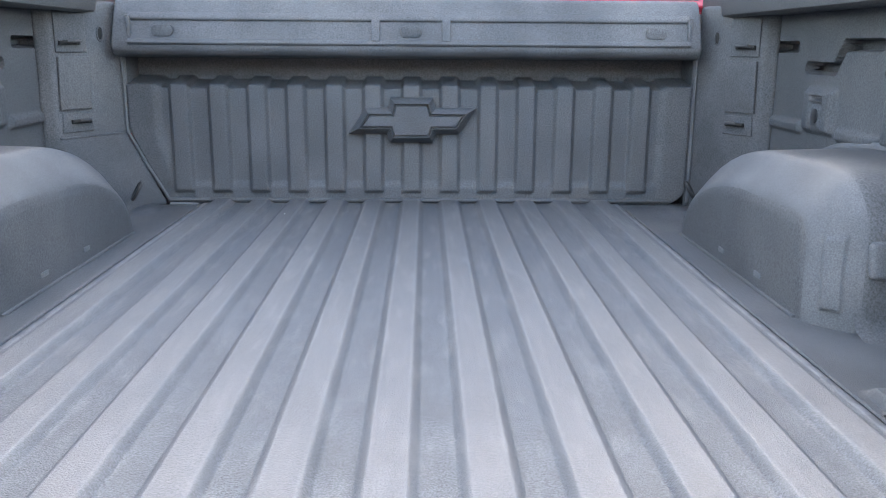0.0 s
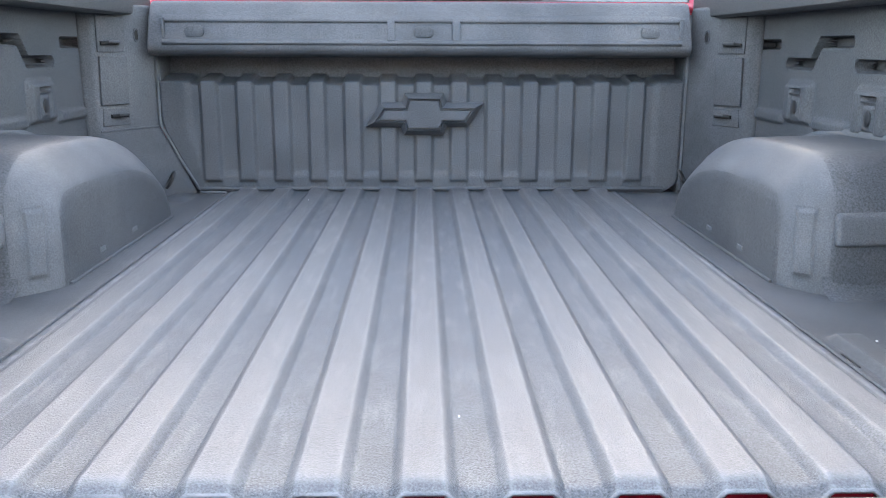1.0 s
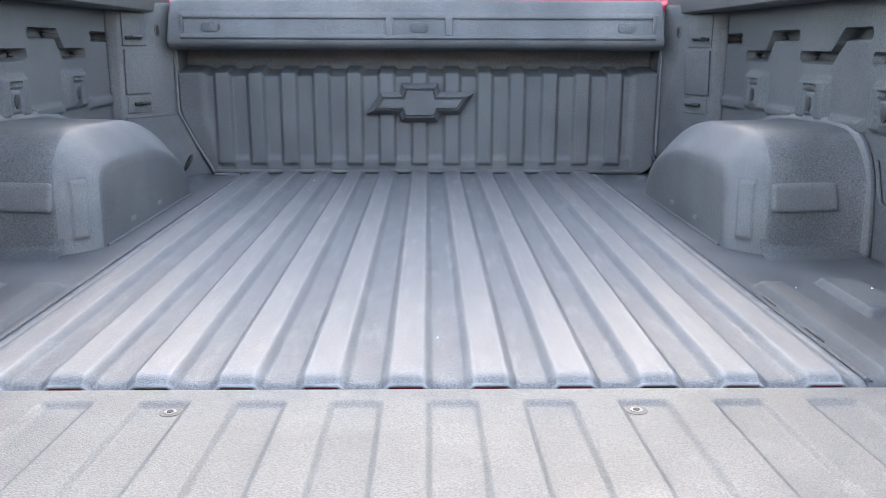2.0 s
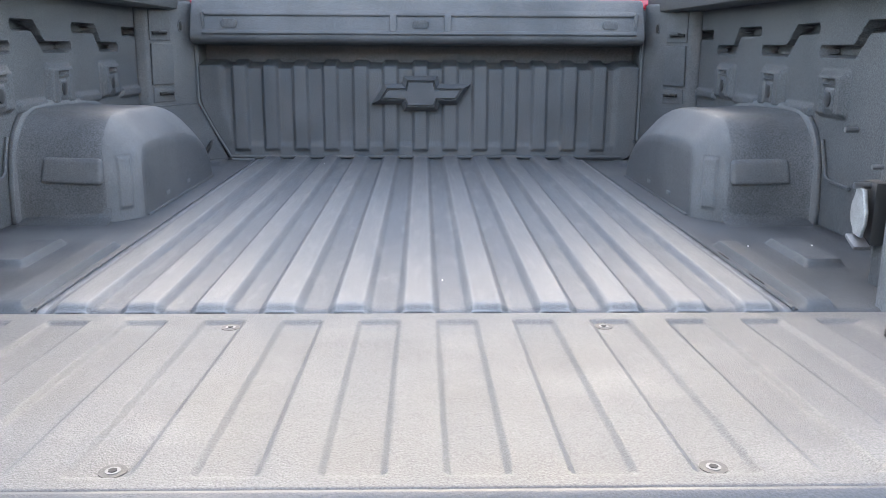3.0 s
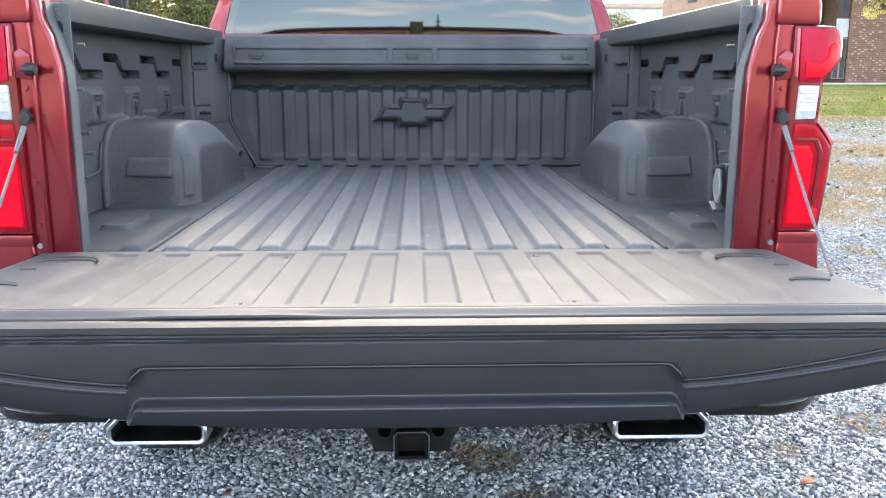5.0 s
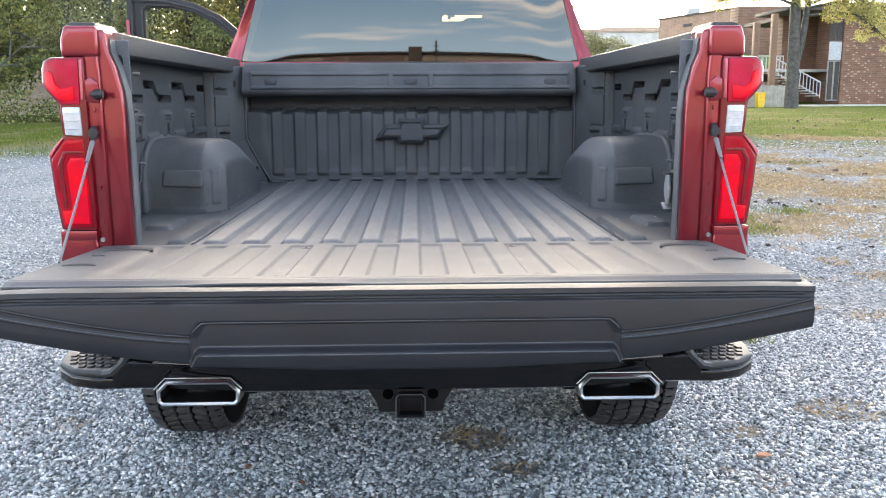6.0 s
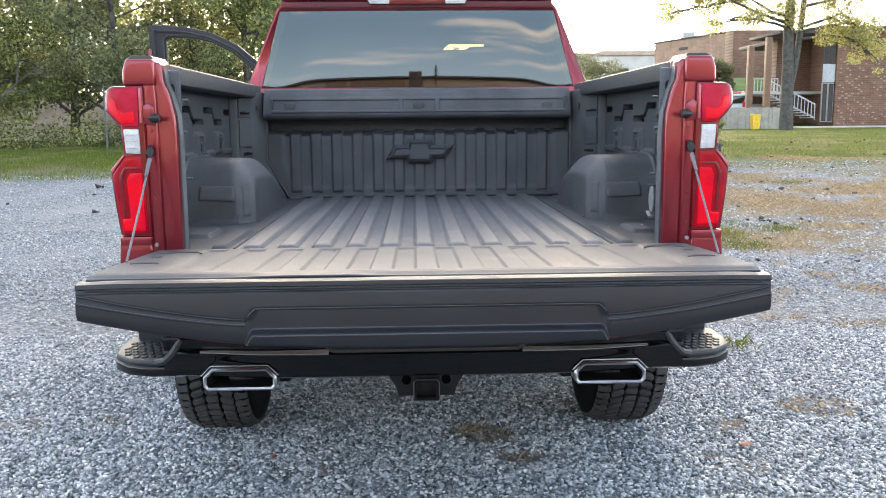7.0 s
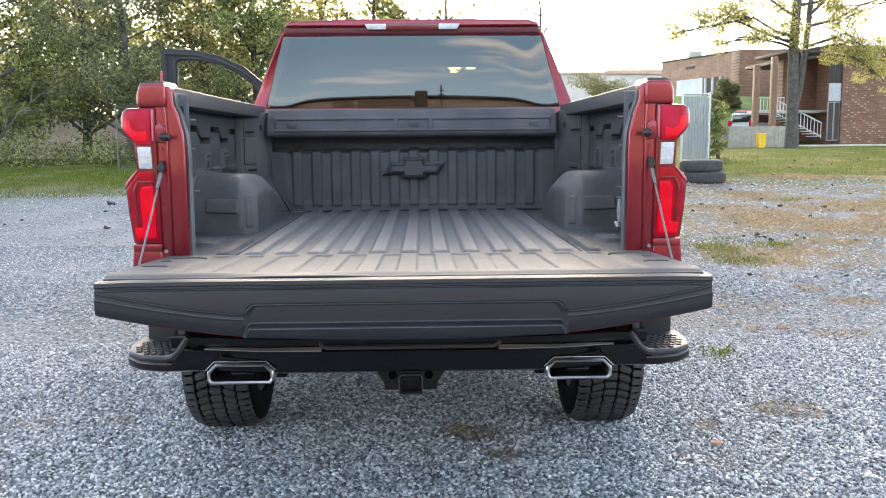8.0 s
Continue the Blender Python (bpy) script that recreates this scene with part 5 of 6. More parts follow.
    bu = n.new("ShaderNodeBump")
    bu.inputs["Distance"].default_value, bu.inputs["Strength"].default_value = 0.02, 0.9
    l.new(calc('ADD', vor.outputs["Distance"], noise_tex(60, 3)), bu.inputs["Height"])
    l.new(bu.outputs["Normal"], b.inputs["Normal"])
    return m


gx = [-900, -400, -200, -100, -60] + lin(-40, 60, 51) + [80, 120, 200, 400, 900]
gy = [-900, -400, -200, -100, -50, -20, -10] + lin(-5, 60, 66) + [64, 70, 80, 90, 100, 120, 160, 250, 400, 900]
ground = part("ground", sheet(lambda x, y: (x, y, ground_z(y)), gx, gy), ground_material())
tagged(ground, "grey gravel lot giving way to patchy grass", "ground", kind="structure")

# loose gravel, one heap of small stones
rng = np.random.default_rng(7)


def island_material(name, stops, rough=0.85):
    m = bpy.data.materials.new(name)
    m.use_nodes = True
    n, l = m.node_tree.nodes, m.node_tree.links
    geo, cr = n.new("ShaderNodeNewGeometry"), n.new("ShaderNodeValToRGB")
    while len(cr.color_ramp.elements) < len(stops):
        cr.color_ramp.elements.new(0.5)
    for e, (p, c) in zip(cr.color_ramp.elements, stops):
        e.position, e.color = p, (*c, 1)
    l.new(geo.outputs["Random Per Island"], cr.inputs["Fac"])
    l.new(cr.outputs["Color"], n["Principled BSDF"].inputs["Base Color"])
    n["Principled BSDF"].inputs["Roughness"].default_value = rough
    return m


def scatter_mesh(name, verts, faces_per, count, nv, mat, smooth_it=False):
    """One mesh of count equal pieces, whose corners are given piece by piece."""
    me = bpy.data.meshes.new(name)
    f = np.asarray(faces_per)
    idx = (np.arange(count)[:, None, None] * nv + f[None]).reshape(-1)
    me.vertices.add(count * nv)
    me.vertices.foreach_set("co", np.asarray(verts, dtype=np.float32).reshape(-1))
    me.loops.add(len(idx))
    me.loops.foreach_set("vertex_index", idx.astype(np.int32))
    me.polygons.add(count * len(f))
    me.polygons.foreach_set("loop_start", np.arange(0, len(idx), f.shape[1], dtype=np.int32))
    me.update(calc_edges=True)
    me.validate()
    me.materials.append(mat)
    return new(name, me)


def spin(count):
    """Random turns, as matrices."""
    q = rng.normal(size=(count, 4))
    q /= np.linalg.norm(q, axis=1)[:, None]
    w, x, y, z = q.T
    return np.stack([np.stack([1 - 2 * (y * y + z * z), 2 * (x * y - z * w), 2 * (x * z + y * w)], 1),
                     np.stack([2 * (x * y + z * w), 1 - 2 * (x * x + z * z), 2 * (y * z - x * w)], 1),
                     np.stack([2 * (x * z - y * w), 2 * (y * z + x * w), 1 - 2 * (x * x + y * y)], 1)], 1)


def stones(count, x0, x1, y0, y1, r0, r1):
    base = np.array([(1, 0, 0), (-1, 0, 0), (0, 1, 0), (0, -1, 0), (0, 0, 1), (0, 0, -1)], float)
    tri = [(0, 2, 4), (2, 1, 4), (1, 3, 4), (3, 0, 4), (2, 0, 5), (1, 2, 5), (3, 1, 5), (0, 3, 5)]
    p = np.stack([rng.uniform(x0, x1, count), rng.uniform(y0, y1, count)], 1)
    r = rng.uniform(r0, r1, count) ** 1.0
    v = base[None] * rng.uniform(0.6, 1.35, (count, 6, 1)) + rng.normal(0, 0.22, (count, 6, 3))
    v = np.einsum('nij,nkj->nki', spin(count), v) * r[:, None, None]
    v[:, :, 2] *= 0.75
    z = np.interp(p[:, 1], G_Y, G_Z) + r * 0.15 + rng.uniform(0, 0.006, count)
    v += np.concatenate([p, z[:, None]], 1)[:, None, :]
    return v, tri


GRAVEL = island_material("crushed_stone", [(0.0, (0.095, 0.106, 0.114)), (0.25, (0.235, 0.256, 0.272)), (0.6, (0.40, 0.426, 0.442)), (0.86, (0.57, 0.59, 0.60)), (1.0, (0.80, 0.80, 0.79))])
GRAVEL_FAR = island_material("dusty_crushed_stone", [(0.0, (0.16, 0.174, 0.187)), (0.5, (0.31, 0.332, 0.348)), (1.0, (0.50, 0.52, 0.53))])
for m_ in (GRAVEL, GRAVEL_FAR):
    m_.node_tree.nodes["Principled BSDF"].inputs["Specular IOR Level"].default_value = 0.12
# straw patches, where few stones show
STRAW = [(1.84, 1.18, 0.18, 0.14), (1.35, 0.96, 0.06, 0.05), (0.24, 0.94, 0.15, 0.11), (0.39, 0.67, 0.10, 0.06), (2.88, 2.74, 0.26, 0.12), (2.45, 2.95, 0.2, 0.09),
         (5.2, 9.1, 0.85, 1.35), (5.7, 8.3, 0.5, 0.6), (6.7, 8.7, 0.9, 0.8), (3.6, 6.2, 0.5, 0.95), (4.3, 6.5, 0.35, 0.4), (7.24, 10.9, 0.6, 0.6), (3.38, 4.36, 0.15, 0.19), (3.5, 3.83, 0.24, 0.2),
         (4.24, 5.5, 0.1, 0.15), (3.3, 4.95, 0.07, 0.17), (1.2, -0.12, 0.2, 0.08), (4.9, 7.1, 0.45, 0.3)]
for _ in range(34):
    sy = rng.uniform(9.0, 17.5)
    STRAW.append((3.2 + rng.random() * (2.5 + 0.75 * sy), sy, rng.uniform(0.3, 1.1), rng.uniform(0.25, 0.8)))
STRAW_C = np.array(STRAW)


def in_straw(p):
    d = ((p[:, None, 0] - STRAW_C[None, :, 0]) / STRAW_C[None, :, 2]) ** 2 + ((p[:, None, 1] - STRAW_C[None, :, 1]) / STRAW_C[None, :, 3]) ** 2
    return d.min(1) < 1.0


sets = [stones(165000, -3.1, 3.3, -0.4, 2.8, 0.0048, 0.0118), stones(52000, -6.5, 6.5, 2.8, 7.5, 0.007, 0.016), stones(20000, -11.0, 11.0, 7.5, 14.0, 0.008, 0.017), stones(30000, 2.6, 12.5, 4.0, 15.5, 0.009, 0.022)]
for v, tri in sets:
    mid = v.mean(1)
    bare = 0.6 * np.clip((mid[:, 0] - 1.8) / 2.0, 0, 1) * np.clip((mid[:, 1] - 3.5) / 5.0, 0, 1)
    v = v[(~in_straw(mid) | (rng.random(len(v)) < 0.2)) & (rng.random(len(v)) > bare)]
    far_set = mid[:, 1].min() > 2.5
    tagged(scatter_mesh("gravel", v, tri, len(v), 6, GRAVEL_FAR if far_set else GRAVEL), "loose blue-grey crushed stone gravel", "gravel", kind="stuff")
CLOD = island_material("dark_clods", [(0.0, (0.02, 0.018, 0.015)), (1.0, (0.07, 0.055, 0.04))])
v1, tri = stones(230, 2.6, 18.0, 6.0, 24.0, 0.018, 0.06)
v2, _ = stones(14, -8.0, -4.0, 9.0, 12.5, 0.03, 0.06)
v3, _ = stones(40, 3.0, 9.0, 4.5, 13.5, 0.022, 0.055)
vv = np.concatenate([v1, v2, v3])
tagged(scatter_mesh("dirt_clod", vv, tri, len(vv), 6, CLOD), "dark clods of dirt on gravel", "dirt", kind="stuff")


def leaf_material(name, stops):
    m = island_material(name, stops, 0.6)
    n, l = m.node_tree.nodes, m.node_tree.links
    b = n["Principled BSDF"]
    tr, mx = n.new("ShaderNodeBsdfTranslucent"), n.new("ShaderNodeMixShader")
    src = b.inputs["Base Color"].links[0].from_socket
    l.new(src, tr.inputs["Color"])
    mx.inputs["Fac"].default_value = 0.5
    l.new(b.outputs["BSDF"], mx.inputs[1])
    l.new(tr.outputs["BSDF"], mx.inputs[2])
    l.new(mx.outputs["Shader"], n["Material Output"].inputs["Surface"])
    return m


def blades(count, places, h0, h1, width, lean=0.5):
    """Two-triangle grass blades, bent a little."""
    p = places
    a = rng.uniform(0, 2 * np.pi, count)
    h = rng.uniform(h0, h1, count)
    d = np.stack([np.cos(a), np.sin(a), np.zeros(count)], 1)
    s = np.stack([-np.sin(a), np.cos(a), np.zeros(count)], 1) * width
    z = np.interp(p[:, 1], G_Y, G_Z)
    o = np.concatenate([p, z[:, None]], 1)
    k = rng.uniform(0.1, lean, count)[:, None]
    up = np.array([0, 0, 1.0])
    v = np.stack([o - s, o + s, o + s * 0.6 + d * k * h[:, None] * 0.4 + up * h[:, None] * 0.6, o + d * k * h[:, None] + up * h[:, None]], 1)
    return v, [(0, 1, 2), (0, 2, 3)]


GRASS = leaf_material("grass_blades", [(0.0, (0.060, 0.088, 0.014)), (0.5, (0.118, 0.150, 0.024)), (0.8, (0.19, 0.19, 0.042)), (1.0, (0.28, 0.235, 0.085))])
DRY = leaf_material("dry_grass", [(0.0, (0.15, 0.105, 0.057)), (0.5, (0.31, 0.23, 0.135)), (1.0, (0.47, 0.385, 0.25))])
pl = np.stack([rng.uniform(-22, -2, 26000), 13.2 + rng.exponential(4.5, 26000)], 1)
pr = np.stack([rng.uniform(5, 34, 30000), 16.5 + rng.exponential(7, 30000)], 1)
pp = np.concatenate([pl, pr])
tagged(scatter_mesh("grass", blades(len(pp), pp, 0.02, 0.065, 0.008)[0], [(0, 1, 2), (0, 2, 3)], len(pp), 4, GRASS), "short yellow-green lawn grass", "grass", kind="stuff")


def tufts(centres, per, spread):
    c = np.repeat(np.array(centres), per, 0)
    return c + rng.normal(0, 1, c.shape) * spread


near_c = [(-1.90, 1.14), (-1.75, 1.16), (-1.44, 1.16), (0.25, 0.93), (0.18, 0.98), (0.31, 0.86), (0.39, 0.66), (1.35, 0.96), (1.22, 0.52)]
pt = tufts(near_c, 80, 0.050)
DRY_RUST = leaf_material("rusty_dry_grass", [(0.0, (0.20, 0.145, 0.10)), (0.5, (0.34, 0.255, 0.18)), (1.0, (0.48, 0.39, 0.29))])
tagged(scatter_mesh("dry_grass", blades(len(pt), pt, 0.008, 0.028, 0.0010, 2.0)[0], [(0, 1, 2), (0, 2, 3)], len(pt), 4, DRY_RUST), "dry straw-coloured grass wisps in gravel", "grass", kind="stuff")
pick = rng.choice(len(STRAW), 60000, p=(STRAW_C[:, 2] * STRAW_C[:, 3]) / (STRAW_C[:, 2] * STRAW_C[:, 3]).sum())
ang, rr = rng.uniform(0, 2 * np.pi, 60000), np.sqrt(rng.random(60000)) * rng.uniform(0.7, 1.15, 60000)
pt = np.stack([STRAW_C[pick, 0] + STRAW_C[pick, 2] * rr * np.cos(ang), STRAW_C[pick, 1] + STRAW_C[pick, 3] * rr * np.sin(ang)], 1)
tagged(scatter_mesh("dry_grass", blades(len(pt), pt, 0.012, 0.035, 0.0035, 2.8)[0], [(0, 1, 2), (0, 2, 3)], len(pt), 4, DRY), "patches of flattened straw-coloured grass", "grass", kind="stuff")
green_c = np.array([(3.35, 6.1), (3.42, 6.5), (3.3, 6.8), (3.5, 5.9), (4.1, 6.9), (4.25, 6.95), (6.4, 11.6), (3.25, 5.8), (3.45, 6.9)])
pt = np.concatenate([tufts(green_c, 160, 0.13), tufts([(1.88, 2.28)], 90, 0.06)])
tagged(scatter_mesh("grass", blades(len(pt), pt, 0.02, 0.06, 0.004, 1.2)[0], [(0, 1, 2), (0, 2, 3)], len(pt), 4, GRASS), "small green grass tufts in gravel", "grass", kind="stuff")

# ======== trees ========
BARK = material("tree_bark", (0.055, 0.050, 0.044), 0.9, second=(0.10, 0.092, 0.08), scale=6, fine=40, fine_amount=0.35, bump=0.9, bump_scale=30)


LEAF_GREEN = leaf_material("green_leaves", [(0.0, (0.065, 0.088, 0.035)), (0.5, (0.19, 0.22, 0.08)), (0.85, (0.36, 0.37, 0.135)), (1.0, (0.52, 0.47, 0.19))])
LEAF_OLIVE = leaf_material("olive_leaves", [(0.0, (0.09, 0.10, 0.04)), (0.5, (0.22, 0.22, 0.08)), (0.85, (0.38, 0.35, 0.12)), (1.0, (0.52, 0.43, 0.16))])
LEAF_YELLOW = leaf_material("yellow_leaves", [(0.0, (0.24, 0.22, 0.075)), (0.5, (0.41, 0.37, 0.13)), (1.0, (0.56, 0.49, 0.21))])
LEAF_GREY = leaf_material("dull_grey_green_leaves", [(0.0, (0.085, 0.10, 0.05)), (0.6, (0.185, 0.20, 0.10)), (1.0, (0.34, 0.34, 0.17))])
LEAF_DARK = leaf_material("dark_needles", [(0.0, (0.11, 0.12, 0.06)), (0.6, (0.19, 0.19, 0.09)), (1.0, (0.28, 0.27, 0.12))])


def leaves(centres, radii, count, size):
    c = np.asarray(centres)
    w = np.asarray(radii) ** 2
    pick = rng.choice(len(c), count, p=w / w.sum())
    d = rng.normal(size=(count, 3))
    d /= np.linalg.norm(d, axis=1)[:, None]
    rad = np.asarray(radii)[pick] * rng.uniform(0.15, 1.0, count) ** 0.5
    p = c[pick] + d * rad[:, None] * np.array([1, 1, 0.75])
    s = rng.uniform(0.6, 1.35, count) * size
    base = np.array([(-0.5, 0, 0), (0, -0.32, 0.06), (0.6, 0, 0), (0, 0.32, 0.06)])
    v = np.einsum('nij,kj->nki', spin(count), base) * s[:, None, None] + p[:, None, :]
    return v


def tree(name, label, x, y, height, crown_r, leaf_mat, count, size, low=0.25, trunk_r=0.16, limbs=9, seed=0, group="", lean=(0, 0), squash=1.0, base=None, clump=(0.20, 0.36)):
    r = random.Random(seed)
    z0 = ground_z(y) - 0.1 if base is None else base
    t = thing(name, label, "tree", (x, y, z0), group)
    pts = [(lean[0] * h * h + 0.12 * math.sin(3 * h + seed), lean[1] * h * h + 0.10 * math.cos(2.3 * h + seed), h * height * 0.86) for h in lin(0, 1, 9)]
    tap = [trunk_r * (1.25 if i == 0 else 1) * (1 - 0.9 * i / 8) + 0.012 for i in range(9)]
    bms = [tube(pts, 0.1, 9, tap)]
    centres, radii = [], []
    for k in range(limbs):
        h = low + (0.92 - low) * (k + 0.5) / limbs
        b = Vector(pts[min(8, int(h * 8.6))])
        a = k * 2.4 + r.uniform(-0.5, 0.5)
        ln = crown_r * r.uniform(0.65, 1.1) * (1.0 - 0.5 * max(0, h - 0.45))
        tip = b + Vector((math.cos(a) * ln, math.sin(a) * ln * squash, ln * r.uniform(0.1, 0.55)))
        mid = b.lerp(tip, 0.5) + Vector((r.uniform(-.2, .2), r.uniform(-.2, .2), 0.12 * ln))
        r0 = trunk_r * 0.42 * (1 - 0.6 * h) + 0.012
        bms.append(tube([tuple(b), tuple(mid), tuple(tip)], 0.05, 6, [r0, r0 * 0.6, 0.008]))
        for f in (0.45, 0.75, 1.0):
            q = b.lerp(tip, f) + Vector((r.uniform(-.5, .5), r.uniform(-.5, .5), r.uniform(-.45, .4))) * crown_r * 0.28
            centres.append(tuple(q))
            radii.append(crown_r * r.uniform(*clump))
            if r.random() < 0.6:
                m2 = mid.lerp(q, 0.5)
                bms.append(tube([tuple(mid), tuple(m2), tuple(q)], 0.02, 5, [r0 * 0.4, r0 * 0.25, 0.005]))
    part("trunk", joined(*bms), BARK, t, "grey-brown trunk and limbs")
    v = leaves(centres, radii, count, size)
    ob = scatter_mesh("crown", v, [(0, 1, 2), (0, 2, 3)], count, 4, leaf_mat)
    ob.parent = t
    return t


TREE_KINDS = ((LEAF_GREEN, "leafy green roadside tree with drooping limbs", 19000), (LEAF_OLIVE, "tall olive-green tree turning yellow", 17000),
              (LEAF_GREY, "thinly leaved grey-green tree with bare twigs showing", 13000), (LEAF_YELLOW, "yellowing roadside tree with drooping limbs", 15000))
TREES = [(-20.5, 27, 8.5, 3.4, 0), (-17.2, 29, 10, 3.6, 1), (-14.6, 26, 8.0, 3.0, 0), (-12.2, 28.5, 9.5, 3.2, 2), (-10.0, 26.5, 8.2, 2.8, 2), (-7.9, 29, 9.6, 3.0, 1),
         (-5.7, 27.5, 8.6, 2.7, 0), (-3.8, 31, 9.5, 2.7, 3), (-24, 33, 11, 4.2, 1), (-19, 36, 12, 4.2, 0), (-13.5, 36, 12, 4.0, 1), (-8.5, 36, 11.5, 3.8, 3), (-2.0, 37, 10.5, 2.8, 1), (-28, 28, 9.5, 4.0, 0)]
for i, (x, y, h, cr, k) in enumerate(TREES):
    leaf, words, many = TREE_KINDS[k]
    tree("tree", words, x, y, h, cr, leaf, many if y < 32 else 8000, 0.118 if y < 32 else 0.18, low=0.10, limbs=15, seed=i + 3, group="tree line", clump=(0.13, 0.33))
# undergrowth below the tree line
cen = np.stack([rng.uniform(-32, -2, 230), rng.uniform(23.0, 28, 230), np.zeros(230)], 1)
cen[:, 2] = np.interp(cen[:, 1], G_Y, G_Z) + rng.uniform(0.1, 1.7, 230)
thin = (cen[:, 0] > -13.2) & (cen[:, 0] < -8.4)
cen[thin, 2] = np.interp(cen[thin, 1], G_Y, G_Z) + 0.35 * (cen[thin, 2] - np.interp(cen[thin, 1], G_Y, G_Z))
rad = rng.uniform(0.4, 1.0, 230)
und = scatter_mesh("undergrowth", leaves(cen, rad, 34000, 0.10), [(0, 1, 2), (0, 2, 3)], 34000, 4, LEAF_GREEN)
tagged(und, "tangled green and yellow undergrowth below trees", "bushes", kind="stuff")
cen = np.stack([rng.uniform(-34, 2, 160), rng.uniform(38, 44, 160), rng.uniform(1.0, 7.2, 160)], 1)
bk = scatter_mesh("far_woods", leaves(cen, rng.uniform(1.2, 2.2, 160), 21000, 0.36), [(0, 1, 2), (0, 2, 3)], 21000, 4, LEAF_GREEN)
tagged(bk, "dense green woods behind the tree line", "woods", kind="stuff")

# bare earth bank that shows between the trunks
def bank_at(x, y):
    rise = 2.1 * smooth(31.0, 34.5, y) * smooth(-27.0, -20.0, x) * smooth(-3.0, -8.0, x)
    return (x, y, ground_z(y) - 0.05 + rise * (0.8 + 0.25 * math.sin(1.1 * x) * math.cos(0.7 * x + y)))


earth = part("earth_bank", sheet(bank_at, lin(-27, -3, 49), lin(30.5, 38.5, 17)), material("dry_tan_earth", (0.38, 0.30, 0.23), 0.95, second=(0.52, 0.43, 0.345), scale=1.4, fine=14, fine_amount=0.3, bump=0.6, bump_scale=9))
tagged(earth, "bare tan earth bank behind trees", "bank", kind="structure")
# bare limb that leans out of the undergrowth
limb = thing("fallen_limb", "bare grey limb leaning out of undergrowth", "branch", (-13.6, 23.5, ground_z(23.5) - 0.1))
bms = [tube([(0, 0, 0), (0.6, 0, 0.8), (1.35, 0.1, 1.75), (2.0, 0.2, 2.3), (2.7, 0.3, 2.75)], 0.05, 7, [0.036, 0.033, 0.028, 0.02, 0.01])]
for a, b in (((0.9, 0, 1.2), (1.0, 0, 2.4)), ((1.35, 0.1, 1.75), (2.3, -0.2, 1.7)), ((1.7, 0.1, 2.05), (1.75, 0.1, 3.1)), ((0.5, 0, 0.7), (-0.5, 0.1, 1.7)), ((2.0, 0.2, 2.3), (3.0, 0, 2.2))):
    bms.append(tube([a, tuple(Vector(a).lerp(Vector(b), 0.5) + Vector((0.05, 0.05, 0.08))), b], 0.02, 5, [0.028, 0.018, 0.006]))
part("branch", joined(*bms), BARK, limb)
# lone tree before the brick building: two stems, thin yellow leaves
def lone_tree():
    x, y = 18.85, 40.0
    t = thing("tree", "tall two-stemmed tree with sparse yellow autumn leaves", "tree", (x, y, ground_z(y) - 0.1))
    stem1 = [(0, 0, 0), (-0.02, 0, 1.5), (-0.06, 0, 3.4), (-0.12, 0, 5.2), (-0.02, 0, 7.5), (0.0, 0, 10.5), (0.2, 0, 14)]
    stem2 = [(0.10, 0, 2.3), (0.30, 0, 3.2), (0.47, 0.1, 4.3), (0.60, 0.1, 6.0), (0.76, 0, 9), (1.1, 0, 12)]
    bms = [tube(stem1, 0.3, 12, [0.36, 0.30, 0.28, 0.25, 0.21, 0.16, 0.05]), tube(stem2, 0.2, 10, [0.17, 0.155, 0.15, 0.14, 0.11, 0.05])]
    limbs = [((0.1, 0, 5.0), (-1.6, 0, 5.5), (-3.6, 0.2, 5.6)), ((-0.05, 0, 5.3), (-3.0, 0.2, 6.5), (-6.0, 0.2, 5.9)), ((0.6, 0, 4.6), (2.6, -0.6, 4.6), (4.6, -0.4, 3.2)), ((0.15, 0, 5.6), (-2.0, 0.3, 6.6), (-4.6, 0.2, 6.6)), ((0.2, 0, 6.5), (-1.8, 0, 7.8), (-4.2, 0, 8.6)),
             ((0.65, 0, 5.2), (2.4, -0.3, 5.8), (4.2, -0.2, 4.6)), ((0.62, 0, 5.0), (3.0, 0, 5.4), (5.2, 0.2, 3.9)), ((0.7, 0, 6.2), (3.2, 0, 7.2), (6.0, 0, 7.4)),
             ((0.2, 0, 7.2), (2.2, 0.4, 8.0), (4.5, 0, 9.2)), ((0.2, 0, 8.5), (-1.5, 0, 9.8), (-3.5, 0.3, 10.5)), ((0.72, 0, 6.8), (2.4, 0, 8.2), (3.5, 0, 10))]
    cen, rad = [], []
    r = random.Random(5)
    for a, b, c in limbs:
        w = [Vector(a), Vector(a).lerp(Vector(b), 0.5) + Vector((0, 0, r.uniform(-.25, .3))), Vector(b), Vector(b).lerp(Vector(c), 0.5) + Vector((0, 0, r.uniform(-.3, .3))), Vector(c)]
        bms.append(tube([tuple(p) for p in w], 0.1, 6, [0.085, 0.07, 0.05, 0.035, 0.012]))
        drop = -0.25 if c[0] < 0 else -1.0
        for k in range(12):
            q = Vector(b).lerp(Vector(c), r.uniform(-0.5, 1.12)) + Vector((r.uniform(-.9, .9), r.uniform(-.9, .9), r.uniform(drop, .8)))
            bms.append(tube([tuple(Vector(b).lerp(Vector(c), r.uniform(0.1, 0.8))), tuple(q)], 0.03, 5, [0.03, 0.008]))
            cen.append(tuple(q))
            rad.append(r.uniform(0.25, 0.8))
    part("trunk", joined(*bms), BARK, t, "grey-brown forked trunk")
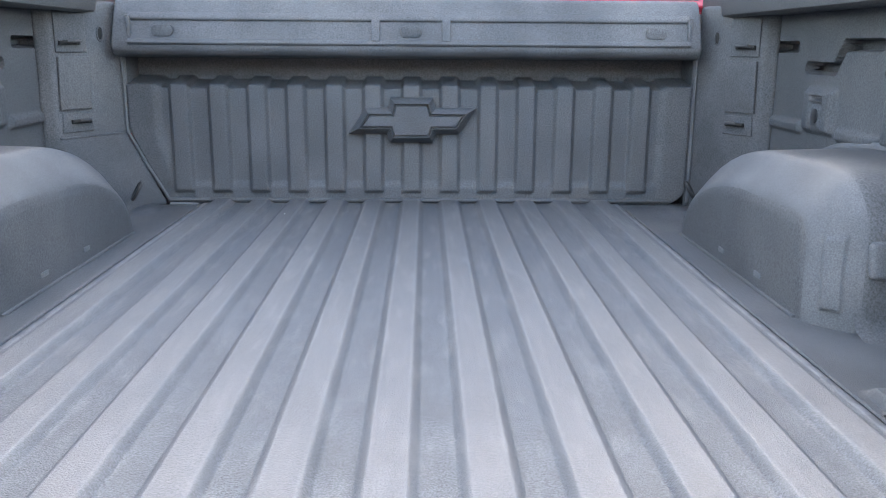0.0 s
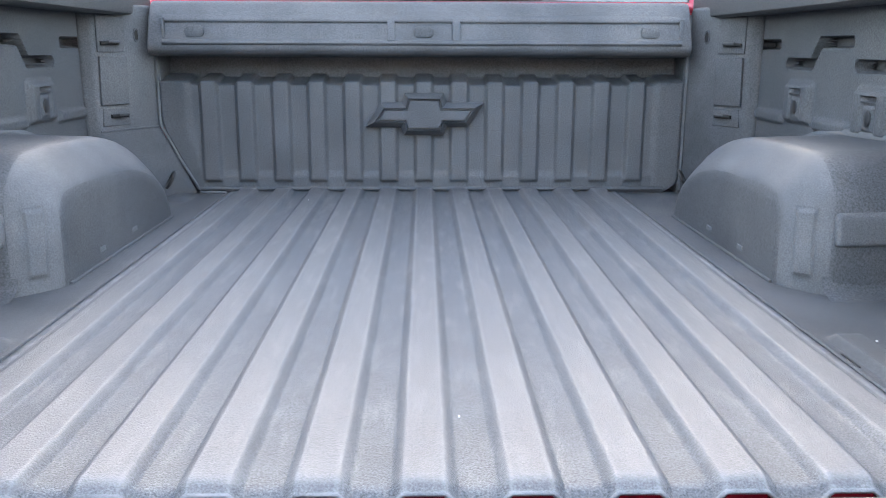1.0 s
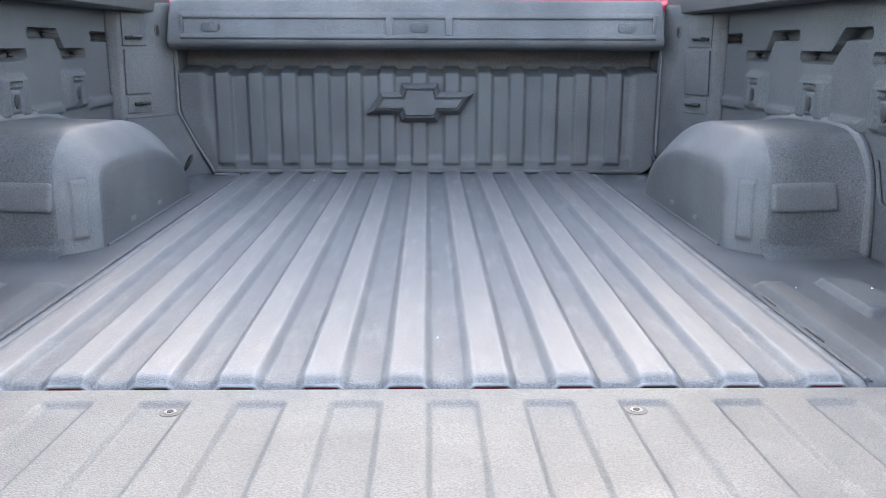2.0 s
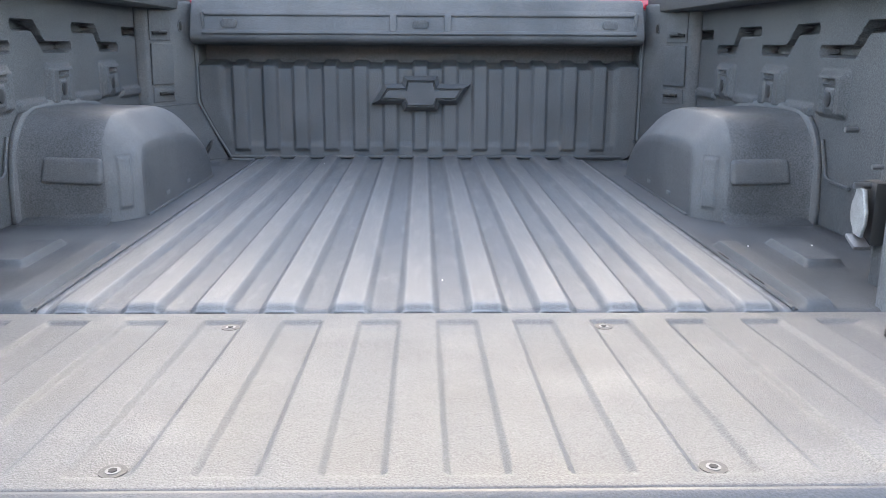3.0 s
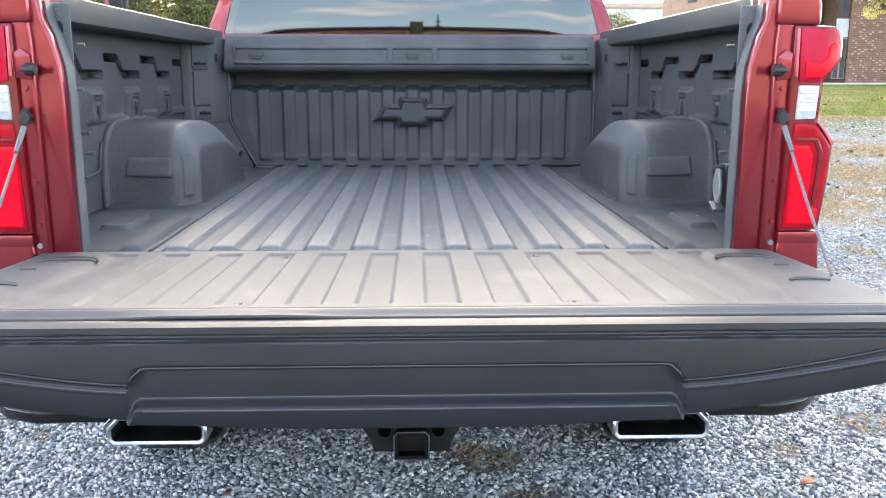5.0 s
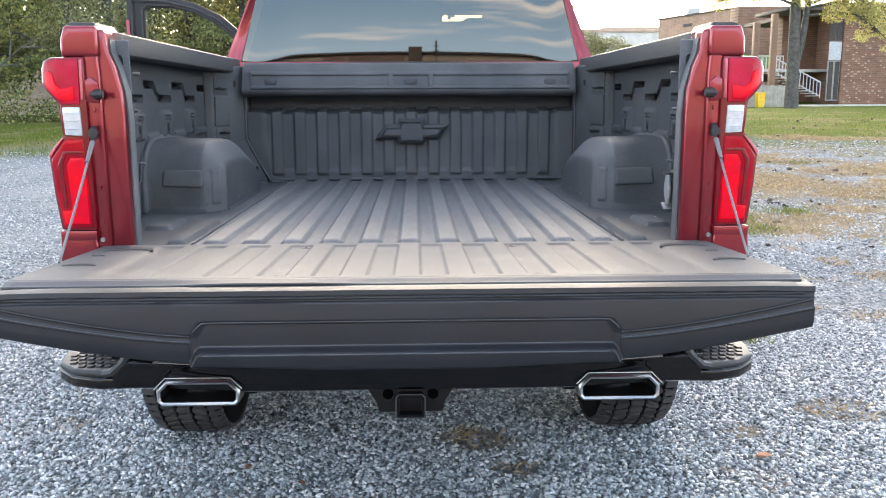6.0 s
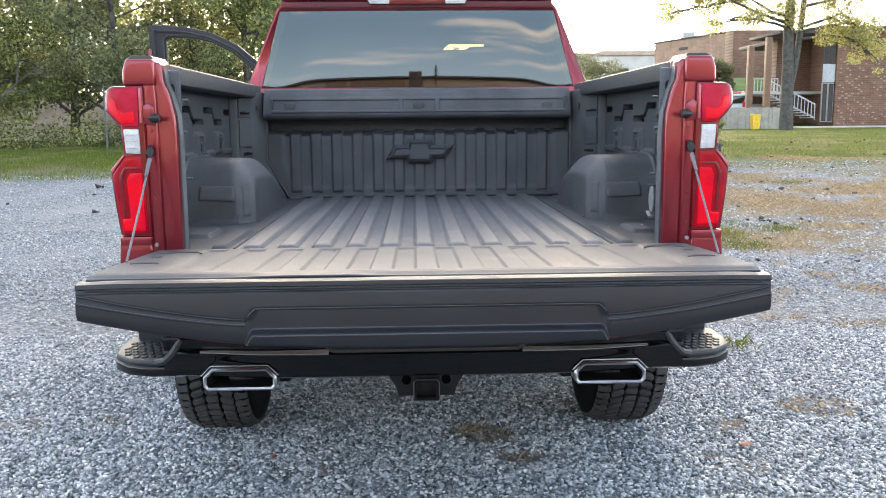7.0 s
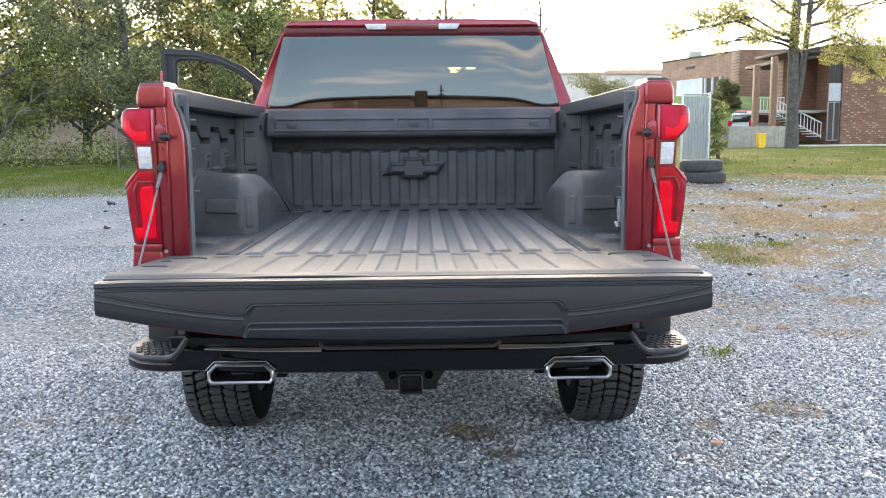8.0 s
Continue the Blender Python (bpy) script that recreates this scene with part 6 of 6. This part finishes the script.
    ob = scatter_mesh("crown", leaves(cen, rad, 30000, 0.11), [(0, 1, 2), (0, 2, 3)], 30000, 4, LEAF_YELLOW)
    ob.parent = t


lone_tree()
for x, y, h, cr, m, lab in ((9.42, 24, 2.15, 0.42, LEAF_GREEN, "small leafy green shrub beside a wire gate"), (24.8, 66, 2.6, 1.0, LEAF_DARK, "round dark green shrub on a slope"), (13.5, 62, 5.3, 1.75, LEAF_DARK, "dark green bushy tree"), (17.2, 66, 4.3, 1.0, LEAF_DARK, "small conical dark green evergreen tree"), (19.9, 70, 4.4, 0.9, LEAF_DARK, "small conical dark green evergreen tree")):
    tree("bush", lab, x, y, h, cr, m, 9000 if y > 30 else 4200, 0.07 if y < 30 else 0.13, low=0.08, trunk_r=0.05, limbs=10 if y > 30 else 18, seed=int(x), base=3.65 if int(x) == 24 else None, clump=(0.36, 0.62) if y > 30 else (0.22, 0.5))
# bare branches that stand above the cab
tree("tree", "thin tree with mostly bare twigs", 1.2, 34, 10.5, 2.2, LEAF_YELLOW, 260, 0.16, low=0.5, trunk_r=0.13, limbs=10, seed=41)
tree("tree", "thin tree with mostly bare twigs", 5.6, 38, 10.0, 2.0, LEAF_YELLOW, 200, 0.16, low=0.55, trunk_r=0.14, limbs=9, seed=44)

# ======== buildings and yard ========
def brick_material(name, a, b_, mortar, scale=1.0):
    m = bpy.data.materials.new(name)
    m.use_nodes = True
    n, l = m.node_tree.nodes, m.node_tree.links
    tc, mp, br = n.new("ShaderNodeTexCoord"), n.new("ShaderNodeMapping"), n.new("ShaderNodeTexBrick")
    mp.inputs["Rotation"].default_value = (radians(90), 0, 0)
    br.inputs["Scale"].default_value = scale
    br.inputs["Brick Width"].default_value, br.inputs["Row Height"].default_value, br.inputs["Mortar Size"].default_value = 0.40, 0.13, 0.012
    br.inputs["Color1"].default_value, br.inputs["Color2"].default_value, br.inputs["Mortar"].default_value = (*a, 1), (*b_, 1), (*mortar, 1)
    l.new(tc.outputs["Object"], mp.inputs["Vector"])
    l.new(mp.outputs["Vector"], br.inputs["Vector"])
    nz, mx = n.new("ShaderNodeTexNoise"), n.new("ShaderNodeMix")
    nz.inputs["Scale"].default_value = 1.3
    mx.data_type, mx.blend_type = 'RGBA', 'MULTIPLY'
    mx.inputs["Factor"].default_value = 0.55
    l.new(tc.outputs["Object"], nz.inputs["Vector"])
    l.new(br.outputs["Color"], mx.inputs["A"])
    l.new(nz.outputs["Fac"], mx.inputs["B"])
    l.new(mx.outputs["Result"], n["Principled BSDF"].inputs["Base Color"])
    n["Principled BSDF"].inputs["Roughness"].default_value = 0.9
    return m


BRICK = brick_material("red_brown_brick", (0.27, 0.135, 0.085), (0.20, 0.095, 0.062), (0.26, 0.19, 0.14))
BRICK_TAN = brick_material("tan_brick", (0.46, 0.27, 0.185), (0.40, 0.225, 0.15), (0.46, 0.35, 0.26))
BRICK_PALE = material("pale_stone_brick", (0.31, 0.21, 0.155), 0.9, fine=60)
WHITE_PAINT = material("white_painted_wood", (0.42, 0.415, 0.40), 0.6, fine=90)
PANEL_GREY = material("pale_grey_panel", (0.36, 0.37, 0.38), 0.6, fine=60)
ROOF_UNIT = material("weathered_unit_housing", (0.30, 0.29, 0.27), 0.7, fine=60)
GREY_FRAME = material("grey_window_frame", (0.24, 0.23, 0.215), 0.6, fine=60)
TAN_COPING = material("tan_roof_coping", (0.36, 0.25, 0.19), 0.8, scale=2, fine=40)
PALE_SIDING = material("pale_metal_siding", (0.42, 0.385, 0.36), 0.7, scale=0.8, fine=30)
WOOD_POST = material("stained_timber", (0.175, 0.098, 0.062), 0.7, second=(0.22, 0.125, 0.078), fine=60)
CONCRETE = material("pale_concrete", (0.42, 0.40, 0.37), 0.9, scale=1.5, fine=50, bump=0.3)
ROOF_DARK = material("dark_roof_edge", (0.07, 0.055, 0.05), 0.8, scale=3, fine=60)
SIDING = material("grey_siding", (0.52, 0.53, 0.55), 0.8, scale=1, fine=40)
FENCE_WOOD = material("weathered_fence_boards", (0.30, 0.28, 0.25), 0.85, second=(0.40, 0.37, 0.33), scale=4, fine=60)
# Old boards of the left part, coloured darker for the shadow on them
FENCE_OLD_SHADED = material("shaded_old_boards", (0.15, 0.145, 0.14), 0.85, second=(0.22, 0.21, 0.20), scale=4, fine=60)
TYRE_OLD = material("dusty_old_rubber", (0.036, 0.036, 0.037), 0.85, second=(0.058, 0.057, 0.055), scale=6, fine=60)
YELLOW_BIN = material("yellow_plastic", (0.72, 0.45, 0.03), 0.5)
GALV = material("galvanised_wire", (0.36, 0.38, 0.40), 0.4, metal=0.7, fine=200)
DIM_PANE = material("dim_window_pane", (0.055, 0.048, 0.043), 0.6, spec=0.1)

gz = ground_z(50)
bld = thing("apartment_building", "two-storey red-brown brick building with outside stairs", "building", (0, 0, 0))
part("wall", box(26.3, 44, 50, 60, gz - 1.5, 6.75, 0.02), BRICK, bld)
part("wall", box(24.0, 26.3, 53.5, 54.5, gz - 1.5, 6.75, 0.02), BRICK, bld)
rb = random.Random(9)
cells = [(26.5 + 0.4 * i + 0.2 * (k % 2), k * 0.13) for i in range(20) for k in range(8, 50)]
for bx, bzz in rb.sample(cells, 260):
    part("pale_brick", box(bx, bx + rb.uniform(0.08, 0.20), 49.985, 50.02, bzz, bzz + 0.075, 0), BRICK_PALE, bld)
part("roof", box(25.6, 44.4, 49.5, 64.4, 6.70, 6.95, 0.03), ROOF_DARK, bld, "dark flat roof edge")
part("stair_roof", box(22.5, 26.25, 49.6, 54.6, 6.55, 6.75, 0.03), ROOF_DARK, bld)
for px in (20.85, 21.95):
    part("timber_post", box(px - 0.17, px + 0.17, 49.8, 50.15, gz - 1.0, 5.85 + (px - 20.85) * 0.45, 0.02), WOOD_POST, bld, "brown timber porch post")
part("upper_landing", box(21.7, 26.3, 51.8, 53.5, 2.95, 3.12, 0.02), CONCRETE, bld)
part("stairwell_panel", box(25.55, 26.28, 50.10, 50.25, 3.62, 4.72, 0.01), PANEL_GREY, bld, "pale grey panel between window bays")
part("stairwell_fascia", box(25.50, 26.28, 50.08, 50.25, 5.90, 6.68, 0.01), ROOF_DARK, bld)
for x0, z0, z1, fmat in ((25.50, 1.15, 3.58, GREY_FRAME), (25.89, 1.15, 3.58, GREY_FRAME), (25.50, 4.76, 5.88, ROOF_DARK), (25.89, 4.76, 5.88, ROOF_DARK)):
    w = part("window", box(x0, x0 + 0.37, 50.12, 50.22, z0, z1, 0.01), fmat, bld)
    part("pane", box(x0 + 0.05, x0 + 0.32, 50.09, 50.13, z0 + 0.06, z1 - 0.06, 0), DIM_PANE, w)
for i in range(9):
    part("stair_tread", box(22.5 + i * 0.3, 22.86 + i * 0.3, 50.6, 51.7, 2.69 - i * 0.16, 2.75 - i * 0.16, 0.01), CONCRETE, bld)
part("patio", box(22.5, 44, 45.8, 50, gz - 0.6, gz + 0.03, 0.02), CONCRETE, bld, "pale concrete path")


def railing(p0, p1, h, count, group="white railings"):
    t = thing("railing", "white painted railing beside stairs", "railing", group=group)
    a, b = Vector(p0), Vector(p1)
    up = Vector((0, 0, h))
    part("top_rail", tube([tuple(a + up), tuple(b + up)], 0.045, 6), WHITE_PAINT, t)
    part("bottom_rail", tube([tuple(a + up * 0.12), tuple(b + up * 0.12)], 0.035, 6), WHITE_PAINT, t)
    for k in range(count):
        p = a.lerp(b, k / (count - 1))
        part("baluster", tube([tuple(p), tuple(p + up)], 0.028, 6), WHITE_PAINT, t)


railing((23.5, 50.4, 2.20), (25.25, 50.4, 1.32), 0.95, 9)
railing((22.35, 50.4, 2.75), (23.4, 50.4, 2.25), 0.95, 6)
railing((21.75, 52.0, 3.02), (23.5, 52.0, 3.02), 0.92, 9)

far = thing("brick_hall", "long tan and red brick flat-roofed building", "building")
part("wall", box(28.0, 60, 72, 74, 0.0, 9.1, 0.05), BRICK, far)


def wing(s, d):
    """A point of the slanting wing: s along its front, d metres out of it."""
    return (26.2 + 4.1 * s - 0.947 * d, 90.0 - 12.1 * s - 0.321 * d)


foot = [wing(0, 0), wing(1, 0), wing(1, -9), wing(0, -9)]
part("wall", prism(foot, 'xy', 0.0, 9.55, 0.03), BRICK_TAN, far)
part("roof_edge", prism([wing(-0.01, 0.12), wing(1, 0.12), wing(1, -9.2), wing(-0.01, -9.2)], 'xy', 9.55, 9.70, 0.02), ROOF_DARK, far)
part("roof_unit", box(28.2, 29.4, 86.4, 87.4, 9.70, 10.45, 0.05), ROOF_UNIT, far, "grey roof air unit")
# The dark entrance slab stands in for shade inside the porch
for s0, s1, z0, z1, mat, nm in ((0.22, 0.555, 3.0, 7.45, SIDING, "loading_door"), (0.34, 0.45, 8.5, 8.78, ROOF_DARK, "vent"), (0.57, 0.80, 3.0, 7.4, ROOF_DARK, "entrance_shade_panel")):
    part(nm, prism([wing(s0, 0.06), wing(s1, 0.06), wing(s1, -0.1), wing(s0, -0.1)], 'xy', z0, z1, 0.01), mat, far)
for s0 in (0.60, 0.69, 0.78):
    part("porch_column", prism([wing(s0, 0.25), wing(s0 + 0.018, 0.25), wing(s0 + 0.018, 0.05), wing(s0, 0.05)], 'xy', 3.0, 7.4, 0.01), WHITE_PAINT, far)
low = thing("grey_warehouse", "low pale warehouse with flat roof and tan coping", "building")
part("wall", box(10, 37, 122, 124, 2.0, 10.75, 0.05), PALE_SIDING, low)
part("roof_edge", box(9.8, 37.2, 121.7, 124, 10.75, 11.15, 0.05), TAN_COPING, low)
part("roof_edge", box(27.5, 37.1, 123.5, 126, 11.15, 11.6, 0.1), TAN_COPING, low)
bank = part("grass_bank", loft([[(24.0, y, ground_z(y) - 0.3), (24.5, y, z), (33.5, y, z), (35, y, ground_z(y) - 0.3)] for y, z in ((61, 2.0), (64, 3.2), (70, 4.9), (80, 5.5))]), material("bank_grass", (0.06, 0.12, 0.02), 0.9, second=(0.12, 0.19, 0.035), scale=1.2, fine=30))
tagged(bank, "mown green grass bank", "bank", kind="structure")

# board fence with yellow bin
fen = thing("board_fence", "weathered grey board fence", "fence")
for i in range(26):
    x0 = 14.7 + i * 0.215
    part("board", box(x0, x0 + 0.20, 44 + 0.004 * (i % 3), 44.03 + 0.004 * (i % 3), ground_z(44) - 0.05, 2.02 - 0.03 * (i % 2), 0.004, 1), FENCE_WOOD if i > 10 else FENCE_OLD_SHADED, fen)
part("rail", box(14.7, 20.3, 44.03, 44.07, 1.75, 1.83, 0.004), FENCE_WOOD, fen)
bn = thing("yellow_bin", "yellow plastic bin against a fence", "bin")
part("bin_body", loft([[(18.48 + sx * w, 43.0 + sy * w, z) for sx, sy in ((-1, -1), (1, -1), (1, 1), (-1, 1))] for z, w in ((ground_z(43), 0.17), (1.55, 0.21))]), YELLOW_BIN, bn)
part("bin_lid", box(18.25, 18.71, 42.77, 43.23, 1.55, 1.62, 0.02), YELLOW_BIN, bn)


# parked cars
def parked_car(x, y, z, paint, label, yaw):
    c = thing("parked_car", label, "car", (x, y, z), "parked cars")
    c.rotation_euler = (0, 0, radians(yaw))
    lower = [(-2.3, 0.35), (2.3, 0.35), (2.38, 0.62), (2.3, 0.92), (1.2, 1.0), (-2.25, 1.02), (-2.36, 0.62)]
    upper = [(-2.2, 1.0), (1.15, 1.0), (0.45, 1.72), (-1.95, 1.74)]
    part("body", prism(lower, 'xz', -0.92, 0.92, 0.08, 3), paint, c)
    cb = part("cabin", prism(upper, 'xz', -0.80, 0.80, 0.06, 3), paint, c)
    for sy in (-1, 1):
        part("window", prism([(-1.9, 1.08), (0.95, 1.08), (0.34, 1.58), (-1.82, 1.60)], 'xz', sy * 0.795, sy * 0.812), CAR_GLASS, cb)
    part("windscreen", loft([[(1.10, -0.7, 1.06), (1.10, 0.7, 1.06)], [(0.54, -0.66, 1.64), (0.54, 0.66, 1.64)]], closed=False, caps=False), CAR_GLASS, cb)
    part("rear_window", box(-2.20, -2.05, -0.66, 0.66, 1.10, 1.60, 0.01), CAR_GLASS, cb)
    part("rear_bumper", box(-2.44, -2.28, -0.86, 0.86, 0.36, 0.62, 0.03, 3), BLACK_PLASTIC, c)
    for sy in (-1, 1):
        part("tail_lamp", box(-2.38, -2.20, sy * 0.66, sy * 0.90, 0.84, 1.22, 0.03, 3), LENS_RED, c)
        part("roof_rail", tube([(-1.85, sy * 0.66, 1.78), (0.3, sy * 0.66, 1.77)], 0.022, 6), BLACK_PLASTIC, cb)
    for wx in (-1.45, 1.45):
        for sy in (-1, 1):
            part("wheel", tube([(wx, sy * 0.72, 0.34), (wx, sy * 0.93, 0.34)], 0.34, 20), RUBBER, c)
    return c


WHITE_CAR = material("white_car_paint", (0.36, 0.37, 0.38), 0.3, coat=0.6)
RED_CAR = material("red_car_paint", (0.35, 0.03, 0.03), 0.25, coat=0.8)
parked_car(23.4, 56.0, ground_z(56.0), WHITE_CAR, "white parked estate car with dark windows", 40)
parked_car(24.9, 59.4, ground_z(59.4), RED_CAR, "red parked car behind a white car", 40)


# chain-link gate with its posts
def wire_panel(name, label, x0, x1, y, z0, z1, step=0.085, wire=0.003, rail=0.022, group="", post=0.032, metal=None):
    t = thing(name, label, "fence", group=group)
    metal = metal or GALV
    for px in (x0, x1):
        part("post", tube([(px, y, z0 - 0.3), (px, y, z1 + 0.05)], post, 10), metal, t)
    part("top_rail", tube([(x0, y, z1), (x1, y, z1)], rail, 8), metal, t)
    part("bottom_rail", tube([(x0, y, z0 + 0.05), (x1, y, z0 + 0.05)], rail * 0.7, 8), metal, t)
    bms = []
    W, H = x1 - x0, z1 - z0
    k = -H
    while k < W:
        for flip in (0, 1):
            a, b = max(0, k), min(W, k + H)
            if b - a > 0.02:
                za, zb_ = a - k, b - k
                xa, xb = (x0 + a, x0 + b) if not flip else (x1 - a, x1 - b)
                bms.append(tube([(xa, y, z0 + za), (xb, y, z0 + zb_)], wire, 3))
        k += step
    ob = part("wire_mesh", joined(*bms), metal, t)
    ob["kind"] = "stuff"
    return t


gate = wire_panel("chain_link_gate", "galvanised chain-link gate with pale privacy slats, standing open", 7.05, 7.78, 20.0, 0.62, 2.52, 0.05, 0.0028)
SLAT = material("pale_grey_slat", (0.27, 0.28, 0.30), 0.6, second=(0.33, 0.34, 0.35), scale=3, fine=60)
for i in range(9):
    sx = 7.11 + i * 0.076
    part("slat", box(sx, sx + 0.055, 20.008, 20.014, 0.70, 2.46, 0.002, 1), SLAT, gate)
wire_panel("chain_link_fence", "weathered chain-link fence panel before trees", -8.42, -6.7, 21.0, 0.60, 2.36, 0.075, 0.0013, 0.010, post=0.024, metal=material("dulled_wire", (0.10, 0.105, 0.10), 0.6, metal=0.4, fine=200))
part_rail = thing("guard_rail", "pale metal rail beyond the yard", "railing")
part("rail", tube([(4.4, 30, 2.02), (9.7, 30, 2.10)], 0.04, 8), GALV, part_rail)
for x, y in ((4.5, 30), (7.1, 30), (9.65, 30)):
    part("post", tube([(x, y, 0.6), (x, y, 2.02 + (x - 4.4) * 0.015)], 0.035, 8), GALV, part_rail)


# stacked tyres
def loose_tyre(x, y, z):
    t = thing("tyre", "old black tyre lying in a stack", "tyre", (x, y, z), "stacked tyres")
    prof = [(0.30, 0.02), (0.42, 0.0), (0.48, 0.03), (0.505, 0.09), (0.505, 0.19), (0.48, 0.25), (0.42, 0.28), (0.30, 0.26), (0.275, 0.24), (0.30, 0.20), (0.32, 0.14), (0.30, 0.08), (0.275, 0.04)]
    n = 36
    part("tyre_carcass", loft([[(r * math.cos(2 * math.pi * k / n), r * math.sin(2 * math.pi * k / n), zz) for r, zz in prof] for k in range(n + 1)], caps=False), TYRE_OLD, t)
    lugs = [box(0.495, 0.509, -0.026, 0.026, 0.06, 0.22, 0.004, 1) for _ in range(36)]
    for k, b in enumerate(lugs):
        bmesh.ops.rotate(b, verts=b.verts, cent=(0, 0, 0), matrix=Matrix.Rotation(2 * math.pi * k / 36, 3, 'Z'))
    part("tread", joined(*lugs), TYRE_OLD, t)
    t.scale = (0.86, 0.86, 0.92)


tz = ground_z(15)
loose_tyre(6.02, 15.0, tz - 0.02)
loose_tyre(5.95, 15.03, tz + 0.225)

# long low building behind the camera, seen in the rear window
opp = thing("tan_store_building", "long low tan building with brown doors across the lot", "building")
STORE_TAN = material("grey_tan_render", (0.34, 0.285, 0.245), 0.9, second=(0.40, 0.34, 0.30), scale=0.6, fine=30)
BAY_BROWN = material("brown_metal_siding", (0.15, 0.095, 0.075), 0.6, scale=1.0, fine=30)
part("wall", box(-30, 34, -34, -26, -0.2, 6.36, 0.05), STORE_TAN, opp)
part("roof_edge", box(-30.3, 34.3, -34.3, -25.8, 6.36, 6.44, 0.03), ROOF_DARK, opp)
part("siding_bay", box(-2.68, -0.39, -26.05, -25.9, 2.0, 6.33, 0.02), BAY_BROWN, opp, "brown siding bay")
for i in range(12):
    part("batten", box(-2.68 + i * 0.2, -2.66 + i * 0.2, -25.92, -25.88, 2.0, 6.33, 0.005, 1), ROOF_DARK, opp)
part("siding_bay", box(-3.77, -2.88, -26.03, -25.92, 0.0, 6.33, 0.02), BAY_BROWN, opp)
part("chimney", box(-0.22, 0.34, -26.2, -25.7, 0.0, 6.60, 0.05, 2), ROOF_DARK, opp)
part("mast", tube([(0.93, -25.75, 6.0), (0.93, -25.75, 6.82)], 0.035, 6), ROOF_DARK, opp)
for z in (6.28, 6.45, 6.62):
    part("mast_arm", tube([(0.81, -25.75, z), (1.05, -25.75, z)], 0.022, 6), ROOF_DARK, opp)

# litter: dry leaves on the gravel, pale crumbs in the bed
LEAF_BROWN = material("dry_brown_leaf", (0.20, 0.075, 0.035), 0.7, second=(0.28, 0.12, 0.06), scale=40, fine=200)
for lx, ly, la, ls in ((1.31, 0.70, 0.4, 0.034), (-0.60, 0.68, 1.3, 0.020), (-0.39, 0.54, 2.2, 0.018)):
    rim = [(ls * math.cos(a) * (1 + 0.18 * math.sin(5 * a)), 0.55 * ls * math.sin(a) * (1 + 0.15 * math.cos(7 * a))) for a in lin(0, 2 * math.pi, 19)[:-1]]
    vs = [(0, 0, 0.018)] + [(u, v, 0.018 + 0.35 * abs(v)) for u, v in rim]
    lf = part("dry_leaf", raw(vs, [[0, 1 + i, 1 + (i + 1) % len(rim)] for i in range(len(rim))]), LEAF_BROWN)
    solid(lf, 0.001)
    lf.location, lf.rotation_euler = (lx, ly, 0.004), (0.05, 0.03, la)
    tagged(lf, "curled brown dry leaf on gravel", "leaf", group="dry leaves")
CRUMB = material("pale_crumbs", (0.55, 0.55, 0.53), 0.8)
cr = [(-0.69, 1.60, 0.9605), (-0.67, 1.585, 0.9605), (-0.72, 1.62, 0.9605), (0.66, 0.41, 0.9605), (0.765, 0.36, 0.9735), (-0.31, 1.50, 0.9765), (0.04, 0.16, 0.9605)]
tagged(part("pale_debris", joined(*[box(x - 0.0012, x + 0.0012, y - 0.0016, y + 0.0016, z, z + 0.002, 0) for x, y, z in cr]), CRUMB), "pale crumbs lying on bed floor", "debris", kind="stuff")
